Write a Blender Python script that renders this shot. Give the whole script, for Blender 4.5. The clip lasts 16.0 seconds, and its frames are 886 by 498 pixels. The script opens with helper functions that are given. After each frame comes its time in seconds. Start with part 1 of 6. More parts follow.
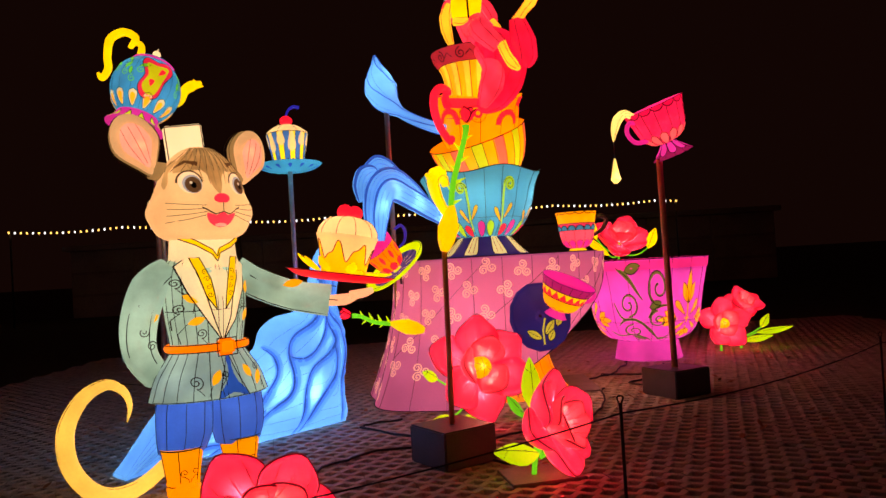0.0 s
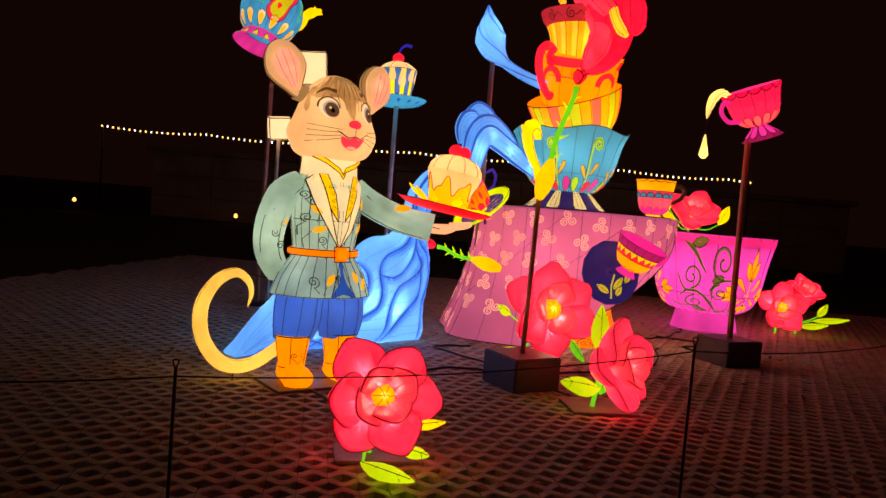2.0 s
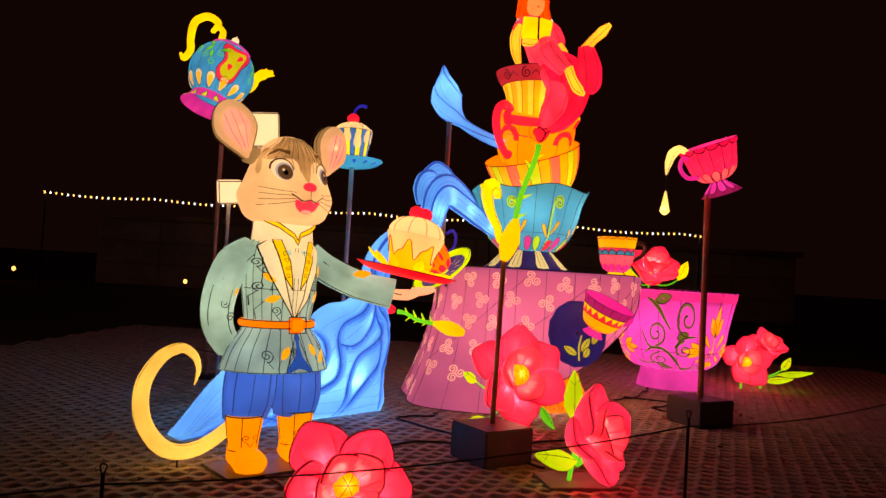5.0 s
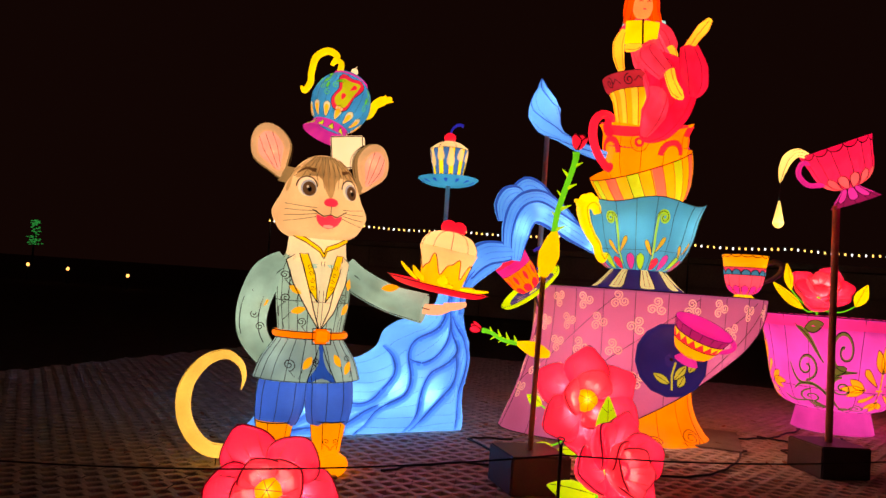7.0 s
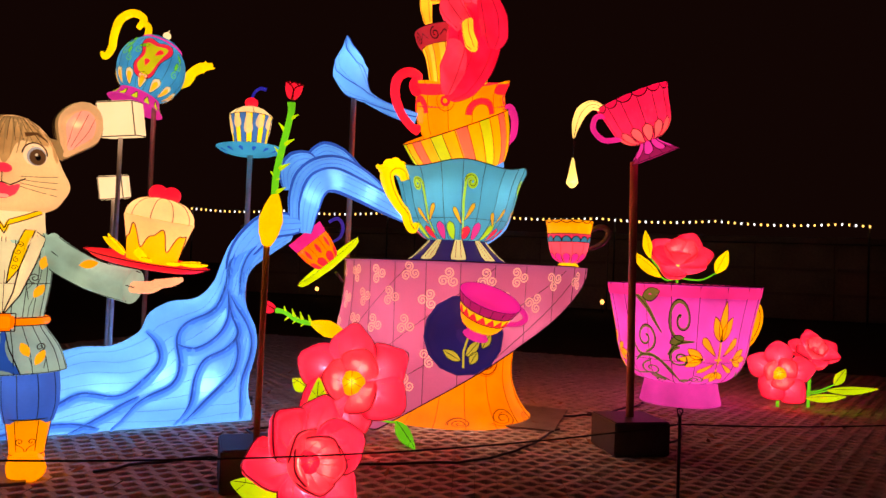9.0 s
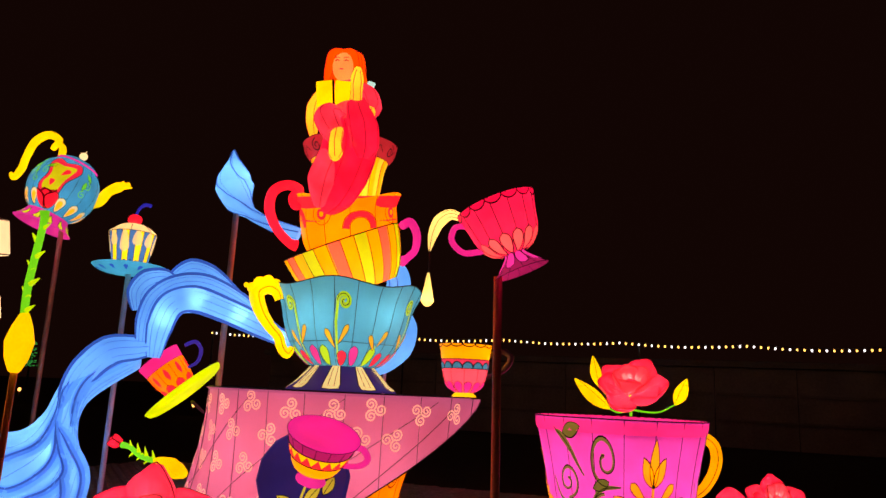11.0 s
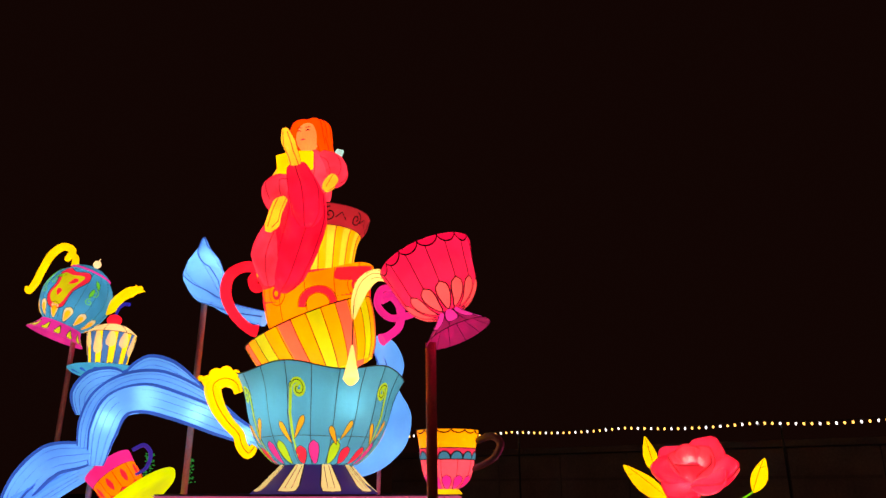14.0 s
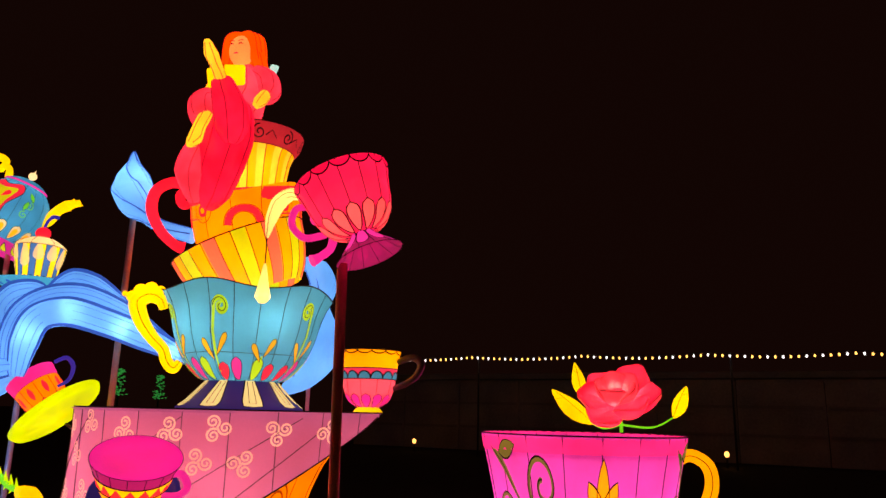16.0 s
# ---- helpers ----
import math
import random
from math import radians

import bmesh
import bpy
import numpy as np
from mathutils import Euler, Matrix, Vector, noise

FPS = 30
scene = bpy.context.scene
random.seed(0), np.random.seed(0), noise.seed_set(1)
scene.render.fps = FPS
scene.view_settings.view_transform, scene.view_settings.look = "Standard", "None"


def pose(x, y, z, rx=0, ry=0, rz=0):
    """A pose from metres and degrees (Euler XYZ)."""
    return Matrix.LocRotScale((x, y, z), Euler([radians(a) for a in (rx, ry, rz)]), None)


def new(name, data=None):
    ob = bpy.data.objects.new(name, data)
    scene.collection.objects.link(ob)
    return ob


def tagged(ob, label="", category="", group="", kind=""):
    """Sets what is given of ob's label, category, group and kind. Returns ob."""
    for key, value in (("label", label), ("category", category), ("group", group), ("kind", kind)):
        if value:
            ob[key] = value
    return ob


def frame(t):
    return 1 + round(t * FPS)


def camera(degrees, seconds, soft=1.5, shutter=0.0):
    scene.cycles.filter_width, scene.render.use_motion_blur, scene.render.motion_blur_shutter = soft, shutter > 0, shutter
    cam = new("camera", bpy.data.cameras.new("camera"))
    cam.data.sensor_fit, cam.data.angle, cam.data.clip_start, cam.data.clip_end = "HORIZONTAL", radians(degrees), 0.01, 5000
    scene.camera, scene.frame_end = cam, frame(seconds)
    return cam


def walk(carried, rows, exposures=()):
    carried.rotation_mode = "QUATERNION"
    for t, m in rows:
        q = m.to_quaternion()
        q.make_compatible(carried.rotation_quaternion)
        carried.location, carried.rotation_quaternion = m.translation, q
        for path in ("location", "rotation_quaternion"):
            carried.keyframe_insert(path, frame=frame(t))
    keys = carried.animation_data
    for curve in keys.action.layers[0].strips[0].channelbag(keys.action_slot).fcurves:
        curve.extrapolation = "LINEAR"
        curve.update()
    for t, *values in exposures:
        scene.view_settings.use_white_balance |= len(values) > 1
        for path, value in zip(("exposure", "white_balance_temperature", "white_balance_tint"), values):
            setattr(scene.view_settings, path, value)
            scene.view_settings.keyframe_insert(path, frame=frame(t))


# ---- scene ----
cam = camera(63.2, 16.0)
METRES, EYE, TILT, LEAN, TURN = 9.6, 1.58, 0.0, 0.0, 0.0
ROWS = [
    (0.0, 0.0, 0.0, 0.0, 0.08, 1.28, 3.36),
    (0.5, -0.0077, -0.0145, 0.0032, -0.74, 2.07, 2.15),
    (1.0, -0.0057, -0.035, 0.0021, 1.14, 1.57, 0.36),
    (1.5, -0.0171, -0.055, -0.0021, 2.82, -1.09, -1.49),
    (2.0, -0.0334, -0.0672, -0.0057, 4.54, -3.1, -4.75),
    (2.5, -0.0526, -0.0446, -0.0046, 6.55, -3.37, -6.51),
    (3.0, -0.0665, -0.0263, -0.0016, 0.46, -0.18, -4.42),
    (5.5, -0.0184, -0.0359, -0.0017, 1.72, 1.84, -2.63),
    (6.0, 0.0273, -0.0254, -0.0033, 8.18, 1.42, -4.02),
    (6.5, 0.0732, -0.0097, -0.0038, 14.47, 2.31, -4.22),
    (7.0, 0.1165, 0.0056, 0.0001, 18.73, 2.7, -4.08),
    (7.5, 0.1581, 0.0177, -0.0007, 18.98, 2.07, -4.17),
    (8.0, 0.1945, 0.0567, -0.0, 19.16, 1.46, -3.74),
    (8.5, 0.2333, 0.0924, -0.0021, 18.7, 0.38, -4.01),
    (9.0, 0.2776, 0.1295, -0.0016, 16.25, 1.67, -2.18),
    (9.5, 0.32, 0.1652, 0.0128, 15.66, 7.29, -1.15),
    (12.0, 0.472, 0.3207, 0.0086, 25.01, 13.36, -2.34),
    (12.5, 0.484, 0.347, 0.0122, 27.07, 16.11, -1.38),
    (13.0, 0.5123, 0.3716, 0.0103, 29.21, 17.8, -0.63),
    (13.5, 0.5277, 0.3962, 0.0084, 31.21, 18.71, -0.17),
    (14.0, 0.5338, 0.4228, 0.0099, 32.78, 18.62, 0.02),
    (14.5, 0.5579, 0.437, 0.0078, 34.8, 17.75, -0.6),
    (15.0, 0.5699, 0.4471, 0.0078, 34.41, 15.39, -0.77),
    (15.5, 0.5682, 0.4514, 0.0073, 32.52, 14.15, -0.78),
    (16.0, 0.5691, 0.4491, 0.0078, 30.46, 12.9, -1.28),
]
walk(cam, [(t, pose(0, 0, EYE, TILT, LEAN, TURN) @ pose(METRES * x, METRES * y, METRES * z, 90 + pitch, roll, yaw)) for t, x, y, z, yaw, pitch, roll in ROWS],
     exposures=((0.0, 0.3, 8000, 16), (9.5, 0.3, 8000, 16), (12.0, 0.38, 8200, 16), (16.0, 0.38, 8200, 16)))


# ---- world and light ----
world = bpy.data.worlds.new("night")
scene.world = world
world.use_nodes = True
world.node_tree.nodes["Background"].inputs["Color"].default_value = (0.0042, 0.0013, 0.0010, 1)
world.node_tree.nodes["Background"].inputs["Strength"].default_value = 1.0


# ---- materials ----
def S(h, k=1.0):
    """Linear colour from a hex code."""
    c = [int(h[i:i + 2], 16) / 255 for i in (0, 2, 4)]
    return tuple(k * (v / 12.92 if v < 0.04045 else ((v + 0.055) / 1.055) ** 2.4) for v in c) + (1.0,)


def lantern(name, h, glow=0.9, rough=0.45, vary=0.28, trans=0.5, size=2.5):
    """Painted lantern silk, lit from within: an even glow, thicker and thinner dye, a fine weave, and a share that lets lamps behind it through."""
    m = bpy.data.materials.new(name)
    m.use_nodes = True
    n, l = m.node_tree.nodes, m.node_tree.links
    p = n["Principled BSDF"]
    co = n.new("ShaderNodeTexCoord")
    a, b = n.new("ShaderNodeTexNoise"), n.new("ShaderNodeTexNoise")
    a.inputs["Scale"].default_value, a.inputs["Detail"].default_value = size, 3
    b.inputs["Scale"].default_value, b.inputs["Detail"].default_value = 55, 2
    ra, rb = n.new("ShaderNodeMapRange"), n.new("ShaderNodeMapRange")
    ra.inputs[1].default_value, ra.inputs[2].default_value = 0.3, 0.7
    ra.inputs[3].default_value, ra.inputs[4].default_value = 1 - vary, 1 + vary * 0.8
    rb.inputs[3].default_value, rb.inputs[4].default_value = 0.86, 1.14
    mu = n.new("ShaderNodeMath")
    mu.operation = "MULTIPLY"
    sc = n.new("ShaderNodeVectorMath")
    sc.operation = "SCALE"
    l.new(co.outputs["Object"], a.inputs["Vector"])
    l.new(co.outputs["Object"], b.inputs["Vector"])
    l.new(a.outputs[0], ra.inputs[0])
    l.new(b.outputs[0], rb.inputs[0])
    l.new(ra.outputs[0], mu.inputs[0])
    l.new(rb.outputs[0], mu.inputs[1])
    sc.inputs[0].default_value = S(h)[:3]
    l.new(mu.outputs[0], sc.inputs["Scale"])
    p.inputs["Base Color"].default_value = S(h, 0.6)
    p.inputs["Roughness"].default_value = rough
    l.new(sc.outputs[0], p.inputs["Emission Color"])
    p.inputs["Emission Strength"].default_value = glow * 0.78
    bp = n.new("ShaderNodeBump")
    bp.inputs["Strength"].default_value, bp.inputs["Distance"].default_value = 0.25, 0.004
    l.new(b.outputs[0], bp.inputs["Height"])
    l.new(bp.outputs[0], p.inputs["Normal"])
    tr, mx = n.new("ShaderNodeBsdfTranslucent"), n.new("ShaderNodeMixShader")
    tr.inputs["Color"].default_value = tuple(0.92 * c + 0.025 for c in S(h)[:3]) + (1,)
    mx.inputs[0].default_value = trans
    ad = n.new("ShaderNodeAddShader")
    em = n.new("ShaderNodeEmission")
    em.inputs["Strength"].default_value = glow * trans * 0.78
    l.new(sc.outputs[0], em.inputs["Color"])
    l.new(p.outputs[0], mx.inputs[1])
    l.new(tr.outputs[0], mx.inputs[2])
    l.new(mx.outputs[0], ad.inputs[0])
    l.new(em.outputs[0], ad.inputs[1])
    l.new(ad.outputs[0], n["Material Output"].inputs["Surface"])
    return m


def matter(name, h, rough=0.6, metal=0.0, scale=8.0, vary=0.35, bump=0.4, dist=0.004):
    """An unlit surface with stains, grain and fine relief."""
    m = bpy.data.materials.new(name)
    m.use_nodes = True
    n, l = m.node_tree.nodes, m.node_tree.links
    p = n["Principled BSDF"]
    co = n.new("ShaderNodeTexCoord")
    a, b = n.new("ShaderNodeTexNoise"), n.new("ShaderNodeTexNoise")
    a.inputs["Scale"].default_value, a.inputs["Detail"].default_value = scale, 5
    b.inputs["Scale"].default_value, b.inputs["Detail"].default_value = scale * 14, 3
    mu = n.new("ShaderNodeMath")
    mu.operation = "MULTIPLY_ADD"
    r = n.new("ShaderNodeMapRange")
    r.inputs[1].default_value, r.inputs[2].default_value = 0.55, 1.25
    r.inputs[3].default_value, r.inputs[4].default_value = 1 - vary, 1 + vary
    sc = n.new("ShaderNodeVectorMath")
    sc.operation = "SCALE"
    sc.inputs[0].default_value = S(h)[:3]
    l.new(co.outputs["Object"], a.inputs["Vector"])
    l.new(co.outputs["Object"], b.inputs["Vector"])
    l.new(b.outputs[0], mu.inputs[0])
    mu.inputs[1].default_value = 0.7
    l.new(a.outputs[0], mu.inputs[2])
    l.new(mu.outputs[0], r.inputs[0])
    l.new(r.outputs[0], sc.inputs["Scale"])
    l.new(sc.outputs[0], p.inputs["Base Color"])
    p.inputs["Roughness"].default_value, p.inputs["Metallic"].default_value = rough, metal
    bp = n.new("ShaderNodeBump")
    bp.inputs["Strength"].default_value, bp.inputs["Distance"].default_value = bump, dist
    l.new(mu.outputs[0], bp.inputs["Height"])
    l.new(bp.outputs[0], p.inputs["Normal"])
    return m


SEAM = matter("dark_seam_paint", "1a120c", 0.7)
INK = matter("brown_ink", "3a2a1c", 0.7)
POLE = matter("painted_steel_pole", "cabec2", 0.45, 0.2, 6)
RUST = matter("rusty_steel", "cc8e70", 0.55, 0.2, 7)
BOXM = matter("black_painted_steel", "38323a", 0.5, 0.1, 5)
PLATE = matter("grey_base_plate", "7c7068", 0.55, 0.1, 5)
CABLE = matter("black_cable", "141212", 0.6)
PAVE = matter("concrete_paver", "b4a99c", 0.85, 0, 7, 0.4, 0.7, 0.006)
SOIL = matter("soil_and_grit", "4a3f34", 0.95, 0, 9, 0.5, 0.9, 0.02)
CREAM = lantern("cream_silk", "f0cc94", 0.85)
SUGAR = lantern("sugar_white_silk", "f2d8b0", 0.88, vary=0.15)
RED = lantern("red_silk", "f0243c", 1.1)
CORAL = lantern("coral_red_vinyl", "ea2244", 0.86, 0.14, 0.5)
PINK = lantern("hot_pink_silk", "f0348a")
MAGENTA = lantern("magenta_silk", "d82c96", 0.9)
ORANGE = lantern("orange_silk", "fa7e14", 1.05)
AMBER = lantern("amber_silk", "fcaa1c", 0.95)
YELLOW = lantern("yellow_silk", "fad424")
LIME = lantern("lime_silk", "b4d024", 0.9)
GREEN = lantern("leaf_green_silk", "5fc02a")
OLIVE = lantern("olive_green_silk", "66702a", 0.8)
TEAL = lantern("teal_silk", "2a8cac", 0.85)
SKY = lantern("sky_blue_silk", "5aacf4", 0.85, vary=0.35, size=1.8)
DEEP = lantern("deep_blue_dye", "2a5cb4", 0.75)
NAVY = lantern("navy_silk", "241a5a", 0.9)
ROYAL = lantern("royal_blue_silk", "1a4fb0", 0.9, vary=0.4)


# ---- geometry ----
def smooth(pts, k=6, closed=False):
    """A smooth line through the points."""
    P = [Vector(p) for p in pts]
    if len(P) < 3:
        return [P[0].lerp(P[-1], i / k) for i in range(k + 1)]
    out, n = [], len(P)
    for i in range(n if closed else n - 1):
        if closed:
            a, b, c, d = P[i - 1], P[i], P[(i + 1) % n], P[(i + 2) % n]
        else:
            a, b, c, d = P[max(i - 1, 0)], P[i], P[i + 1], P[min(i + 2, n - 1)]
        for j in range(k):
            t = j / k
            out.append(0.5 * (2 * b + (c - a) * t + (2 * a - 5 * b + 4 * c - d) * t * t + (3 * b - a - 3 * c + d) * t ** 3))
    if not closed:
        out.append(P[-1])
    return out


def ramp(vals, n):
    """n values that follow the given ones evenly."""
    out = []
    for i in range(n):
        x = i / max(n - 1, 1) * (len(vals) - 1)
        j = min(int(x), len(vals) - 2) if len(vals) > 1 else 0
        out.append(vals[j] + (vals[min(j + 1, len(vals) - 1)] - vals[j]) * (x - j))
    return out


def tube(bm, pts, radii, n=12, flat=1.0, up=(0, 0, 1), mi=0, cap=True):
    """A round or flattened tube along a line; flat squeezes it along the direction up."""
    P = [Vector(p) for p in pts]
    R = radii if isinstance(radii, (list, tuple)) else [radii]
    R = ramp(list(R), len(P)) if len(R) > 1 else list(R) * len(P)
    up = Vector(up)
    rings = []
    last = None
    for i, p in enumerate(P):
        t = (P[min(i + 1, len(P) - 1)] - P[max(i - 1, 0)]).normalized()
        a = t.cross(up) if last is None or abs(flat - 1) > 1e-6 else last - t * last.dot(t)
        if a.length < 1e-3:
            a = t.cross(Vector((1, 0.3, 0.2)))
        a.normalize()
        last = a
        b = a.cross(t)
        rings.append([bm.verts.new(p + a * (R[i] * math.cos(2 * math.pi * j / n)) + b * (R[i] * flat * math.sin(2 * math.pi * j / n))) for j in range(n)])
    for q, r in zip(rings, rings[1:]):
        for j in range(n):
            f = bm.faces.new((q[j], q[(j + 1) % n], r[(j + 1) % n], r[j]))
            f.material_index, f.smooth = mi, n > 4
    if cap and n > 2:
        for q in (rings[0][::-1], rings[-1]):
            f = bm.faces.new(q)
            f.material_index = mi
    return bm


def ball(bm, c, r, mi=0, m=None, seg=20, ring=14):
    """An ellipsoid with radii r at c, turned by m."""
    m = m or Matrix.Identity(4)
    M = Matrix.Translation(c) @ m @ Matrix.Diagonal((*r, 1))
    got = bmesh.ops.create_uvsphere(bm, u_segments=seg, v_segments=ring, radius=1, matrix=M)
    for f in {f for v in got["verts"] for f in v.link_faces}:
        f.material_index, f.smooth = mi, True
    return got["verts"]


def block(bm, c, s, m=None, mi=0, bevel=0.01):
    """A box of size s at c with softened edges."""
    M = Matrix.Translation(c) @ (m or Matrix.Identity(4)) @ Matrix.Diagonal((*s, 1))
    b2 = bmesh.new()
    bmesh.ops.create_cube(b2, size=1, matrix=M)
    if bevel:
        bmesh.ops.bevel(b2, geom=b2.edges[:], offset=bevel, segments=2, affect="EDGES")
    vs = [bm.verts.new(v.co) for v in b2.verts]
    b2.verts.index_update()
    for f in b2.faces:
        g = bm.faces.new([vs[v.index] for v in f.verts])
        g.material_index = mi
    b2.free()
    return bm


def loft(bm, secs, n=40, mi=0, k=5, cap=True):
    """A body through upright ellipses (x, y, z, rx, ry)."""
    L = [smooth([(s[0], s[1], s[2]) for s in secs], k), smooth([(s[3], s[4], 0) for s in secs], k)]
    rings = [[bm.verts.new((c.x + r.x * math.cos(2 * math.pi * j / n), c.y + r.y * math.sin(2 * math.pi * j / n), c.z)) for j in range(n)] for c, r in zip(*L)]
    for q, r in zip(rings, rings[1:]):
        for j in range(n):
            f = bm.faces.new((q[j], q[(j + 1) % n], r[(j + 1) % n], r[j]))
            f.material_index, f.smooth = mi, True
    if cap:
        for q in (rings[0][::-1], rings[-1]):
            bm.faces.new(q).material_index = mi
    return L


class Rev:
    """A surface turned from a profile (radius, height), with an optional waved rim."""

    def __init__(self, prof, wave=0.0, lobes=6, k=6, shape=None):
        self.q = [(v.x, v.y) for v in smooth([(r, z, 0) for r, z in prof], k)]
        self.wave, self.lobes = wave, lobes
        self.len = sum(math.dist(a, b) for a, b in zip(self.q, self.q[1:]))
        self.shape = shape

    def rz(self, v):
        x = max(0.0, min(v, 1.0)) * (len(self.q) - 1)
        j = min(int(x), len(self.q) - 2)
        (r0, z0), (r1, z1) = self.q[j], self.q[j + 1]
        t = x - j
        d = math.hypot(r1 - r0, z1 - z0) or 1
        return r0 + (r1 - r0) * t, z0 + (z1 - z0) * t, (z1 - z0) / d, (r0 - r1) / d

    def p(self, u, v, off=0.0):
        r, z, nr, nz = self.rz(v)
        a = 2 * math.pi * u
        if self.wave:
            w = max(0, v) ** 3 * self.wave * math.cos(self.lobes * a)
            z, r = z + w, r - w * 0.3
        r, z = r + off * nr, z + off * nz
        if self.shape:
            r *= self.shape(u, v)
        return Vector((r * math.cos(a), r * math.sin(a), z))

    def bm(self, seg=72, pick=None, v0=0.0, v1=1.0, rows=None, u0=0.0, u1=1.0):
        bm = bmesh.new()
        rows = rows or len(self.q) - 1
        full = u1 - u0 > 0.999
        g = [[bm.verts.new(self.p(u0 + (u1 - u0) * j / seg, v0 + (v1 - v0) * i / rows)) for j in range(seg + (0 if full else 1))] for i in range(rows + 1)]
        for i in range(rows):
            for j in range(seg):
                k = (j + 1) % seg if full else j + 1
                if g[i][j].co == g[i][k].co:
                    continue
                f = bm.faces.new((g[i][j], g[i][k], g[i + 1][k], g[i + 1][j]))
                f.smooth = True
                if pick:
                    f.material_index = pick((j + 0.5) / seg, v0 + (v1 - v0) * (i + 0.5) / rows)
        return bm

    def patch(self, u0, v0):
        """Metres across and up from a place on the surface."""

        def f(a, b, off=0.0):
            v = v0 + b / self.len
            return self.p(u0 + a / (2 * math.pi * max(self.rz(v)[0], 0.03)), v, off)
        return f

    def seams(self, bm, n, rings=(), w=0.0035, v0=0.0, v1=1.0, shift=0.0):
        for i in range(n):
            tube(bm, [self.p((i + shift) / n, v0 + (v1 - v0) * t / 14, 0.001) for t in range(15)], w, 4, cap=False)
        for v in rings:
            tube(bm, [self.p(t / 48, v, 0.001) for t in range(49)], w, 4, cap=False)
        return bm


def fill(bm, f, outline, off=0.005, rings=3, mi=0):
    """A painted shape laid on a surface f(a, b, off)."""
    n = len(outline)
    ca, cb = sum(p[0] for p in outline) / n, sum(p[1] for p in outline) / n
    mid = bm.verts.new(f(ca, cb, off))
    last = None
    for k in range(1, rings + 1):
        s = k / rings
        row = [bm.verts.new(f(ca + (p[0] - ca) * s, cb + (p[1] - cb) * s, off)) for p in outline]
        for j in range(n):
            e = (j + 1) % n
            g = bm.faces.new((mid, row[j], row[e]) if last is None else (last[j], row[j], row[e], last[e]))
            g.material_index, g.smooth = mi, True
        last = row
    return bm


def line(bm, f, pts, w=0.01, off=0.008, closed=False, mi=0):
    """A painted stroke of width w (one number or one per end) on a surface."""
    P = [Vector((p[0], p[1])) for p in pts]
    if closed:
        P = P + [P[0]]
    W = ramp(list(w), len(P)) if isinstance(w, (tuple, list)) else [w] * len(P)
    last = None
    for i, p in enumerate(P):
        t = P[min(i + 1, len(P) - 1)] - P[max(i - 1, 0)]
        if t.length < 1e-9:
            continue
        t.normalize()
        q = Vector((-t.y, t.x)) * W[i] * 0.5
        row = (bm.verts.new(f(*(p + q), off)), bm.verts.new(f(*(p - q), off)))
        if last:
            g = bm.faces.new((last[0], last[1], row[1], row[0]))
            g.material_index, g.smooth = mi, True
        last = row
    return bm


def leaf2(x, y, ang, length, width, n=8):
    """The outline of a pointed leaf that starts at x, y."""
    c, s = math.cos(radians(ang)), math.sin(radians(ang))
    pts = []
    for i in range(2 * n):
        t = i / n if i <= n else 2 - i / n
        w = width / 2 * math.sin(math.pi * t) ** 0.8 * (1 if i <= n else -1) if 0 < t < 1 else 0
        pts.append((x + c * t * length - s * w, y + s * t * length + c * w))
    return pts


def lobe2(x, y, ang, length, width, n=10):
    """The outline of a round-tipped petal with its narrow end at x, y."""
    c, s = math.cos(radians(ang)), math.sin(radians(ang))
    pts = []
    for i in range(2 * n):
        t = i / n if i <= n else 2 - i / n
        w = width / 2 * (t ** 0.7) * math.sqrt(max(0, 1 - max(0, (t - 0.6) / 0.4) ** 2)) * (1 if i <= n else -1)
        pts.append((x + c * t * length - s * w, y + s * t * length + c * w))
    return pts


def ring2(x, y, rx, ry=None, n=20):
    return [(x + rx * math.cos(2 * math.pi * i / n), y + (ry or rx) * math.sin(2 * math.pi * i / n)) for i in range(n)]


def curl2(x, y, r, turns=1.4, start=0, sense=1, n=26):
    """A spiral that starts r away from its eye at x, y."""
    return [(x + r * (1 - 0.85 * i / n) * math.cos(radians(start) + sense * 2 * math.pi * turns * i / n), y + r * (1 - 0.85 * i / n) * math.sin(radians(start) + sense * 2 * math.pi * turns * i / n)) for i in range(n + 1)]


def link(name, bm, mats):
    me = bpy.data.meshes.new(name)
    bmesh.ops.recalc_face_normals(bm, faces=bm.faces[:])
    bm.to_mesh(me)
    bm.free()
    for m in mats if isinstance(mats, (list, tuple)) else [mats]:
        me.materials.append(m)
    return new(name, me)


def part(name, bm, material, parent, label=""):
    ob = link(name, bm, material)
    ob.parent = parent
    return tagged(ob, label)


def pieces(name, bm, material, parent, label=""):
    """Each separate painted shape of a bmesh becomes a part of its own."""
    left = set(bm.faces)
    while left:
        todo, isle = [next(iter(left))], set()
        left.discard(todo[0])
        while todo:
            f = todo.pop()
            isle.add(f)
            for v in f.verts:
                for g in v.link_faces:
                    if g in left:
                        left.discard(g)
                        todo.append(g)
        one, made = bmesh.new(), {}
        for f in isle:
            for v in f.verts:
                if v not in made:
                    made[v] = one.verts.new(v.co)
        for f in isle:
            g = one.faces.new([made[v] for v in f.verts])
            g.smooth, g.material_index = f.smooth, f.material_index
        part(name, one, material, parent, label)
    bm.free()


def thing(name, label, category, m=None, group="", kind=""):
    ob = new(name)
    ob.matrix_basis = m or Matrix.Identity(4)
    ob.empty_display_size = 0.1
    return tagged(ob, label, category, group, kind)


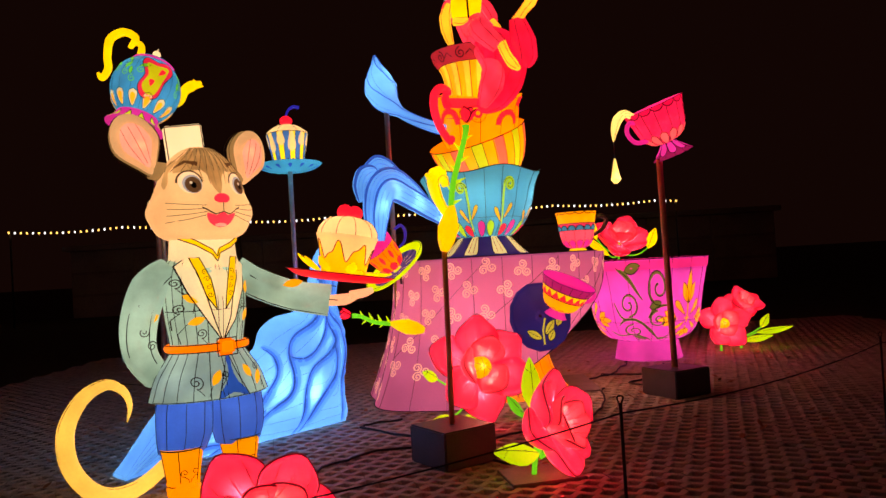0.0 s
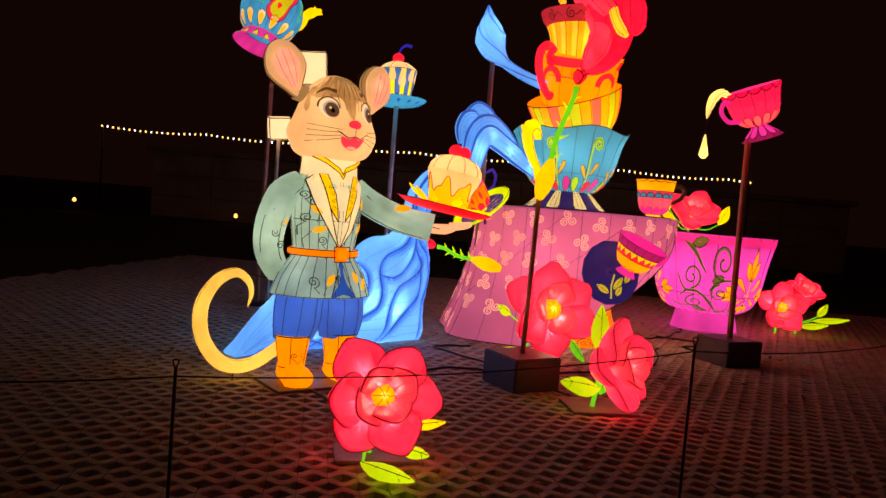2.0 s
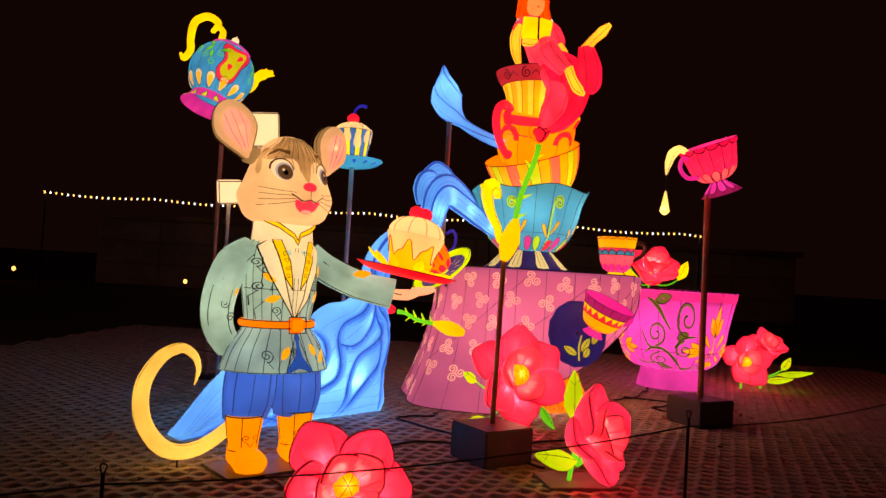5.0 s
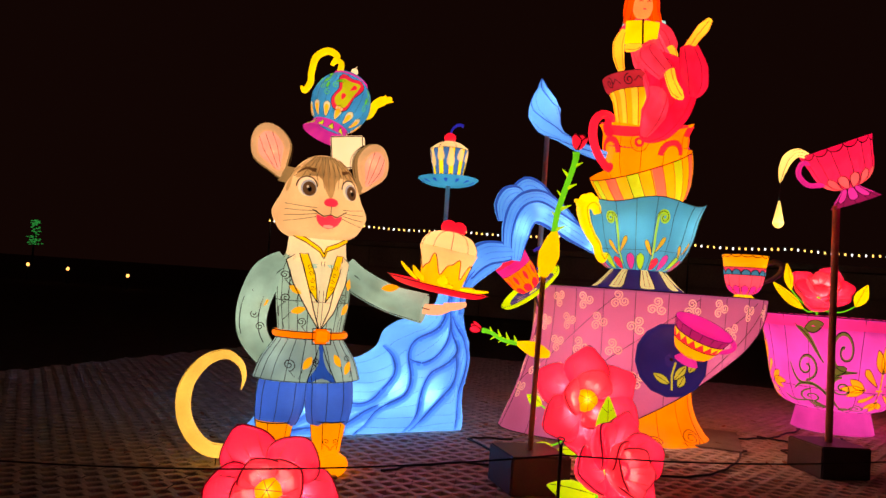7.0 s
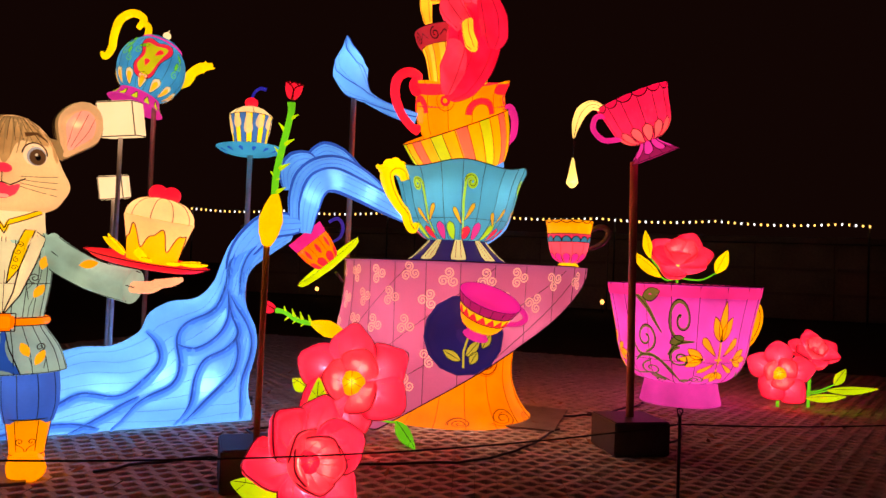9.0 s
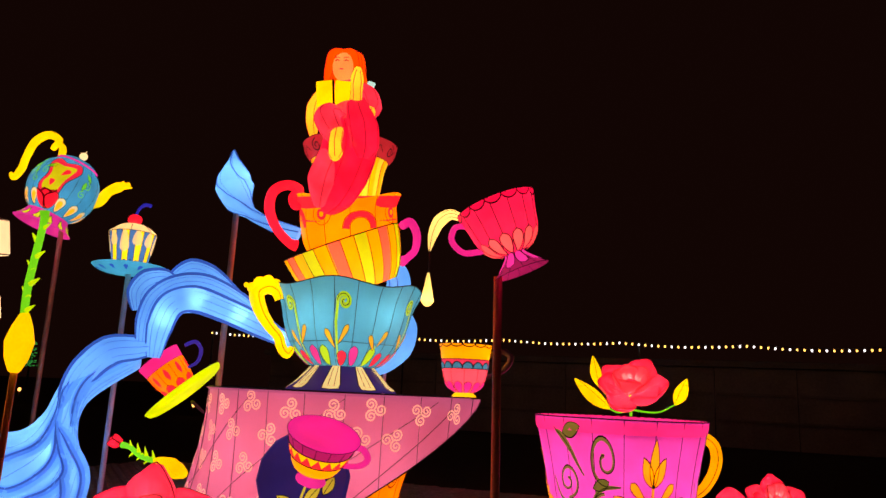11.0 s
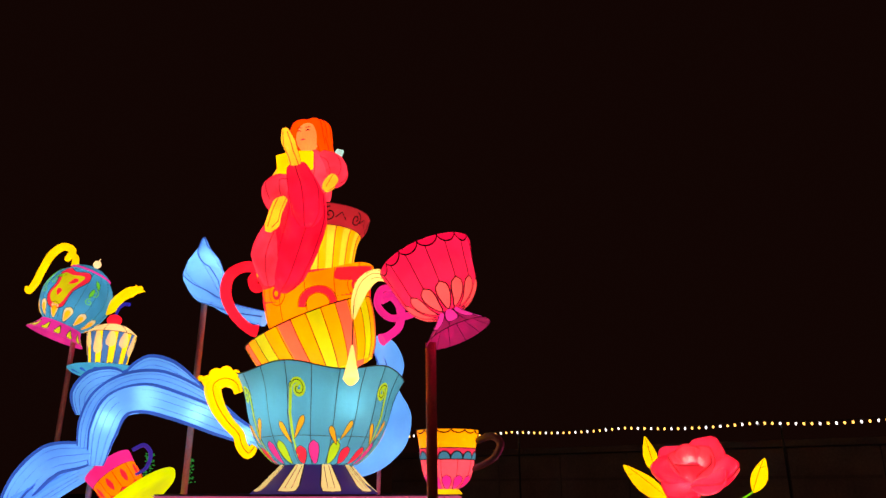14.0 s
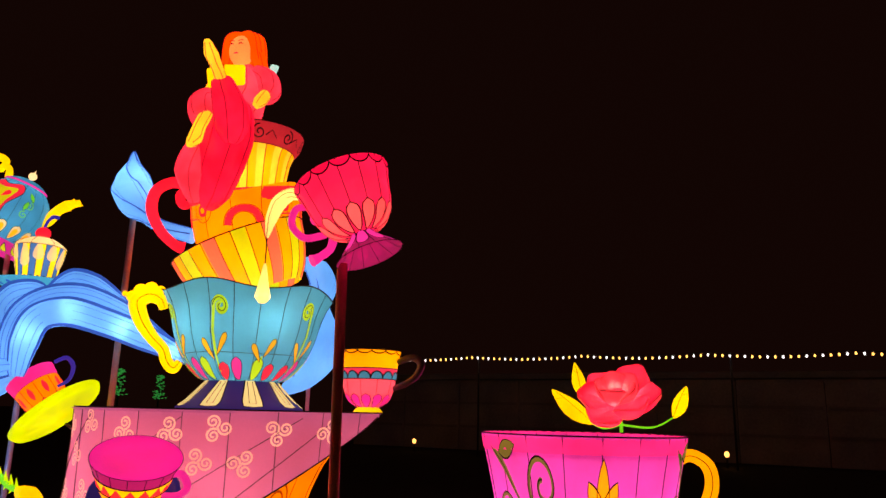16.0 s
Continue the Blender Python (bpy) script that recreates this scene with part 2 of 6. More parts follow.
def axis(at, up, spin=0):
    """A pose at a place whose z axis points along up."""
    q = Vector((0, 0, 1)).rotation_difference(Vector(up).normalized())
    return Matrix.Translation(at) @ q.to_matrix().to_4x4() @ pose(0, 0, 0, 0, 0, spin)


def bulb(name, at, watts, colour, parent=None, radius=0.05):
    """A point lamp for a lantern, inside or before it."""
    d = bpy.data.lights.new(name, "POINT")
    d.energy, d.color, d.shadow_soft_size = watts * 1.4, colour, radius
    ob = new(name, d)
    ob.location = at
    if parent:
        ob.parent = parent
    return ob




# ---- the setting ----
bm = bmesh.new()
bmesh.ops.create_grid(bm, x_segments=40, y_segments=40, size=600, matrix=Matrix.Translation((0, 200, -0.045)))
ground = tagged(link("ground", bm, SOIL), "dark gritty soil under open concrete grid pavers", "ground", kind="structure")


def string_of_lights():
    t = thing("string_lights", "long string of small warm and white bulbs against the night sky", "string lights")
    a, b, n = Vector((-18.46, 30.68, 4.03)), Vector((10.72, 32.75, 3.94)), 118
    sag = [a.lerp(b, i / n) - Vector((0, 0, 0.10 * abs(math.sin(math.pi * i / 19)))) for i in range(n + 1)]
    bm = bmesh.new()
    tube(bm, [p + Vector((0, 0, 0.09)) for p in sag], 0.012, 5)
    part("wire", bm, CABLE, t)
    warm, cold = lantern("warm_bulb", "ffd27a", 1.6, vary=0.05), lantern("white_bulb", "eef2ff", 1.5, vary=0.05)
    meshes = []
    for m in (warm, cold):
        bm = bmesh.new()
        ball(bm, (0, 0, 0), (0.04, 0.04, 0.055), seg=8, ring=6)
        tube(bm, [(0, 0, 0.04), (0, 0, 0.1)], 0.016, 6, mi=1)
        me = bpy.data.meshes.new("bulb")
        bm.to_mesh(me)
        bm.free()
        me.materials.append(m)
        me.materials.append(CABLE)
        meshes.append(me)
    for i, p in enumerate(sag):
        o = new("bulb", meshes[(0, 1, 0, 0, 1)[i % 5]])
        o.location, o.parent = p, t
    bm = bmesh.new()
    for p in (sag[0], sag[39], sag[79], sag[-1]):
        tube(bm, [(p.x, p.y + 0.1, -0.04), (p.x, p.y + 0.1, p.z + 0.12)], 0.04, 8)
    pieces("mast", bm, BOXM, t)


string_of_lights()


def far_building():
    """A long unlit shed behind the lights."""
    t = thing("long_shed", "long dark low shed with panelled wall, unlit at night", "building", pose(-1, 36, 0))
    wall = matter("dark_wall_panels", "b0a098", 0.9, 0, 0.7)
    roof = matter("dark_roof_sheet", "9a8c86", 0.8, 0, 0.7)
    for i in range(11):
        bm = bmesh.new()
        block(bm, (-16 + i * 3.2, 0, 1.65), (3.16, 0.2, 3.3), bevel=0.02)
        part("wall_panel", bm, wall, t)
        for z in (1.1, 2.2):
            bm = bmesh.new()
            block(bm, (-16 + i * 3.2, -0.16, z), (3.0, 0.08, 0.12), bevel=0.01)
            part("rail", bm, roof, t)
    bm = bmesh.new()
    block(bm, (0, 1.5, 3.45), (35.6, 4.0, 0.25), bevel=0.03)
    part("roof", bm, roof, t)


far_building()


def yard_lamp(x, y, z, colour, r=0.11):
    t = thing("yard_lamp", "small glowing yard lamp on a short dark post", "lamp", pose(x, y, 0), "yard lamps")
    bm = bmesh.new()
    tube(bm, [(0, 0, -0.04), (0, 0, z - r)], 0.035, 8)
    part("post", bm, BOXM, t)
    bm = bmesh.new()
    ball(bm, (0, 0, z), (r, r, r * 1.2), seg=12, ring=8)
    part("globe", bm, colour, t)


LAMPW = lantern("lamp_globe", "ffc070", 2.0, vary=0.05)
for x, z in ((-36.4, 0.93), (-33.3, 0.85), (-28.9, 0.72), (-21.0, 0.55), (-12.9, 0.42), (0.6, 0.45)):
    yard_lamp(x, 33, z, LAMPW, 0.09)


def lit_shrub(x, y, h):
    """A small tree; the green light on it is put into glowing leaves."""
    t = thing("lit_tree", "small far tree with self-glowing green crown, bare thin trunk", "tree", pose(x, y, 0))
    g = lantern("self_glowing_leaf", "12a050", 0.5, vary=0.5, size=6)
    rnd = random.Random(4)
    bm = bmesh.new()
    tube(bm, smooth([(0, 0, -0.04), (0.05, 0, h * 0.4), (0, 0.02, h)]), [0.03 * h, 0.01 * h], 8)
    for i in range(6):
        a = rnd.uniform(0, 6.28)
        tube(bm, [(0, 0, h * (0.5 + 0.07 * i)), (0.13 * h * math.cos(a), 0.13 * h * math.sin(a), h * (0.62 + 0.07 * i))], [0.03, 0.01], 5)
    part("trunk", bm, matter("bark", "3a2a20", 0.9), t)
    bm = bmesh.new()
    for i in range(80):
        a, q = rnd.uniform(0, 6.28), rnd.uniform(0, 1)
        rr = rnd.uniform(0.02, 0.2) * h * (1 - 0.55 * q)
        if rnd.random() < 0.35 and 0.3 < q < 0.6:
            continue
        ball(bm, (rr * math.cos(a), rr * math.sin(a), h * 0.5 + q * h * 0.6), (0.03 * h, 0.03 * h, 0.013 * h), seg=5, ring=4)
    part("crown", bm, g, t)


lit_shrub(-81.0, 72.7, 5.6)
lit_shrub(-85.5, 69.5, 6.3)


def rope_fence():
    """Thin stakes that carry a rope in front of the display."""
    posts = [(-3.4, 1.2, 0.9), (-1.58, 2.17, 0.8), (0.68, 2.93, 0.98), (2.8, 4.69, 0.95), (5.2, 6.4, 0.95)]
    t = thing("rope_fence", "thin dark stakes carrying a sagging black rope before the display", "rope fence")
    for x, y, z in posts:
        bm = bmesh.new()
        tube(bm, [(x, y, -0.045), (x, y, z - 0.02), (x, y, z)], [0.007, 0.007, 0.007], 8)
        tube(bm, smooth([(x, y, z - 0.01), (x + 0.012, y, z + 0.025), (x - 0.012, y, z + 0.025), (x, y, z - 0.02)]), 0.003, 5)
        part("stake", bm, CABLE, t)
    for a, b in zip(posts, posts[1:]):
        p, q = Vector(a), Vector(b)
        bm = bmesh.new()
        tube(bm, [p.lerp(q, i / 12) - Vector((0, 0, 0.04 + 0.2 * (i / 12) * (1 - i / 12))) for i in range(13)], 0.0035, 5)
        part("rope", bm, CABLE, t)


rope_fence()


# ---- the mouse lantern ----
def surface_front(L, y_sign=-1):
    """A painted surface on the front of a loft: metres across, height, offset."""
    C, R = L

    def f(a, b, off=0.0):
        for i in range(len(C) - 1):
            if C[i].z <= b <= C[i + 1].z or i == len(C) - 2:
                t = max(0, min(1, (b - C[i].z) / (C[i + 1].z - C[i].z)))
                c, r = C[i].lerp(C[i + 1], t), R[i].lerp(R[i + 1], t)
                break
        s = max(-0.999, min(0.999, (a - c.x) / r.x))
        x, y = s * r.x, y_sign * math.sqrt(1 - s * s) * r.y
        n = Vector((x / r.x ** 2, y / r.y ** 2, 0)).normalized()
        return Vector((c.x + x, c.y + y, b)) + n * off
    return f


def mouse():
    fur = lantern("mouse_fur_silk", "d4a878", 0.88, vary=0.3)
    furd = lantern("mouse_brown_fur_silk", "9c7c50", 0.75)
    inner = lantern("ear_pink_silk", "f2a08e", 0.9)
    coat = lantern("grey_green_coat_silk", "92b0a2", 0.82, vary=0.55, size=3)
    cloth = lantern("cream_lapel_silk", "f0d4a8", 0.85)
    gold = lantern("gold_trim_silk", "f2c01c", 0.85)
    boot = lantern("orange_boot_silk", "ff9a10", 0.9, vary=0.2)
    white = lantern("eye_white_silk", "e2c8a6", 0.82)
    iris = lantern("brown_iris_silk", "5e3c20", 0.7)
    mats = [fur, furd, inner, coat, cloth, gold, boot, white, iris, lantern("nose_red_silk", "e63650", 0.95), SEAM, ROYAL, ORANGE, lantern("hand_silk", "f0b890", 0.85), AMBER, INK, lantern("mouse_tan_silk", "b48e5c", 0.78, vary=0.4, size=5), lantern("eye_grey_silk", "9c9ca2", 0.75)]
    (F, FD, IN, CO, CL, GO, BO, WH, IR, RD, SE, PA, BE, HA, AM, IK, BR, LB) = range(len(mats))
    bm = bmesh.new()
    # boots
    for s, ax, ay in ((-1, -0.235, -0.03), (1, 0.2, -0.02)):
        loft(bm, [(ax, ay, 0.11, 0.115, 0.115), (ax, ay, 0.2, 0.115, 0.12), (ax, ay, 0.41, 0.15, 0.15)], 24, BO)
        tube(bm, smooth([(ax, ay + 0.1, 0.075), (ax, ay - 0.06, 0.085), (ax + 0.02 * s, ay - 0.2, 0.075), (ax + 0.03 * s, ay - 0.27, 0.06)]), [0.085, 0.12, 0.125, 0.065], 18, 0.8, mi=BO)
        for a in range(6):
            q = a / 6 * 2 * math.pi
            tube(bm, [(ax + 0.117 * math.cos(q), ay + 0.122 * math.sin(q), 0.18), (ax + 0.152 * math.cos(q), ay + 0.152 * math.sin(q), 0.41)], 0.003, 4, mi=SE)
        tube(bm, [(ax + 0.152 * math.cos(i / 12 * math.pi), ay - 0.152 * math.sin(i / 12 * math.pi), 0.405) for i in range(13)], 0.005, 4, mi=SE)
        tube(bm, [(ax + 0.118 * math.cos(i / 12 * math.pi), ay - 0.12 * math.sin(i / 12 * math.pi), 0.15) for i in range(13)], 0.004, 4, mi=SE)
        fr = surface_front(([Vector((ax, ay, 0.15)), Vector((ax, ay, 0.4))], [Vector((0.117, 0.122, 0)), Vector((0.15, 0.15, 0))]))
        for d in (-1, 1):
            line(bm, fr, curl2(ax + 0.035 * d, 0.25, 0.028, 1.3, 270, d), 0.005, 0.004, mi=SE)
            line(bm, fr, [(ax, 0.16), (ax + 0.01 * d, 0.2), (ax + 0.035 * d, 0.222)], 0.005, 0.004, mi=SE)
    # trousers
    for s in (-1, 1):
        L = loft(bm, [(0.21 * s - 0.012, 0, 0.37, 0.16, 0.155), (0.2 * s, 0, 0.5, 0.19, 0.195), (0.19 * s, 0, 0.7, 0.19, 0.21), (0.15 * s, 0, 0.95, 0.16, 0.19)], 28, PA)
        for a in range(9):
            q = a / 9 * 2 * math.pi + 0.2
            tube(bm, [c + Vector((r.x * 1.004 * math.cos(q), r.y * 1.004 * math.sin(q), 0)) for c, r in zip(*L)], 0.0028, 4, mi=SE)
    # coat
    L = loft(bm, [(0, 0, 0.74, 0.43, 0.335), (0, 0, 0.9, 0.375, 0.295), (0, 0, 1.06, 0.27, 0.225), (0, 0, 1.13, 0.265, 0.22), (0, 0, 1.35, 0.295, 0.24), (0, 0, 1.58, 0.30, 0.235), (0, 0.01, 1.7, 0.265, 0.215), (0, 0.01, 1.75, 0.225, 0.19)], 56, CO)
    fr = surface_front(L)
    for a in range(22):
        q = (a + 0.5) / 22 * 2 * math.pi
        tube(bm, [c + Vector((r.x * 1.003 * math.cos(q), r.y * 1.003 * math.sin(q), 0)) for c, r in zip(*L)], 0.003, 4, mi=SE)
    for z in (0.745, 1.36):
        tube(bm, [fr(-0.42 + 0.84 * i / 24, z, 0.004) for i in range(25)], 0.003, 4, mi=SE)
    # opening below the belt
    fill(bm, fr, [(0.04, 1.06), (-0.07, 0.742), (0.16, 0.742)], 0.006, 4, PA)
    line(bm, fr, [(-0.07, 0.742), (0.0, 0.95), (0.04, 1.06), (0.08, 0.92), (0.16, 0.742)], 0.008, 0.009, mi=SE)
    # shirt front and lapels
    fill(bm, fr, [(-0.2, 1.72), (-0.13, 1.5), (-0.05, 1.3), (0.03, 1.14), (0.1, 1.3), (0.16, 1.5), (0.21, 1.72), (0.0, 1.74)], 0.006, 6, CL)
    for s in (-1, 1):
        lap = [(0.02, 1.13), (0.02 + 0.06 * s, 1.3), (0.01 + 0.1 * s, 1.48), (0.0 + 0.13 * s, 1.62), (0.0 + 0.155 * s, 1.75), (0.0 + 0.245 * s, 1.68), (0.0 + 0.2 * s, 1.5), (0.02 + 0.1 * s, 1.28)]
        fill(bm, fr, lap, 0.012, 5, CL)
        line(bm, fr, lap, 0.009, 0.016, True, mi=SE)
        g = [(0.01 + 0.03 * s, 1.36), (0.01 + 0.095 * s, 1.46), (0.01 + 0.13 * s, 1.58), (0.01 + 0.165 * s, 1.735), (0.01 + 0.11 * s, 1.735), (0.01 + 0.06 * s, 1.58), (0.01 + 0.04 * s, 1.46)]
        fill(bm, fr, g, 0.019, 4, GO)
        line(bm, fr, g, 0.008, 0.022, True, mi=SE)
        for i in range(4):
            line(bm, fr, curl2(0.01 + (0.07 + 0.008 * i) * s, 1.47 + 0.055 * i, 0.02, 1.3, 90 * i, s), 0.004, 0.024, mi=SE)
        line(bm, fr, [(0.01 + 0.015 * s, 1.14), (0.01 + 0.018 * s, 1.4), (0.01 + 0.012 * s, 1.68)], 0.004, 0.011, mi=SE)
    # neck and gold collar
    loft(bm, [(0, 0, 1.66, 0.27, 0.225), (0, 0, 1.74, 0.245, 0.21), (0, 0, 1.84, 0.235, 0.205), (0, 0, 1.95, 0.23, 0.2)], 32, CL)
    fr2 = surface_front(([Vector((0, 0, 1.70)), Vector((0, 0, 1.95))], [Vector((0.25, 0.215, 0)), Vector((0.23, 0.2, 0))]))
    for dz, w, mi, o in ((0.0, 0.03, GO, 0.018), (0.018, 0.007, SE, 0.022), (-0.018, 0.007, SE, 0.022)):
        line(bm, fr2, [(-0.205, 1.89 + dz), (-0.12, 1.84 + dz), (-0.02, 1.77 + dz), (0.01, 1.72 + dz)], w, o, mi=mi)
        line(bm, fr2, [(0.01, 1.72 + dz), (0.03, 1.78 + dz), (0.12, 1.82 + dz), (0.205, 1.87 + dz)], w, o, mi=mi)
    # belt and buckle
    tube(bm, [Vector((0.277 * math.cos(i / 40 * 2 * math.pi), 0.232 * math.sin(i / 40 * 2 * math.pi), 1.095)) for i in range(41)], 0.03, 8, mi=BE, cap=False)
    for z in (1.068, 1.122):
        tube(bm, [Vector((0.3 * math.cos(i / 40 * 2 * math.pi), 0.256 * math.sin(i / 40 * 2 * math.pi), z)) for i in range(41)], 0.004, 4, mi=SE, cap=False)
    block(bm, fr(0.03, 1.095, 0.03), (0.13, 0.05, 0.125), mi=BE, bevel=0.02)
    block(bm, fr(0.03, 1.095, 0.056), (0.085, 0.02, 0.08), mi=BO, bevel=0.008)
    for x0, x1, z0, z1 in ((-0.035, 0.095, 1.035, 1.035), (-0.035, 0.095, 1.155, 1.155), (-0.035, -0.035, 1.035, 1.155), (0.095, 0.095, 1.035, 1.155)):
        tube(bm, [fr(x0, z0, 0.05), fr(x1, z1, 0.05)], 0.004, 4, mi=SE)
    # painted leaves and scrolls on the coat
    for x, z, ang, l in ((-0.13, 1.42, 150, 0.11), (-0.2, 1.27, 20, 0.11), (0.2, 1.26, 60, 0.11), (-0.1, 0.84, 55, 0.12), (0.2, 0.86, 120, 0.11), (0.24, 0.8, 65, 0.11), (0.24, 1.46, 80, 0.1)):
        o = leaf2(x, z, ang, l, 0.055)
        fill(bm, fr, o, 0.008, 3, AM)
        line(bm, fr, [(x, z), (x - 0.05 * math.cos(radians(ang)), z - 0.07), (x - 0.03, z - 0.14)], 0.004, 0.006, mi=SE)
    for x, z, r, s in ((-0.2, 1.5, 0.035, 1), (-0.24, 1.38, 0.03, -1), (-0.12, 1.2, 0.03, 1), (0.2, 1.4, 0.03, -1), (-0.2, 0.87, 0.04, 1), (0.0, 0.9, 0.025, -1), (0.26, 0.92, 0.025, 1), (-0.26, 1.56, 0.03, 1)):
        line(bm, fr, curl2(x, z, r * 1.2, 1.6, 270, s), 0.007, 0.006, mi=IK)
        line(bm, fr, [(x, z - r), (x + 0.04 * s, z - r - 0.05), (x + 0.03 * s, z - r - 0.12)], 0.005, 0.006, mi=IK)
    # arm behind the back
    A = smooth([(-0.24, 0.02, 1.66), (-0.38, 0.03, 1.54), (-0.465, 0.04, 1.3), (-0.45, 0.08, 1.08), (-0.32, 0.17, 0.9)])
    tube(bm, A, [0.1, 0.13, 0.125, 0.115, 0.1], 20, mi=CO)
    for q in range(5):
        o = Vector((math.cos(q * 1.25), math.sin(q * 1.25) * -1, 0))
        tube(bm, [p + o * 0.124 for p in A[3:-4]], 0.0035, 4, mi=SE)
    for z, s in ((1.5, 1), (1.42, -1), (1.24, -1), (1.14, 1)):
        c = Vector((-0.47 + (0.05 if z > 1.46 or z < 1.2 else 0), -0.075 + (0.02 if z > 1.46 else 0), z))
        tube(bm, [c + Vector((x, 0, y)) for x, y in curl2(0, 0, 0.036, 1.5, 0, s)], 0.0035, 4, mi=IK)
    fill(bm, lambda a, b, o: Vector((a, -0.068 - o, b)), leaf2(-0.45, 1.3, 30, 0.1, 0.05), 0.002, 2, AM)
    # arm that carries the tray
    A = smooth([(0.24, 0.0, 1.64), (0.38, -0.06, 1.53), (0.6, -0.2, 1.42), (0.84, -0.36, 1.36)])
    tube(bm, A, [0.11, 0.115, 0.115, 0.125], 20, mi=CO)
    for q in range(6):
        o = Vector((0.4 * math.sin(q), -0.7 * math.cos(q * 1.05), math.sin(q * 1.05)))
        tube(bm, [p + o.normalized() * 0.12 for p in A[3:]], 0.0035, 4, mi=SE)
    e = Vector((0.84, -0.36, 1.36))
    tube(bm, smooth([e - Vector((0.05, -0.035, 0)), e + Vector((0.1, -0.06, 0.0)), e + Vector((0.19, -0.12, 0.03))]), [0.06, 0.065, 0.03], 14, 0.7, mi=HA)
    for i in range(4):
        o = Vector((0.02 * i, 0.035 * i - 0.07, 0.012 * (i % 2)))
        tube(bm, smooth([e + Vector((0.12, -0.05, 0.02)) + o, e + Vector((0.2, -0.12, 0.035)) + o, e + Vector((0.26, -0.15, 0.055)) + o]), [0.03, 0.026, 0.014], 10, mi=HA)
    fill(bm, lambda a, b, o: Vector((a, -0.36 - 0.62 * (a - 0.6) - o, b)), leaf2(0.48, 1.5, 10, 0.13, 0.06), 0.01, 2, AM)
    # head
    HZ, HU, HD = 2.165, 0.39, 0.335
    hv = ball(bm, (0, 0, 0), (1, 1, 1), F, None, 48, 32)
    for v in hv:
        x, y, z = v.co
        w = 0.305 + 0.11 * math.exp(-((z + 0.42) / 0.42) ** 2) + 0.15 * math.exp(-((z + 0.9) / 0.25) ** 2)
        d = 0.30 + (0.12 * math.exp(-((z + 0.3) / 0.36) ** 2) * math.exp(-(x / 0.5) ** 2) if y < 0 else 0) + 0.2 * math.exp(-((z + 0.9) / 0.28) ** 2)
        v.co = Vector((x * w, y * d, HZ + z * (HU if z > 0 else HD)))

    def face(a, b, off=0.0):
        z = max(-0.98, min(0.98, (b - HZ) / (HU if b > HZ else HD)))
        w = 0.305 + 0.11 * math.exp(-((z + 0.42) / 0.42) ** 2) + 0.15 * math.exp(-((z + 0.9) / 0.25) ** 2)
        q = math.sqrt(1 - z * z)
        x = max(-0.98 * q, min(0.98 * q, a / w))
        y = -math.sqrt(max(0.0001, q * q - x * x))
        d = 0.30 + 0.12 * math.exp(-((z + 0.3) / 0.36) ** 2) * math.exp(-(x / 0.5) ** 2) + 0.2 * math.exp(-((z + 0.9) / 0.28) ** 2)
        p = Vector((x * w, y * d, b))
        return p + (p - Vector((0, 0, HZ))).normalized() * off
    for i in range(13):
        a = -0.3 + 0.6 * i / 12
        tube(bm, [face(a * (1 - 0.09 * t), 2.34 + 0.025 * t, 0.006) for t in range(8)], 0.0016, 4, mi=IK)
    crown = [(-0.2, 2.42), (-0.24, 2.33), (-0.15, 2.37), (-0.06, 2.32), (-0.03, 2.22), (0.0, 2.17), (0.03, 2.22), (0.06, 2.32), (0.15, 2.37), (0.24, 2.33), (0.2, 2.42), (0.12, 2.49), (0.0, 2.525), (-0.12, 2.49)]
    fill(bm, face, [tuple(p)[:2] for p in smooth([(x, z, 0) for x, z in crown], 3, True)], 0.004, 6, BR)
    for sd in (-1, 1):
        fill(bm, face, [tuple(p)[:2] for p in smooth([(sd * x, z, 0) for x, z in ((0.2, 2.42), (0.25, 2.36), (0.275, 2.26), (0.3, 2.22), (0.285, 2.34), (0.24, 2.42))], 3, True)], 0.005, 4, BR)
    for a, w in ((-0.085, 0.022), (-0.045, 0.026), (-0.01, 0.03), (0.03, 0.03), (0.065, 0.024), (0.1, 0.02), (-0.13, 0.016), (0.15, 0.014)):
        line(bm, face, [(a * 0.6, 2.525), (a * 1.1, 2.46), (a * 1.2, 2.38), (a, 2.28 - 0.05 * math.cos(a * 14))], (w, 0.004), 0.008, mi=FD)
    for s in (-1, 1):
        fill(bm, face, ring2(0.165 * s, 2.255, 0.064, 0.078), 0.007, 4, WH)
        line(bm, face, [(0.165 * s + 0.07 * math.cos(q / 12 * math.pi), 2.255 + 0.082 * math.sin(q / 12 * math.pi)) for q in range(13)], 0.009, 0.01, mi=IK)
        fill(bm, face, ring2(0.165 * s + 0.012, 2.243, 0.055, 0.066), 0.011, 3, LB)
        fill(bm, face, ring2(0.165 * s + 0.016, 2.237, 0.046, 0.056), 0.014, 3, IR)
        fill(bm, face, ring2(0.165 * s + 0.018, 2.232, 0.015, 0.02), 0.017, 2, SE)
        # highlight dot painted into the eye
        fill(bm, face, ring2(0.165 * s + 0.006, 2.25, 0.008, 0.01), 0.02, 2, WH)
        line(bm, face, [(0.1 * s, 2.385), (0.165 * s, 2.405), (0.225 * s, 2.365)], (0.034, 0.008), 0.013, mi=IR)
        for i in range(4):
            line(bm, face, [(0.1 * s, 2.09 - 0.022 * i), (0.2 * s, 2.10 - 0.033 * i), (0.31 * s, 2.12 - 0.045 * i)], 0.004, 0.006, mi=IK)
    ball(bm, face(0.0, 2.135, 0.0), (0.055, 0.03, 0.036), RD)
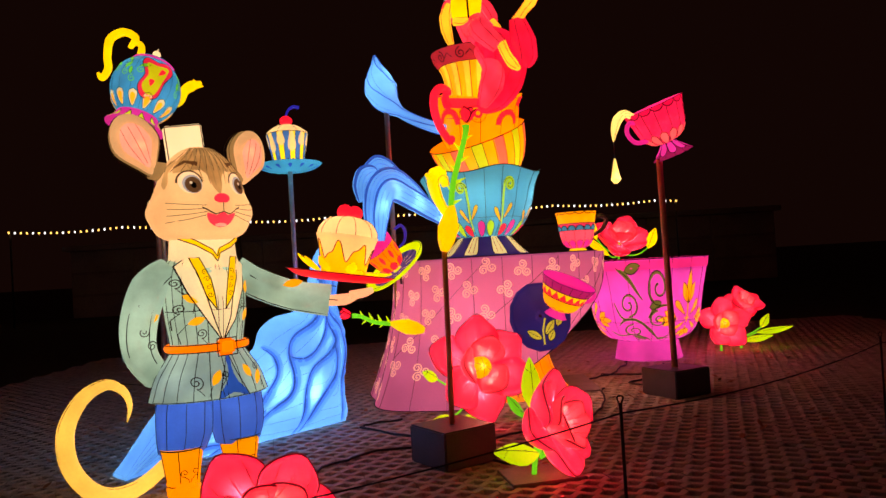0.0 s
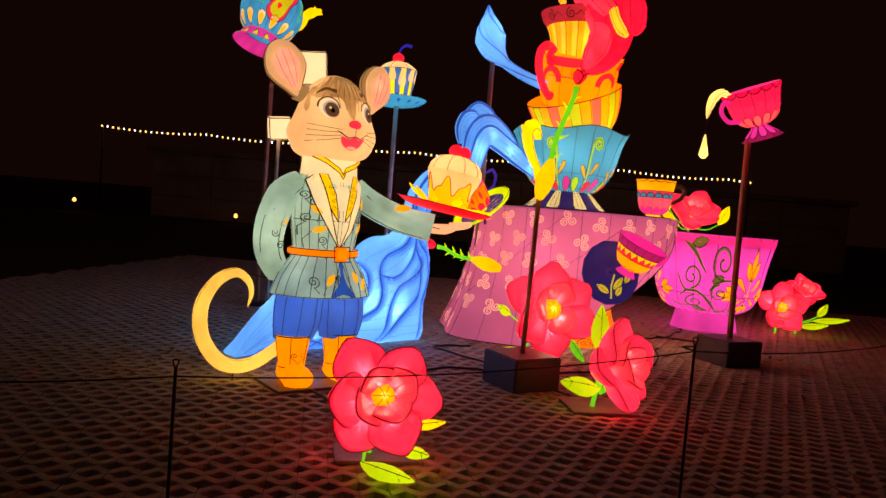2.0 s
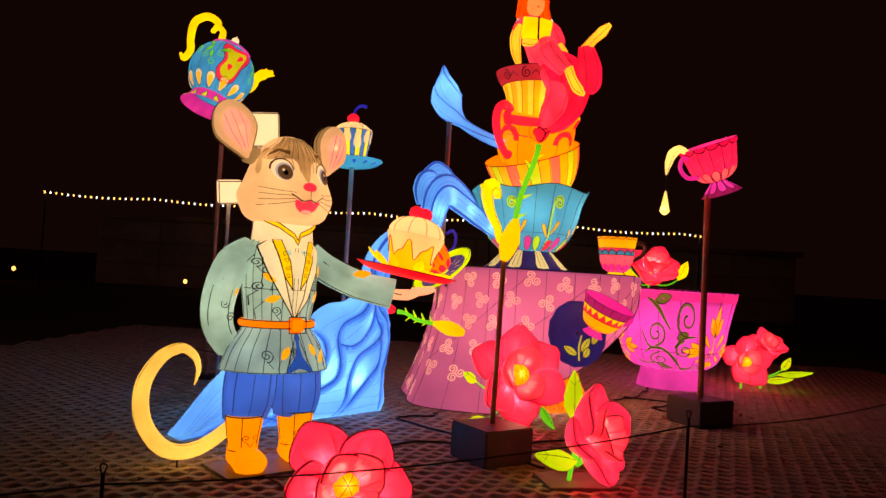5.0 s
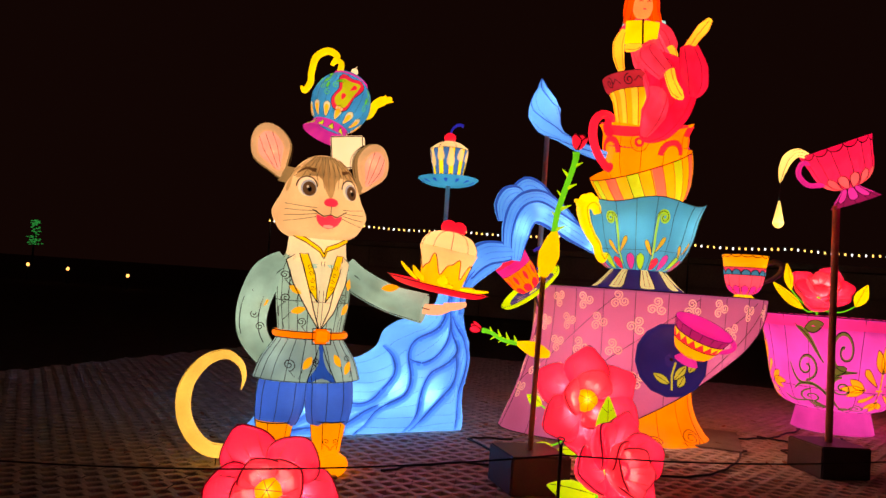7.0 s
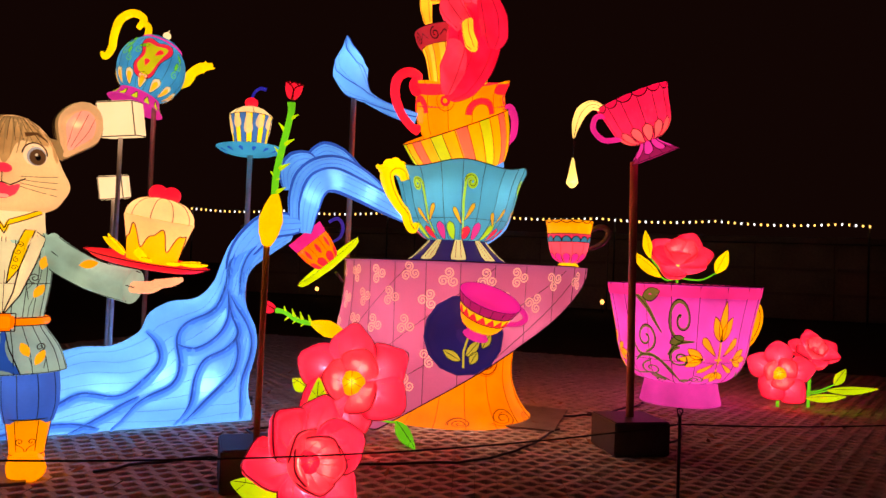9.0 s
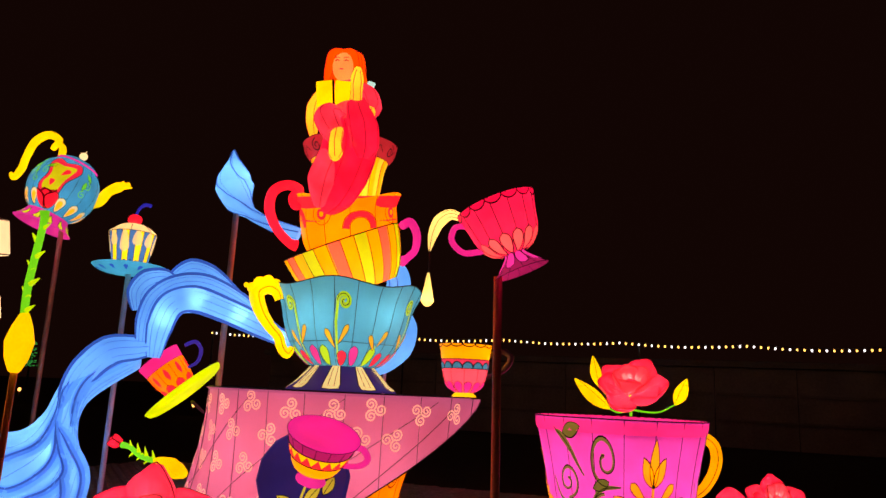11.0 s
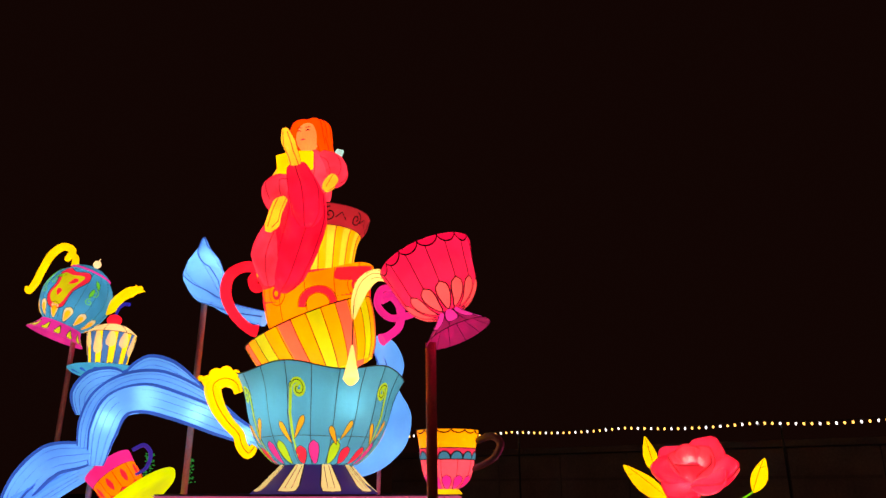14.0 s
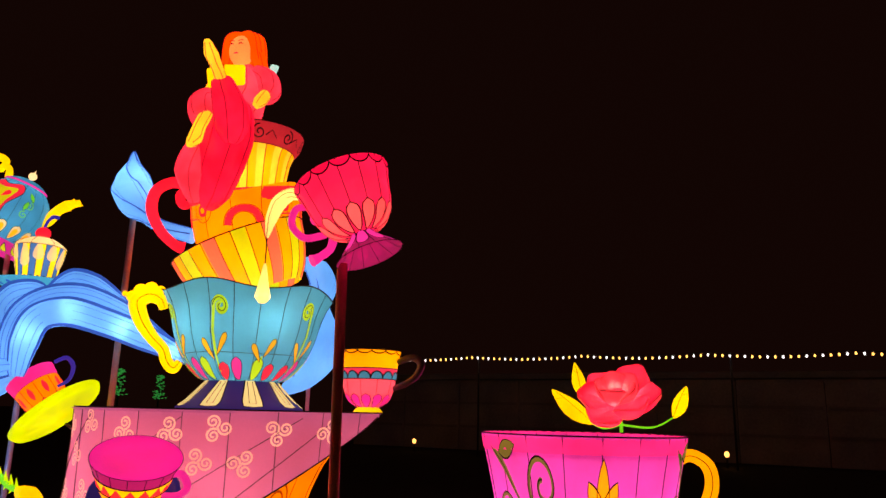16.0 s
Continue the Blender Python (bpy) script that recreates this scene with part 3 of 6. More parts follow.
    mo = [(-0.1, 2.04), (-0.05, 2.02), (0, 2.04), (0.05, 2.02), (0.1, 2.04), (0.075, 1.975), (0.0, 1.94), (-0.075, 1.975)]
    fill(bm, face, [tuple(p)[:2] for p in smooth([(a, b, 0) for a, b in mo], 4, True)], 0.008, 4, RD)
    fill(bm, face, ring2(0, 1.96, 0.04, 0.012), 0.013, 2, IN)
    line(bm, face, [(-0.13, 2.08), (-0.05, 2.03), (0, 2.045), (0.05, 2.03), (0.13, 2.08)], 0.008, 0.014, mi=SE)
    line(bm, face, [(0, 2.12), (0, 2.045)], 0.005, 0.012, mi=SE)
    # ears: spoon-shaped, brown behind, pale in front with a pink hollow
    for s in (-1, 1):
        m = pose(0, 0, 0, -6, 24 * s, 16 * s).to_3x3()
        c = Vector((0.415 * s, 0.05, 2.55 if s < 0 else 2.50))

        def spoon(x, h):
            k = max(0.0, min(1.0, (h + 1.0) / 1.15))
            return x * (0.42 + 0.58 * k * k * (3 - 2 * k))
        for rx, ry, rz, dy, mi in ((0.168, 0.085, 0.245, 0.035, FD), (0.158, 0.05, 0.235, -0.02, F), (0.108, 0.03, 0.175, -0.048, IN)):
            got = ball(bm, (0, 0, 0), (1, 1, 1), mi, None, 28, 18)
            for v in got:
                x, y, h = v.co
                v.co = c + m @ Vector((spoon(x, h) * rx, y * ry + dy, h * rz - (0.012 if mi == IN else 0)))
        for k in range(3):
            tube(bm, [c + m @ Vector((spoon(math.cos(q), math.sin(q)) * 0.17, 0.025 + 0.028 * k, 0.247 * math.sin(q))) for q in [2 * math.pi * i / 36 for i in range(37)]], 0.0028, 4, mi=IK, cap=False)
        for d in (-0.055, 0.0, 0.055):
            tube(bm, [c + m @ Vector((spoon(d / 0.108, t) * 0.108, -0.049 - 0.03 * math.sqrt(max(0, 1 - t * t - (d / 0.108) ** 2)), 0.175 * t - 0.012)) for t in (-0.85, -0.6, -0.3, 0, 0.3, 0.6, 0.8)], 0.0018, 4, mi=IK)
        tube(bm, [Vector((0.2 * s, 0.04, 2.36)), c - m @ Vector((0, -0.02, 0.19))], [0.07, 0.065], 14, mi=FD)
    ob = tagged(link("mouse_lantern", bm, mats), "glowing mouse lantern in grey-green coat and blue breeches", "lantern")
    ob.matrix_basis = MOUSE
    for x, y, z, w in ((0.05, -0.06, 2.1, 1.2), (0, 0.05, 2.32, 0.5), (0, 0, 1.4, 0.7), (-0.05, 0, 0.9, 0.8), (-0.17, -0.06, 0.62, 1.0), (0.17, -0.06, 0.62, 1.0), (0.55, -0.18, 1.43, 0.25), (-0.41, 0.06, 1.25, 0.4)):
        bulb("mouse_bulb", MOUSE @ Vector((x, y, z)), w, (1, 0.88, 0.7), None, 0.04)
    for s in (-1, 1):
        bulb("ear_bulb", MOUSE @ Vector((0.405 * s, -0.006, 2.53)), 0.5, (1, 0.88, 0.75), None, 0.02)
    return ob


MOUSE = pose(-1.77, 5.30, 0, 0, 0, 41)
mouse()


def mouse_tail():
    """The curled tail stands by itself beside the mouse's boots."""
    t = thing("tail_lantern", "curled straw-yellow tail lantern held by thin wires", "lantern")
    P = smooth([(-1.9, 5.42, 0.5), (-2.05, 5.3, 0.3), (-2.26, 5.12, 0.13), (-2.45, 4.98, 0.14), (-2.59, 4.89, 0.34), (-2.62, 4.89, 0.6), (-2.55, 4.99, 0.8), (-2.45, 5.13, 0.87), (-2.38, 5.25, 0.8), (-2.365, 5.31, 0.68), (-2.4, 5.33, 0.56)], 8)
    bm = bmesh.new()
    tube(bm, P, [0.05, 0.05, 0.055, 0.06, 0.06, 0.058, 0.05, 0.04, 0.03, 0.02, 0.004], 16)
    part("tail", bm, lantern("straw_silk", "f2c860", 0.9), t)
    bm = bmesh.new()
    R = ramp([0.05, 0.05, 0.055, 0.06, 0.06, 0.058, 0.05, 0.04, 0.03, 0.02, 0.004], len(P))
    for q in range(5):
        o = Vector((0.76 * math.cos(q * 1.2), 0.66 * math.cos(q * 1.2) - 0.7 * abs(math.sin(q)), math.sin(q * 1.2))).normalized()
        tube(bm, [p + o * r for p, r in zip(P, R)], 0.002, 4)
    part("seam", bm, INK, t)
    bm = bmesh.new()
    tube(bm, [(-2.44, 5.2, 0.87), (-2.0, 5.3, 0.8)], 0.004, 5)
    tube(bm, [(-2.38, 5.03, -0.04), (-2.38, 5.03, 0.12)], 0.006, 5)
    pieces("stay_wire", bm, CABLE, t)


mouse_tail()


def foot_plate(x, y, w, d, rz, label):
    bm = bmesh.new()
    block(bm, (0, 0, 0.012), (w, d, 0.024), bevel=0.004)
    ob = tagged(link("base_plate", bm, PLATE), label, "base plate")
    ob.matrix_basis = pose(x, y, 0, 0, 0, rz)


foot_plate(-1.8, 5.15, 0.7, 0.5, 41, "flat dark steel plate under the mouse lantern's boots")


# ---- the tray and the cake on it ----
def tray_cake():
    M = MOUSE @ pose(0.92, -0.40, 1.50) @ pose(0, 0, 0, 5, 8, 0)
    t = thing("serving_tray", "round red serving tray on the mouse's palm", "tray", M)
    bm = Rev([(0.0, 0.0), (0.2, 0.005), (0.33, 0.02), (0.41, 0.06), (0.42, 0.065), (0.33, 0.045), (0.0, 0.035)], k=3).bm(56)
    part("dish", bm, lantern("red_tray_silk", "e81c2c", 0.85), t)
    bm = bmesh.new()
    tube(bm, [(0.42 * math.cos(i / 40 * 2 * math.pi), 0.42 * math.sin(i / 40 * 2 * math.pi), 0.064) for i in range(41)], 0.004, 5, cap=False)
    part("rim_wire", bm, SEAM, t)
    c = thing("cake_lantern", "round cream cake with dripping yellow icing and a cherry", "lantern", M @ pose(0.02, 0, 0.05))
    rv = Rev([(0.17, 0.0), (0.195, 0.16), (0.235, 0.31)], k=6)
    part("base", rv.bm(56), AMBER, c, "amber cake base")
    dome = Rev([(0.235, 0.30), (0.225, 0.36), (0.17, 0.425), (0.08, 0.455), (0.0, 0.46)])
    part("dome", dome.bm(56), CREAM, c, "cream icing dome")
    bm, bk = bmesh.new(), bmesh.new()
    n = 150
    edge = [0.175 + 0.055 * math.sin(i / n * 2 * math.pi * 7) + 0.025 * math.sin(i / n * 2 * math.pi * 13 + 1) for i in range(n)]
    for i in range(n):
        for j in range(6):
            q = []
            for (k, jj) in ((i, j), (i + 1, j), (i + 1, j + 1), (i, j + 1)):
                z0 = edge[k % n] / 0.31
                q.append(bm.verts.new(rv.p(k / n, z0 + (1 - z0) * jj / 6, 0.006)))
            bm.faces.new(q).smooth = True
    tube(bk, [rv.p(i / n, edge[i % n] / 0.31, 0.007) for i in range(n + 1)], 0.004, 5, cap=False)
    part("icing", bm, CREAM, c, "dripping cream icing")
    dome.seams(bk, 10, (0.02,), 0.0025)
    part("seam", bk, SEAM, c)
    bm = bmesh.new()
    for d in (-1, 1):
        ball(bm, (0.045 * d, 0, 0.49), (0.065, 0.055, 0.06))
    ball(bm, (0, 0, 0.475), (0.08, 0.06, 0.045))
    part("cherry", bm, RED, c, "bright red cherry")
    for a, l in ((150, 0.2), (175, 0.17), (205, 0.19), (-20, 0.2), (15, 0.16), (-60, 0.15), (-100, 0.15), (250, 0.15)):
        q = radians(a)
        leaf_lantern(c, (0.2 * math.cos(q), 0.2 * math.sin(q), 0.02), (math.cos(q), math.sin(q), 0.55 if a > 100 else 0.05), l, 0.09, YELLOW)
    bulb("cake_bulb", M @ Vector((0.02, 0, 0.28)), 1.0, (1, 0.85, 0.6))


def leaf_lantern(parent, base, way, length, width, mat, vein=True, curl=0.12, name="leaf", face=(0, 0, 1)):
    """A padded leaf from base along way."""
    x = Vector(way).normalized()
    y = Vector(face).cross(x)
    if y.length < 1e-3:
        y = Vector((0, 1, 0))
    y.normalize()
    z = x.cross(y)
    M = Matrix((x, y, z)).transposed().to_4x4()
    M.translation = Vector(base)
    bm = bmesh.new()
    vs = ball(bm, (0, 0, 0), (1, 1, 1), seg=16, ring=12)
    for v in vs:
        u = (v.co.x + 1) / 2
        w = math.sin(math.pi * min(1, max(0, u)) ** 0.75)
        v.co = M @ Vector((u * length, v.co.y * width / 2 * (0.35 + 0.65 * w), v.co.z * width * 0.16 + curl * length * (u * u - u * 0.2)))
    ob = part(name, bm, mat, parent)
    if vein:
        bm = bmesh.new()
        tube(bm, [M @ Vector((u * length, 0, width * 0.165 * math.sqrt(max(0, 1 - (2 * u - 1) ** 2)) + curl * length * (u * u - u * 0.2))) for u in (0.05, 0.25, 0.5, 0.75, 0.93)], 0.0025, 4, cap=False)
        for u in (0.3, 0.5, 0.7):
            for s in (-1, 1):
                tube(bm, [M @ Vector((u * length, 0, width * 0.15 + curl * length * (u * u - u * 0.2))), M @ Vector((u * length + 0.12 * length, s * width * 0.3, width * 0.115 + curl * length * (u * u - u * 0.2)))], 0.0018, 4, cap=False)
        part("vein", bm, SEAM, ob)
    return ob


tray_cake()


# ---- the stream of blue water ----
WO, WE, WN = Vector((-2.74, 5.89, 0)), Vector((0.675, 0.738, 0)), Vector((0.738, -0.675, 0))


def wet(s, z, d=0.0):
    """A place on the stream: metres along it, height, and metres towards its front."""
    return WO + WE * s + WN * d + Vector((0, 0, z))


def strand(parent, pts, radii, thick=0.5, d=0.0, ink=True, name="strand"):
    P = [wet(p.x, p.y, d + p.z) for p in smooth([(a[0], a[1], a[2] if len(a) > 2 else 0) for a in pts], 7)]
    bm = bmesh.new()
    tube(bm, P, radii, 20, thick, WN)
    ob = part(name, bm, SKY, parent)
    if ink:
        R = ramp(list(radii), len(P))
        bm = bmesh.new()
        for side in (-1, 1):
            Q = []
            for i, p in enumerate(P):
                t = (P[min(i + 1, len(P) - 1)] - P[max(i - 1, 0)]).normalized()
                Q.append(p + t.cross(WN) * R[i] * 0.93 * side + WN * R[i] * thick * 0.42)
            tube(bm, Q, [0.005, 0.016, 0.02, 0.016, 0.005], 6, cap=True)
        part("fold", bm, DEEP, ob)
        bm = bmesh.new()
        for q in (-0.5, 0.05, 0.55):
            tube(bm, [p + (P[min(i + 1, len(P) - 1)] - P[max(i - 1, 0)]).normalized().cross(WN) * R[i] * q + WN * (R[i] * thick * math.sqrt(1 - q * q) + 0.001) for i, p in enumerate(P)], 0.002, 4, cap=False)
        part("seam", bm, DEEP, ob)
    return ob


def stream():
    t = thing("water_lantern", "sky-blue silk water lantern pouring down in ribbed folds", "lantern")
    # the broad foot of the flow, then the falling strands on it
    bm = bmesh.new()
    top = [(0.0, 0.03), (0.15, 0.24), (0.32, 0.46), (0.55, 0.66), (0.8, 0.76), (1.08, 0.77), (1.3, 0.89), (1.38, 1.06), (1.56, 1.17), (1.8, 1.21), (1.95, 1.36), (2.02, 1.55), (2.12, 1.78), (2.36, 2.0), (2.66, 2.08)]
    low = [(0.0, 0.0), (0.3, 0.0), (0.6, 0.0), (0.9, 0.0), (1.2, 0.0), (1.5, 0.0), (1.8, 0.0), (2.1, 0.0), (2.38, 0.0), (2.34, 0.3), (2.36, 0.6), (2.37, 0.82), (2.25, 1.1), (2.28, 1.45), (2.68, 1.78)]
    T, B = smooth([(a, b, 0) for a, b in top], 5), smooth([(a, b, 0) for a, b in low], 5)
    rows = []
    for i, (a, b) in enumerate(zip(T, B)):
        row = []
        for side in (1, -1):
            for j in range(15):
                u = j / 14 if side > 0 else 1 - j / 14
                p = a.lerp(b, u)
                ridge = 0.022 * math.sin(u * 16 + 2.4 * math.sin(i * 0.16) + i * 0.05)
                dep = (0.15 * math.sqrt(max(0, 1 - (2 * u - 1) ** 4)) + ridge * math.sin(math.pi * u)) if side > 0 else -0.12 * math.sqrt(max(0, 1 - (2 * u - 1) ** 4))
                if side < 0 and j in (0, 14):
                    continue
                row.append(bm.verts.new(wet(p.x, max(0, p.y), dep)))
        rows.append(row)
    for q, r in zip(rows, rows[1:]):
        n = len(q)
        for j in range(n):
            f = bm.faces.new((q[j], q[(j + 1) % n], r[(j + 1) % n], r[j]))
            f.smooth = True
    body = part("flow", bm, SKY, t)
    bm, thin = bmesh.new(), bmesh.new()

    def on(u, i):
        k = max(0, min(len(T) - 1, i))
        k0 = int(k)
        k1 = min(k0 + 1, len(T) - 1)
        a, b = T[k0].lerp(T[k1], k - k0), B[k0].lerp(B[k1], k - k0)
        p = a.lerp(b, u)
        return wet(p.x, max(0.004, p.y), 0.155 * math.sqrt(max(0, 1 - (2 * u - 1) ** 4)) + 0.022 * math.sin(u * 16 + 2.4 * math.sin(k * 0.16) + k * 0.05) * math.sin(math.pi * u) + 0.003)

    # airbrushed folds that wander down the flow: pale, middle and dark blue
    grid = [(i / 2, u / 40) for i in range(2 * len(T) - 1) for u in range(1, 40)]
    flat = np.array([tuple(T[int(i)].lerp(T[min(int(i + 0.5), len(T) - 1)], 0.5 * (i % 1 > 0)).lerp(B[int(i)].lerp(B[min(int(i + 0.5), len(T) - 1)], 0.5 * (i % 1 > 0)), u))[:2] for i, u in grid])

    def over(p, off):
        """The front of the flow at metres along and up."""
        i, u = grid[int(np.argmin(((flat - (p[0], p[1])) ** 2).sum(1)))]
        q = on(u, i)
        return wet(p[0], max(0.006, p[1]), (q - WO).dot(WN) + off)

    folds = (
        [(0.3, 0.1), (0.64, 0.28), (0.84, 0.38), (1.12, 0.34), (1.33, 0.47), (1.46, 0.63), (1.43, 0.79), (1.34, 0.9)],
        [(1.08, 0.02), (1.32, 0.29), (1.57, 0.42), (1.64, 0.59), (1.61, 0.84), (1.69, 0.98), (1.93, 1.11), (2.03, 1.33), (2.05, 1.55)],
        [(1.6, 0.79), (1.78, 0.75), (1.99, 0.88), (2.07, 1.05), (2.05, 1.3)],
        [(1.62, 0.03), (1.75, 0.23), (1.78, 0.47), (1.86, 0.64), (2.05, 0.73), (2.16, 0.88), (2.1, 1.07), (2.05, 1.26)],
        [(1.69, 0.04), (1.89, 0.25), (2.1, 0.47), (2.17, 0.66), (2.14, 0.86)],
        [(2.23, 0.03), (2.22, 0.37), (2.3, 0.66), (2.3, 0.86), (2.18, 1.08), (2.08, 1.24)],
        [(2.06, 1.4), (2.08, 1.58), (2.2, 1.76), (2.38, 1.88)],
        [(2.17, 1.25), (2.18, 1.5), (2.28, 1.7), (2.55, 1.87)],
        [(0.12, 0.02), (0.4, 0.1), (0.75, 0.12), (1.0, 0.05)],
        [(0.75, 0.02), (0.95, 0.14), (1.15, 0.25), (1.3, 0.33)])
    bands = [bmesh.new() for _ in range(3)]
    for F in folds:
        P = [p.to_2d() for p in smooth([(x, z, 0) for x, z in F], 7)]
        for k, wd in enumerate((0.1, 0.05, 0.017)):
            last = None
            for q, p in enumerate(P):
                d = (P[min(q + 1, len(P) - 1)] - P[max(q - 1, 0)]).normalized()
                w = wd * 0.5 * min(1.0, 0.12 + 5 * q / len(P), 0.12 + 5 * (1 - q / len(P)))
                side = Vector((-d.y, d.x))
                row = [bands[k].verts.new(over(p + side * w * e - side * 0.012 * (2 - k), 0.003 + 0.003 * k)) for e in (-1, -0.33, 0.33, 1)]
                if last:
                    for e in range(3):
                        bands[k].faces.new((last[e], last[e + 1], row[e + 1], row[e])).smooth = True
                last = row
    for b, m in zip(bands, (lantern("pale_fold_dye", "4a9aea", 0.9), lantern("mid_fold_dye", "3880d6", 0.88), DEEP)):
        pieces("fold", b, m, body)
    for q in range(9):
        tube(thin, [on(0.08 + 0.1 * q + 0.03 * math.sin(i * 0.2 + q), i) for i in range(2, 70)], 0.0015, 4)
    bm.free()
    part("seam", thin, DEEP, body)
    # the upper arch that springs from the bowl
    for pts, rad, d in (
        ([(4.15, 2.08), (3.95, 2.16), (3.69, 2.27, 0.02), (3.34, 2.39, 0.06), (3.06, 2.45, 0.12), (2.86, 2.37, 0.2), (2.78, 2.15, 0.2), (2.76, 1.88, 0.2)], [0.06, 0.08, 0.115, 0.12, 0.13, 0.125, 0.115, 0.06], 0.07),
        ([(4.1, 2.16), (3.89, 2.24), (3.53, 2.48, 0.04), (3.18, 2.61, 0.1), (2.91, 2.58, 0.16), (2.73, 2.43, 0.2), (2.66, 2.21, 0.22), (2.66, 1.94, 0.22)], [0.04, 0.05, 0.075, 0.09, 0.085, 0.095, 0.085, 0.05], 0.03),
        ([(3.55, 2.52), (3.41, 2.63), (3.22, 2.73), (3.04, 2.76), (2.9, 2.66), (2.86, 2.55)], [0.03, 0.05, 0.09, 0.1, 0.07, 0.03], -0.03),
        ([(2.88, 2.6, 0.15), (2.78, 2.63, 0.18), (2.64, 2.58, 0.2), (2.56, 2.46, 0.22), (2.58, 2.3, 0.22)], [0.04, 0.075, 0.1, 0.085, 0.04], 0.0),
        ([(2.8, 1.98, 0.2), (2.62, 1.96, 0.16), (2.4, 1.92, 0.1), (2.23, 1.75, 0.04), (2.14, 1.54), (2.14, 1.24)], [0.06, 0.11, 0.14, 0.13, 0.1, 0.05], 0.07)):
        strand(t, pts, rad, 0.6, d)
    for s, z, d, w in ((0.6, 0.3, 0.02, 2), (1.0, 0.35, 0.02, 3), (1.5, 0.5, 0.02, 3), (1.9, 0.4, 0.02, 3), (2.1, 1.0, 0.02, 2.5), (2.23, 1.75, 0.11, 0.7), (2.8, 2.25, 0.27, 0.7), (3.06, 2.45, 0.19, 0.7), (3.5, 2.34, 0.11, 0.7), (3.95, 2.16, 0.07, 0.4)):
        bulb("water_bulb", wet(s, z, d), w, (0.8, 0.93, 1.0), None, 0.03)
    # its tail curls behind the bowl
    t2 = thing("water_curl_lantern", "blue silk curl of water behind the teacups", "lantern", pose(-0.13, 0, 0))
    bm = bmesh.new()
    tube(bm, smooth([(0.55, 9.9, 3.18), (0.78, 9.9, 3.06), (0.86, 9.9, 2.88), (0.8, 9.9, 2.7), (0.86, 9.88, 2.52), (0.95, 9.86, 2.36), (0.92, 9.85, 2.16), (0.74, 9.85, 1.98), (0.5, 9.85, 1.86)]), [0.05, 0.12, 0.14, 0.12, 0.15, 0.17, 0.16, 0.12, 0.06], 20)
    part("curl", bm, SKY, t2)
    bm = bmesh.new()
    for o in (-0.05, 0.05):
        tube(bm, smooth([(0.76 + o, 9.79, 3.05), (0.86 + o, 9.77, 2.86), (0.8 + o, 9.79, 2.7), (0.94 + o, 9.71, 2.36), (0.74 + o, 9.74, 1.98)]), 0.007, 5)
    part("fold", bm, DEEP, t2)
    bm = bmesh.new()
    tube(bm, [(0.75, 9.9, 1.62), (0.75, 9.9, 2.3)], 0.02, 8)
    part("pole", bm, POLE, t2)


stream()


def drop():
    t = thing("water_drop_lantern", "blue silk water drop with a twisted tail on a pole", "lantern")
    P = smooth([(-0.69, 8.58, 4.14), (-0.675, 8.58, 4.02), (-0.655, 8.58, 3.87), (-0.63, 8.58, 3.72), (-0.56, 8.58, 3.57), (-0.42, 8.6, 3.44), (-0.2, 8.64, 3.32), (0.1, 8.75, 3.22)], 6)
    R = [0.004, 0.06, 0.155, 0.2, 0.15, 0.065, 0.06, 0.07]
    bm = bmesh.new()
    tube(bm, P, R, 22)
    body = part("drop", bm, SKY, t)
    RR = ramp(R, len(P))
    for wd, mat, n, tw, nm in ((0.007, DEEP, 4, 0.09, "fold"), (0.002, DEEP, 6, 0.05, "seam")):
        bm = bmesh.new()
        for q in range(n):
            L = []
            for i, p in enumerate(P):
                tt = (P[min(i + 1, len(P) - 1)] - P[max(i - 1, 0)]).normalized()
                a = tt.cross(Vector((0.5, 0.9, 0.1))).normalized()
                b = a.cross(tt)
                an = q * 2 * math.pi / n + tw * i
                L.append(p + (a * math.cos(an) + b * math.sin(an)) * RR[i])
            tube(bm, L, wd, 5, cap=False)
        part(nm, bm, mat, body)
    bm = bmesh.new()
    tube(bm, [(-0.58, 8.58, -0.04), (-0.58, 8.58, 3.6)], 0.03, 10)
    part("pole", bm, RUST, t)
    bulb("drop_bulb", (-0.6, 8.57, 3.78), 1.5, (0.8, 0.93, 1))


drop()


# ---- the round table, its stump and its cloth ----
TC = Vector((0.62, 8.95, 0))


def cloth_place(phi, z, off=0.0):
    k = max(0.0, min(1.0, (252 - phi) / 34))
    k = k * k * (3 - 2 * k)
    low = max(0.0, 1 - z / 1.64)
    r = 1.245 - 0.02 * math.sin(math.pi * z / 1.64) + 0.36 * k * low ** 1.8 + 0.035 * low * math.sin(radians(phi) * 9) * (0.35 + k)
    r += 0.12 * max(0.0, min(1.0, (phi - 315) / 50)) * (z / 1.64)
    a = radians(phi)
    return Vector((TC.x + (r + off) * math.cos(a), TC.y + (r + off) * math.sin(a), z))


def hem(phi):
    return 0.012 if phi < 249 else 0.012 + 1.6 * min(1.0, (phi - 249) / 121) ** 1.0


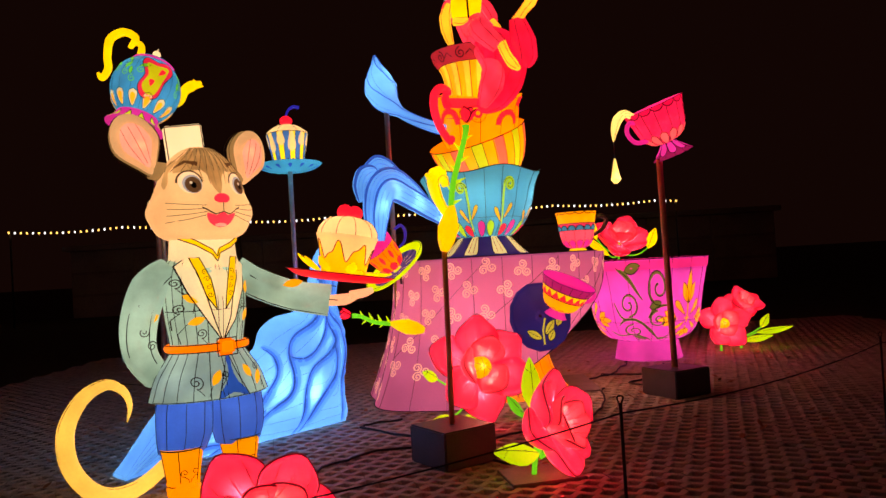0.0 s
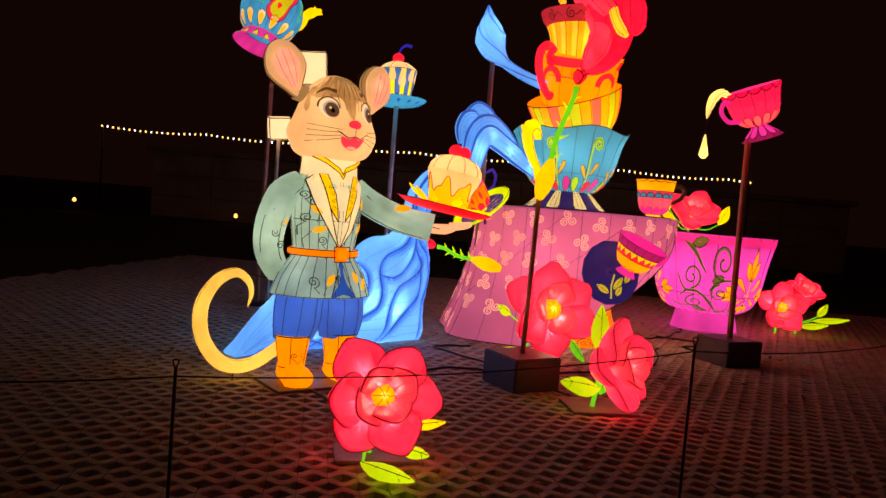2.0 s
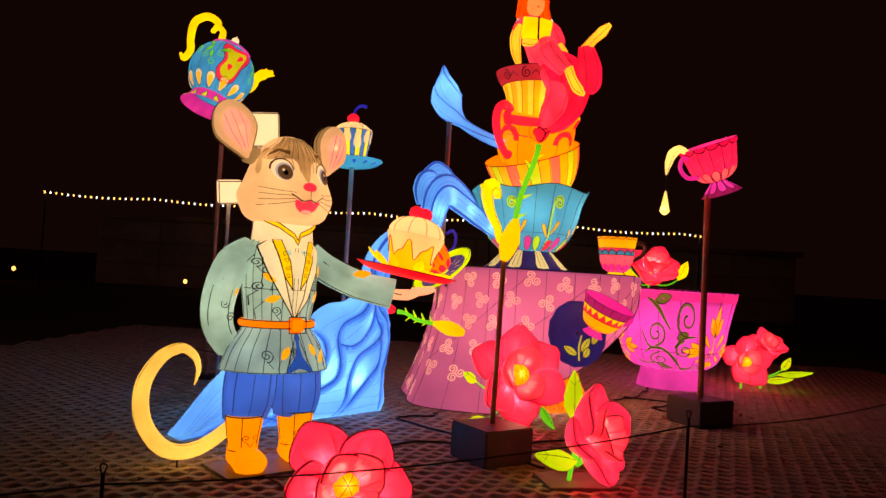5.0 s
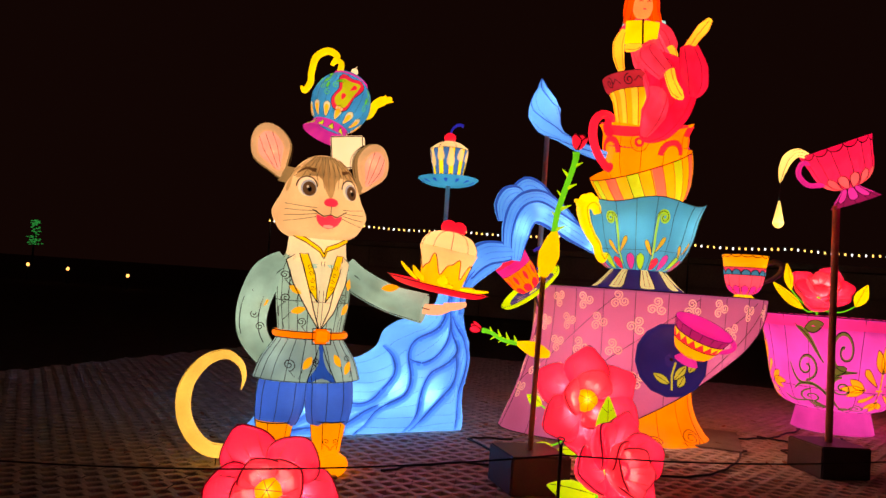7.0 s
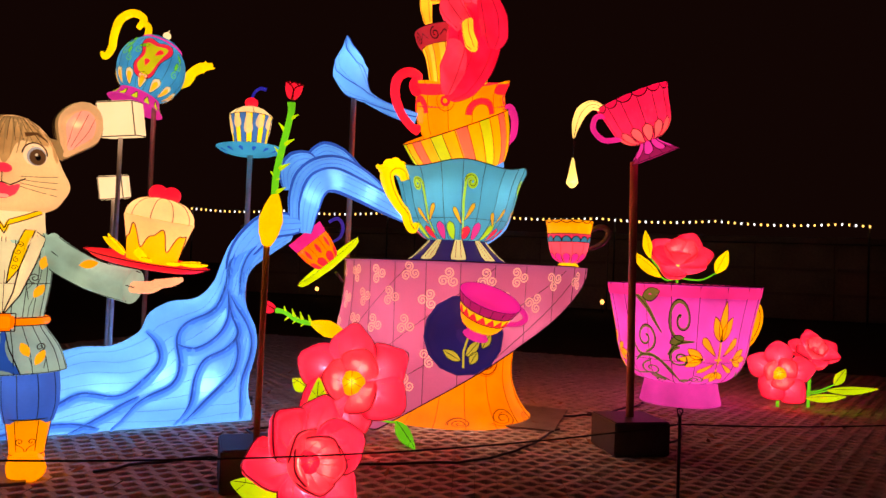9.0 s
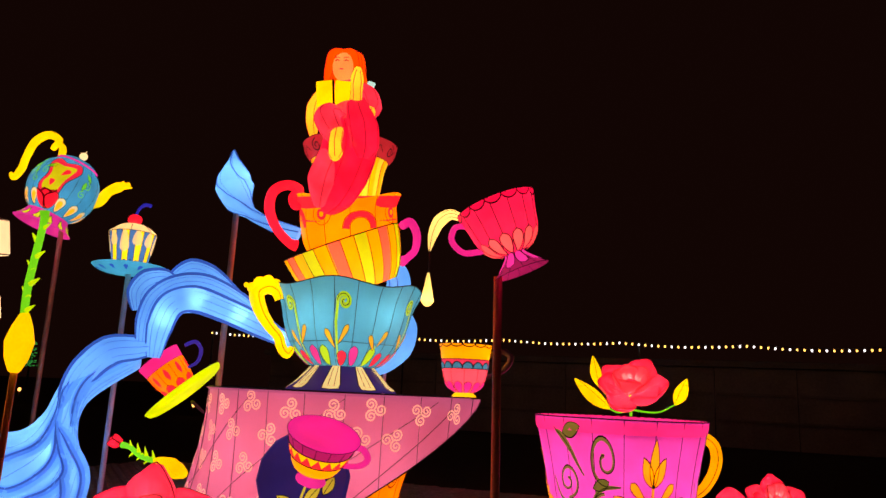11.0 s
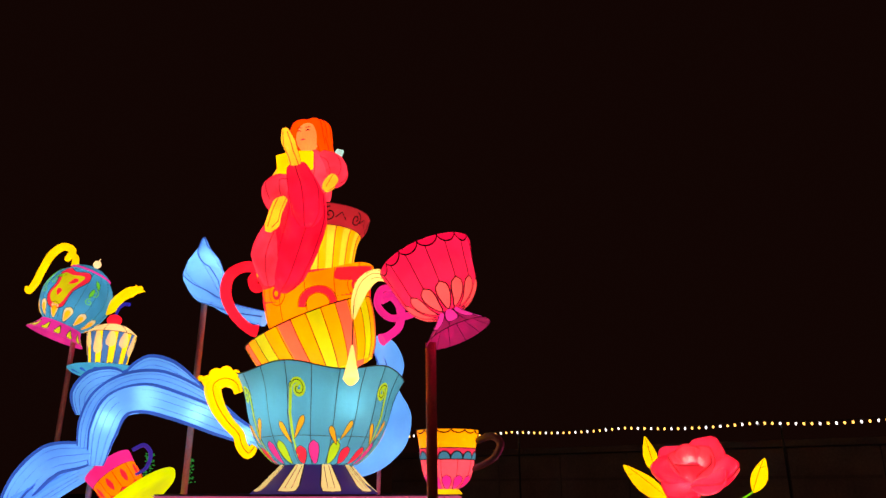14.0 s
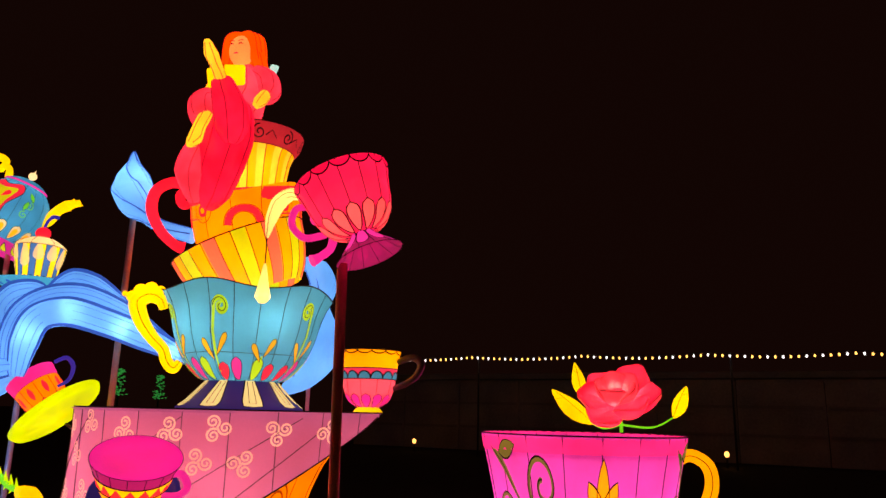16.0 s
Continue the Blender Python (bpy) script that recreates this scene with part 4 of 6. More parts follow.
def table():
    t = thing("stump_table", "round stump table lantern with orange swirled trunk", "table")
    mauve = lantern("mauve_cloth_silk", "ac5482", 0.78, vary=0.22, size=1.6)
    motif = lantern("pale_motif_dye", "f0b4a0", 0.8)
    rv = Rev([(0.86, 0.0), (0.78, 0.06), (0.66, 0.25), (0.60, 0.5), (0.64, 0.8), (0.8, 1.2), (1.05, 1.48), (1.22, 1.6)])
    bm = rv.bm(72)
    bm.transform(Matrix.Translation(TC))
    part("trunk", bm, lantern("orange_stump_silk", "ff8a10", 0.85, vary=0.35), t)
    bm = bmesh.new()
    for u0, v0, r, s in ((0.90, 0.16, 0.17, 1), (0.80, 0.12, 0.12, -1), (0.985, 0.12, 0.13, 1), (0.88, 0.5, 0.14, 1), (0.97, 0.62, 0.12, -1)):
        f = rv.patch(u0, v0)
        line(bm, f, curl2(0, 0, r, 2.3, 200, s, 50), 0.013, 0.004)
        line(bm, f, curl2(0.01, 0, r * 1.25, 1.0, 200, s, 30), 0.006, 0.004)
    rv.seams(bm, 16, (), 0.003)
    bm.transform(Matrix.Translation(TC))
    part("swirl", bm, lantern("burnt_orange_dye", "983a06", 0.55), t)
    bm = Rev([(0.0, 1.645), (0.7, 1.645), (1.24, 1.645), (1.262, 1.635), (1.25, 1.62), (1.2, 1.605)], k=3).bm(72)
    bm.transform(Matrix.Translation(TC))
    part("top", bm, mauve, t)
    bm = bmesh.new()
    tube(bm, [TC + Vector((1.255 * math.cos(i / 64 * 2 * math.pi), 1.255 * math.sin(i / 64 * 2 * math.pi), 1.648)) for i in range(65)], 0.008, 6, cap=False)
    part("rim_wire", bm, SEAM, t)
    bm = bmesh.new()
    block(bm, TC + Vector((0.1, 0.1, 0.012)), (2.1, 1.2, 0.02), bevel=0.004)
    part("base_plate", bm, PLATE, t)

    c = thing("tablecloth", "mauve tablecloth with pale triple-curl motifs, hanging aslant", "tablecloth")
    bm = bmesh.new()
    p0, p1, n, m = 150.0, 372.0, 120, 26
    g = []
    for i in range(n + 1):
        ph = p0 + (p1 - p0) * i / n
        g.append([bm.verts.new(cloth_place(ph, hem(ph) + (1.64 - hem(ph)) * j / m, 0.012)) for j in range(m + 1)])
    for i in range(n):
        for j in range(m):
            bm.faces.new((g[i][j], g[i + 1][j], g[i + 1][j + 1], g[i][j + 1])).smooth = True
    part("cloth", bm, mauve, c)
    rnd = random.Random(11)
    row = 0
    for z in (0.16, 0.44, 0.72, 1.0, 1.27, 1.5):
        row += 1
        for ph in range(160, 372, 17):
            p = ph + (8.5 if row % 2 else 0) + rnd.uniform(-2, 2)
            zz = z + rnd.uniform(-0.04, 0.04)
            if zz < hem(p) + 0.12 or p > 370:
                continue

            def f(a, b, off, p=p, zz=zz):
                return cloth_place(p + math.degrees(a / 1.25), min(1.63, max(0.02, zz + b)), 0.014 + off)
            turn = rnd.uniform(0, 120)
            bm = bmesh.new()
            for k in range(3):
                an = turn + 120 * k
                x, y = 0.055 * math.cos(radians(an)), 0.055 * math.sin(radians(an))
                line(bm, f, curl2(x, y, 0.05, 1.7, an + 180, 1, 22), (0.015, 0.012), 0.003)
            part("motif", bm, motif, c)
    bm = bmesh.new()
    tube(bm, [cloth_place(p0 + (p1 - p0) * i / n, hem(p0 + (p1 - p0) * i / n), 0.014) for i in range(n + 1)], 0.006, 5)
    for ph in range(165, 370, 15):
        tube(bm, [cloth_place(ph, hem(ph) + (1.64 - hem(ph)) * j / 12, 0.015) for j in range(13)], 0.003, 4)
    for a, b in ((210, 262), (236, 300), (262, 338), (290, 350)):
        tube(bm, [cloth_place(a + (b - a) * i / 20, max(hem(a + (b - a) * i / 20), 0.55 + 1.05 * i / 20), 0.015) for i in range(21)], 0.003, 4)
    part("seam", bm, SEAM, c)
    for a in (215, 250, 285, 320):
        q = cloth_place(a, 1.05)
        bulb("table_bulb", TC + (q - TC) * 0.72 + Vector((0, 0, 0.3)), 4, (1, 0.85, 0.8))


table()


# ---- the tower of teacups ----
def handle(parent, pts, radii, mat, M=None, name="handle", flat=1.0, label=""):
    bm = bmesh.new()
    tube(bm, smooth(pts, 7), radii, 16, flat)
    if M:
        bm.transform(M)
    return part(name, bm, mat, parent, label)


def teal_bowl():
    t = thing("teal_bowl", "wide teal teacup with painted sprouts and wavy rim", "teacup", pose(0.53, 9.1, 1.655))
    foot = Rev([(0.56, 0.0), (0.53, 0.03), (0.42, 0.11), (0.33, 0.21), (0.31, 0.26)])
    part("foot", foot.bm(64), NAVY, t, "navy foot with cream lobes")
    bm, bk = bmesh.new(), bmesh.new()
    cream = lantern("cream_lobe_dye", "f2d890", 0.85)
    for i in range(9):
        f = foot.patch(i / 9 + 0.02, 0.9)
        o = [(-0.04, 0.0), (0.04, 0.0), (0.085, -0.2), (0.08, -0.26), (0.0, -0.275), (-0.08, -0.26), (-0.085, -0.2)]
        fill(bm, f, o, 0.005, 3)
        line(bk, f, o, 0.012, 0.008, True)
        line(bk, f, [(-0.02, -0.03), (-0.03, -0.22), (0.03, -0.22), (0.02, -0.03)], 0.006, 0.008)
    pieces("lobe", bm, cream, t)
    body = Rev([(0.31, 0.24), (0.40, 0.28), (0.53, 0.42), (0.62, 0.62), (0.68, 0.85), (0.76, 1.03)], 0.035, 5)
    part("bowl", body.bm(100), TEAL, t)
    body.seams(bk, 20, (0.45,), 0.003)
    tube(bk, [body.p(i / 100, 1.0, 0.002) for i in range(101)], 0.006, 5, cap=False)
    gr, pe = bmesh.new(), [bmesh.new(), bmesh.new(), bmesh.new()]
    ye = bmesh.new()
    for i in range(22):
        f = body.patch(i / 22, 0.1)
        o = lobe2(0, 0, 90 + (4 if i % 2 else -4), 0.3 if i % 3 else 0.25, 0.115)
        fill(pe[i % 3], f, o, 0.005, 3)
        line(bk, f, o, 0.006, 0.007, True)
    for i in range(9):
        u = i / 9 + 0.03
        s = 1 if i % 2 else -1
        f = body.patch(u, 0.4)
        if i % 3 != 2:
            st = [(0.02 * s, -0.12), (0.0, 0.05), (-0.01 * s, 0.2), (0.0, 0.34)] + curl2(0.065 * s, 0.36, 0.065, 1.3, 180 if s > 0 else 0, -s)
            line(gr, f, st, (0.02, 0.045, 0.045, 0.035), 0.005)
            line(bk, f, [(p[0] - 0.022, p[1]) for p in st[:8]], 0.005, 0.007)
            line(bk, f, curl2(0.065 * s, 0.36, 0.07, 1.2, 180 if s > 0 else 0, -s), 0.006, 0.008)
        for d in (-1, 1):
            o = lobe2(0.01 * d, 0.0 + 0.02 * d, 90 - 30 * d, 0.2 if i % 3 != 2 else 0.17, 0.06)
            fill(ye, f, o, 0.009, 3)
            line(bk, f, o, 0.005, 0.011, True)
        line(gr, f, [(0, 0.03), (0.005, -0.05), (0.0, -0.14)], 0.014, 0.006)
    pieces("sprout", gr, LIME, t)
    pieces("petal", pe[0], RED, t)
    pieces("petal", pe[1], PINK, t)
    pieces("petal", pe[2], LIME, t)
    pieces("bud", ye, AMBER, t)
    part("seam", bk, SEAM, t)
    # scrolled yellow handle towards the stream
    Mh = pose(0, 0, 0, 0, 0, 231)
    curve = [(0.72, 0, 0.86), (0.76, 0, 0.94), (0.86, 0, 0.97), (0.95, 0, 0.90), (0.90, 0, 0.74), (0.80, 0, 0.60), (0.70, 0, 0.50), (0.66, 0, 0.40), (0.60, 0, 0.34), (0.55, 0, 0.40)]
    thick = [0.045, 0.06, 0.07, 0.075, 0.065, 0.055, 0.05, 0.05, 0.05, 0.03]
    h = handle(t, curve, thick, YELLOW, Mh, label="scrolled yellow handle")
    bm = bmesh.new()
    for x, z, r in ((0.93, 1.0, 0.065), (0.85, 1.03, 0.06), (0.77, 1.01, 0.05), (1.0, 0.95, 0.05), (1.06, 0.97, 0.025)):
        ball(bm, Mh @ Vector((x, 0, z)), (r, r, r))
    part("knob", bm, YELLOW, h)
    bm = bmesh.new()
    P = smooth(curve, 7)
    for q in (-0.9, 0.0, 0.9):
        tube(bm, [Mh @ Vector((p.x + r * math.sin(q) * 0.9, r * math.cos(q) * 1.01, p.z)) for p, r in zip(P, ramp(thick, len(P)))], 0.003, 4, cap=False)
    part("seam", bm, SEAM, h)
    bulb("bowl_bulb", (-0.05, -0.42, 0.78), 4, (0.9, 0.97, 1), t)
    bulb("bowl_bulb", (0.42, -0.2, 0.78), 3.5, (0.9, 0.97, 1), t)


teal_bowl()


def striped_cup():
    ax = Vector((-0.30, -0.34, 1.0))
    t = thing("striped_cup", "tilted teacup striped in lime, yellow and coral", "teacup", axis((0.64, 9.1, 2.69), ax))
    rv = Rev([(0.42, 0.0), (0.50, 0.12), (0.575, 0.32), (0.615, 0.52)])
    seq = (0, 1, 2, 1)
    part("cup", rv.bm(156, lambda u, v: seq[int(u * 28) % 4]), [LIME, AMBER, lantern("coral_stripe_silk", "f26a50", 0.85)], t)
    bk = rv.seams(bmesh.new(), 28, (), 0.0035)
    tube(bk, [rv.p(i / 80, 1.0, 0.002) for i in range(81)], 0.006, 5, cap=False)
    part("seam", bk, SEAM, t)
    bm = Rev([(0.612, 0.52), (0.56, 0.47), (0.4, 0.4), (0.0, 0.38)], k=3).bm(64)
    part("lining", bm, ORANGE, t, "orange lining")
    Mh = t.matrix_basis.inverted() @ axis((0.95, 9.46, 3.27), (0, 0, 1), 66)
    handle(t, [(-0.02, 0, 0.17), (0.1, 0, 0.23), (0.2, 0, 0.12), (0.19, 0, -0.06), (0.08, 0, -0.17), (0.0, 0, -0.22)], [0.045, 0.05, 0.045, 0.04, 0.04, 0.06], MAGENTA, Mh, label="curled magenta handle")
    bulb("stripe_bulb", (0.0, -0.2, 0.25), 1.4, (1, 0.9, 0.7), t)


striped_cup()


def orange_cup():
    t = thing("orange_cup", "orange teacup with red scrolls and crimson lining", "teacup", axis((0.52, 9.09, 3.04), (0.05, -0.28, 1)))
    rv = Rev([(0.40, 0.0), (0.47, 0.15), (0.50, 0.35), (0.50, 0.52), (0.55, 0.64)], 0.03, 3)
    part("cup", rv.bm(72), lantern("orange_cup_silk", "ffa018", 0.9), t)
    bm = Rev([(0.545, 0.635), (0.49, 0.5), (0.46, 0.34), (0.0, 0.3)], 0.0, k=3).bm(64)
    part("lining", bm, RED, t, "crimson lining")
    bm, bk, dk = bmesh.new(), bmesh.new(), bmesh.new()
    for i in range(8):
        f = rv.patch(i / 8 - 0.01, 0.58)
        if i % 2:
            line(bm, f, [(0.14 * math.cos(a / 12 * math.pi), 0.14 * math.sin(a / 12 * math.pi) - 0.08) for a in range(13)], 0.06, 0.005)
            line(bk, f, [(0.175 * math.cos(a / 12 * math.pi), 0.175 * math.sin(a / 12 * math.pi) - 0.08) for a in range(13)], 0.007, 0.007)
            line(bk, f, [(0.105 * math.cos(a / 12 * math.pi), 0.105 * math.sin(a / 12 * math.pi) - 0.08) for a in range(13)], 0.007, 0.007)
        else:
            fill(bm, f, ring2(0, 0.05, 0.055), 0.005)
            line(bk, f, ring2(0, 0.05, 0.1), 0.006, 0.006, True)
            fill(dk, f, ring2(0, 0.05, 0.025), 0.008)
    rv.seams(bk, 12, (), 0.003)
    pieces("scroll", bm, RED, t)
    pieces("dot", dk, AMBER, t)
    part("seam", bk, SEAM, t)
    Mh = t.matrix_basis.inverted() @ axis((0.15, 8.57, 3.33), (0, 0, 1), 235)
    handle(t, [(-0.10, 0, 0.20), (0.0, 0, 0.14), (0.04, 0, 0.22), (-0.02, 0, 0.32), (0.12, 0, 0.34), (0.25, 0, 0.24), (0.27, 0, 0.06), (0.18, 0, -0.12), (0.04, 0, -0.24), (-0.04, 0, -0.26)], [0.03, 0.04, 0.045, 0.05, 0.05, 0.05, 0.05, 0.045, 0.045, 0.06], RED, Mh, label="scrolled red handle")
    bulb("orange_bulb", (0.1, -0.15, 0.42), 2.5, (1, 0.85, 0.6), t)


orange_cup()


def top_cup():
    t = thing("top_cup", "small yellow ribbed cup with a dark red scrolled band", "teacup", axis((0.50, 9.02, 3.52), (-0.02, -0.03, 1)))
    rv = Rev([(0.30, 0.0), (0.33, 0.2), (0.37, 0.42), (0.41, 0.52)])
    part("cup", rv.bm(60, lambda u, v: int(u * 30) % 2), [AMBER, lantern("straw_yellow_silk", "e6c83c", 0.9)], t)
    band = Rev([(0.41, 0.52), (0.47, 0.60), (0.50, 0.70)])
    part("band", band.bm(60), lantern("dark_red_silk", "a02834", 0.8), t, "dark red band")
    bk = rv.seams(bmesh.new(), 15, (0.99,), 0.004)
    tube(bk, [band.p(i / 60, 1, 0.002) for i in range(61)], 0.005, 5, cap=False)
    for i in range(10):
        f = band.patch(i / 10, 0.5)
        line(bk, f, curl2(0, 0, 0.065, 1.5, 90, 1 if i % 2 else -1), 0.012, 0.004)
        line(bk, f, [(0.06, -0.02), (0.12, 0.03), (0.17, -0.03)], 0.01, 0.004)
    part("seam", bk, SEAM, t)
    bm = Rev([(0.498, 0.70), (0.4, 0.66), (0.0, 0.64)], k=3).bm(48)
    part("lining", bm, PINK, t)
    bulb("top_bulb", (0.1, -0.1, 0.35), 1.5, (1, 0.85, 0.6), t)


top_cup()


def reading_figure():
    """One plain mesh: a seated reader in a long gown, seen only as simple shapes."""
    gown = lantern("crimson_gown_silk", "ea2248", 0.82, vary=0.45, size=4)
    gold = lantern("golden_silk", "ffc83c", 0.9)
    hair = lantern("orange_hair_silk", "ff5a14", 0.9)
    mats = [gown, gold, hair, YELLOW, SEAM, lantern("pale_bow_silk", "a8d8d8", 0.8), lantern("dark_crimson_fold", "a00c28", 0.7), lantern("peach_face_silk", "ffa45c", 0.9), lantern("rose_gown_silk", "f0405c", 0.88, vary=0.45, size=4)]
    bm = bmesh.new()
    FW, RW = Vector((0.3, -0.95, 0)), Vector((0.95, 0.3, 0))

    def drape(pts, radii, mi=0, ribs=5, flat=1.0, up=(0.3, -0.95, 0.05), n=22):
        """A swelling tube of silk with dark wires along it."""
        P = smooth(pts, 6)
        R = ramp(list(radii), len(P))
        tube(bm, P, R, n, flat, up, mi)
        for q in range(ribs):
            an, L = 2 * math.pi * (q + 0.3) / ribs, []
            for i, p in enumerate(P):
                t = (P[min(i + 1, len(P) - 1)] - P[max(i - 1, 0)]).normalized()
                a = t.cross(Vector(up)).normalized()
                L.append(p + a * (R[i] * math.cos(an)) + a.cross(t) * (R[i] * flat * math.sin(an)))
            tube(bm, L, 0.0035, 4, mi=6, cap=False)

    # bodice and hips, then the skirt that falls over the cup
    drape([(0.42, 8.90, 4.95), (0.43, 8.90, 4.82), (0.50, 8.86, 4.6), (0.58, 8.74, 4.38), (0.66, 8.6, 4.2)], [0.07, 0.17, 0.2, 0.22, 0.2], 8, 7, 0.85)
    drape([(0.6, 8.64, 4.34), (0.78, 8.42, 4.12), (0.84, 8.34, 3.9), (0.79, 8.33, 3.68), (0.68, 8.4, 3.51), (0.54, 8.5, 3.4)], [0.14, 0.25, 0.275, 0.255, 0.2, 0.07], 0, 9, 0.7)
    # front fold in the lighter rose: a lit ridge put into the colour
    drape([(0.6, 8.5, 4.1), (0.7, 8.24, 3.8), (0.66, 8.2, 3.6), (0.56, 8.34, 3.4)], [0.1, 0.13, 0.14, 0.05], 8, 4)
    drape([(0.88, 8.5, 4.0), (0.93, 8.38, 3.78), (0.86, 8.42, 3.6), (0.74, 8.5, 3.44)], [0.1, 0.12, 0.1, 0.04], 0, 4)
    # thigh and shin of the lower leg, then of the raised one
    drape([(0.56, 8.62, 4.25), (0.57, 8.42, 4.33), (0.6, 8.3, 4.26), (0.69, 8.22, 4.14), (0.78, 8.17, 4.03)], [0.13, 0.13, 0.13, 0.115, 0.095], 8, 6)
    drape([(0.66, 8.6, 4.22), (0.88, 8.38, 4.0), (1.03, 8.26, 3.9)], [0.16, 0.16, 0.12], 0, 5)
    drape([(1.06, 8.24, 3.8), (1.08, 8.22, 3.9), (1.06, 8.2, 4.08), (1.02, 8.17, 4.22), (0.99, 8.14, 4.34)], [0.05, 0.13, 0.145, 0.12, 0.085], 0, 6)
    drape([(0.8, 8.17, 4.08), (0.84, 8.08, 3.92), (0.9, 8.0, 3.78), (0.95, 7.92, 3.7)], [0.06, 0.058, 0.065, 0.03], 1, 5, 0.8)
    drape([(0.98, 8.16, 4.3), (1.06, 8.02, 4.38), (1.13, 7.89, 4.43), (1.19, 7.79, 4.48)], [0.06, 0.056, 0.065, 0.03], 1, 5, 0.8)
    # arms: puffed sleeves and golden forearms
    drape([(0.55, 8.93, 4.86), (0.68, 8.95, 4.76), (0.74, 8.93, 4.62), (0.76, 8.86, 4.52)], [0.08, 0.11, 0.115, 0.07], 8, 6)
    drape([(0.77, 8.86, 4.55), (0.81, 8.76, 4.44), (0.83, 8.69, 4.36)], [0.055, 0.06, 0.03], 1, 4)
    drape([(0.32, 8.86, 4.86), (0.26, 8.84, 4.76), (0.22, 8.8, 4.62), (0.2, 8.76, 4.54)], [0.08, 0.095, 0.09, 0.06], 8, 6)
    drape([(0.24, 8.7, 4.74), (0.19, 8.68, 4.58), (0.2, 8.66, 4.4), (0.24, 8.64, 4.24)], [0.04, 0.07, 0.065, 0.04], 1, 4)
    drape([(0.3, 8.62, 4.5), (0.38, 8.56, 4.48), (0.46, 8.54, 4.5)], [0.05, 0.045, 0.02], 1, 3)
    # neck, face and long parted hair
    tube(bm, [(0.42, 8.88, 4.9), (0.43, 8.86, 5.0)], 0.065, 12, mi=7)
    ball(bm, (0.43, 8.83, 5.07), (0.12, 0.12, 0.16), 7, seg=24, ring=16)
    ball(bm, (0.40, 8.92, 5.11), (0.16, 0.155, 0.195), 2, seg=28, ring=18)
    for sd in (-1, 1):
        o = RW * sd
        for k in range(3):
            drape([Vector((0.42, 8.83 + 0.03 * k, 5.25 + 0.01 * k)), Vector((0.42, 8.81 + 0.04 * k, 5.21)) + o * (0.11 + 0.015 * k), Vector((0.41, 8.84 + 0.04 * k, 5.02)) + o * (0.15 + 0.01 * k), Vector((0.41, 8.88 + 0.04 * k, 4.84 - 0.03 * k)) + o * (0.19 - 0.02 * k)], [0.03, 0.05, 0.05, 0.02], 2, 3, n=12)
    drape([(0.36, 8.98, 5.2), (0.37, 9.02, 5.0), (0.42, 9.03, 4.72), (0.46, 9.03, 4.58)], [0.12, 0.17, 0.13, 0.03], 2, 9)
    drape([(0.5, 8.92, 5.2), (0.57, 8.94, 5.02), (0.62, 8.96, 4.84), (0.65, 8.97, 4.7)], [0.04, 0.06, 0.05, 0.012], 2, 4)
    for sd in (-1, 1):
        e = Vector((0.43, 8.83, 5.09)) + RW * 0.048 * sd + FW * 0.115
        tube(bm, [e - RW * 0.025, e + Vector((0, 0, 0.01)) + FW * 0.004, e + RW * 0.025], [0.003, 0.007, 0.003], 6, mi=6)
        tube(bm, [e - RW * 0.028 + Vector((0, 0, 0.035)), e + Vector((0, 0, 0.044)) - FW * 0.004, e + RW * 0.028 + Vector((0, 0, 0.035))], 0.004, 5, mi=6)
    m0 = Vector((0.43, 8.83, 5.0)) + FW * 0.108
    tube(bm, [m0 - RW * 0.025, m0 + FW * 0.004, m0 + RW * 0.025], [0.003, 0.008, 0.003], 6, mi=0)
    for x, y in ((0.64, 9.06), (0.25, 8.82)):
        block(bm, (x, y, 4.92 if x > 0.4 else 4.85), (0.09, 0.03, 0.12), pose(0, 0, 0, 0, 20, 17), 5, 0.01)
    # open book held upright
    for sd in (-1, 1):
        m = axis((0.46, 8.62, 4.68), (0, 0, 1), 17 + 14 * sd) @ pose(0, 0, 0, 14, 0, 0)
        block(bm, m @ Vector((0.1 * sd, 0, 0)), (0.19, 0.04, 0.27), m.to_3x3().to_4x4(), 3, 0.008)
    tube(bm, [(0.47, 8.62, 4.54), (0.46, 8.58, 4.82)], 0.012, 6, mi=4)
    tagged(link("reader_lantern", bm, mats), "seated reader lantern in a crimson gown on stacked cups", "lantern")
    bulb("reader_bulb", (0.68, 8.22, 3.7), 0.8, (1, 0.8, 0.7), None, 0.03)
    bulb("reader_bulb", (0.92, 8.39, 3.76), 0.6, (1, 0.8, 0.7), None, 0.03)
    bulb("reader_bulb", (0.5, 8.84, 4.6), 1.0, (1, 0.8, 0.6))
    bulb("reader_bulb", (0.86, 8.3, 3.95), 1.0, (1, 0.8, 0.7))


reading_figure()


# ---- cups, dishes and cakes round the tower ----
def scallops(bm, bk, rv, n, v, depth, up=1, off=0.005):
    for i in range(n):
        f = rv.patch((i + 0.5) / n, v)
        w = 2 * math.pi * rv.rz(v)[0] / n * 1.02
        o = [(-w / 2, 0)] + [(w / 2 * math.cos(math.pi - a / 10 * math.pi), depth * up * math.sin(a / 10 * math.pi)) for a in range(11)] + [(w / 2, 0)]
        fill(bm, f, o, off, 2)
        line(bk, f, o[1:-1], 0.011, off + 0.003)


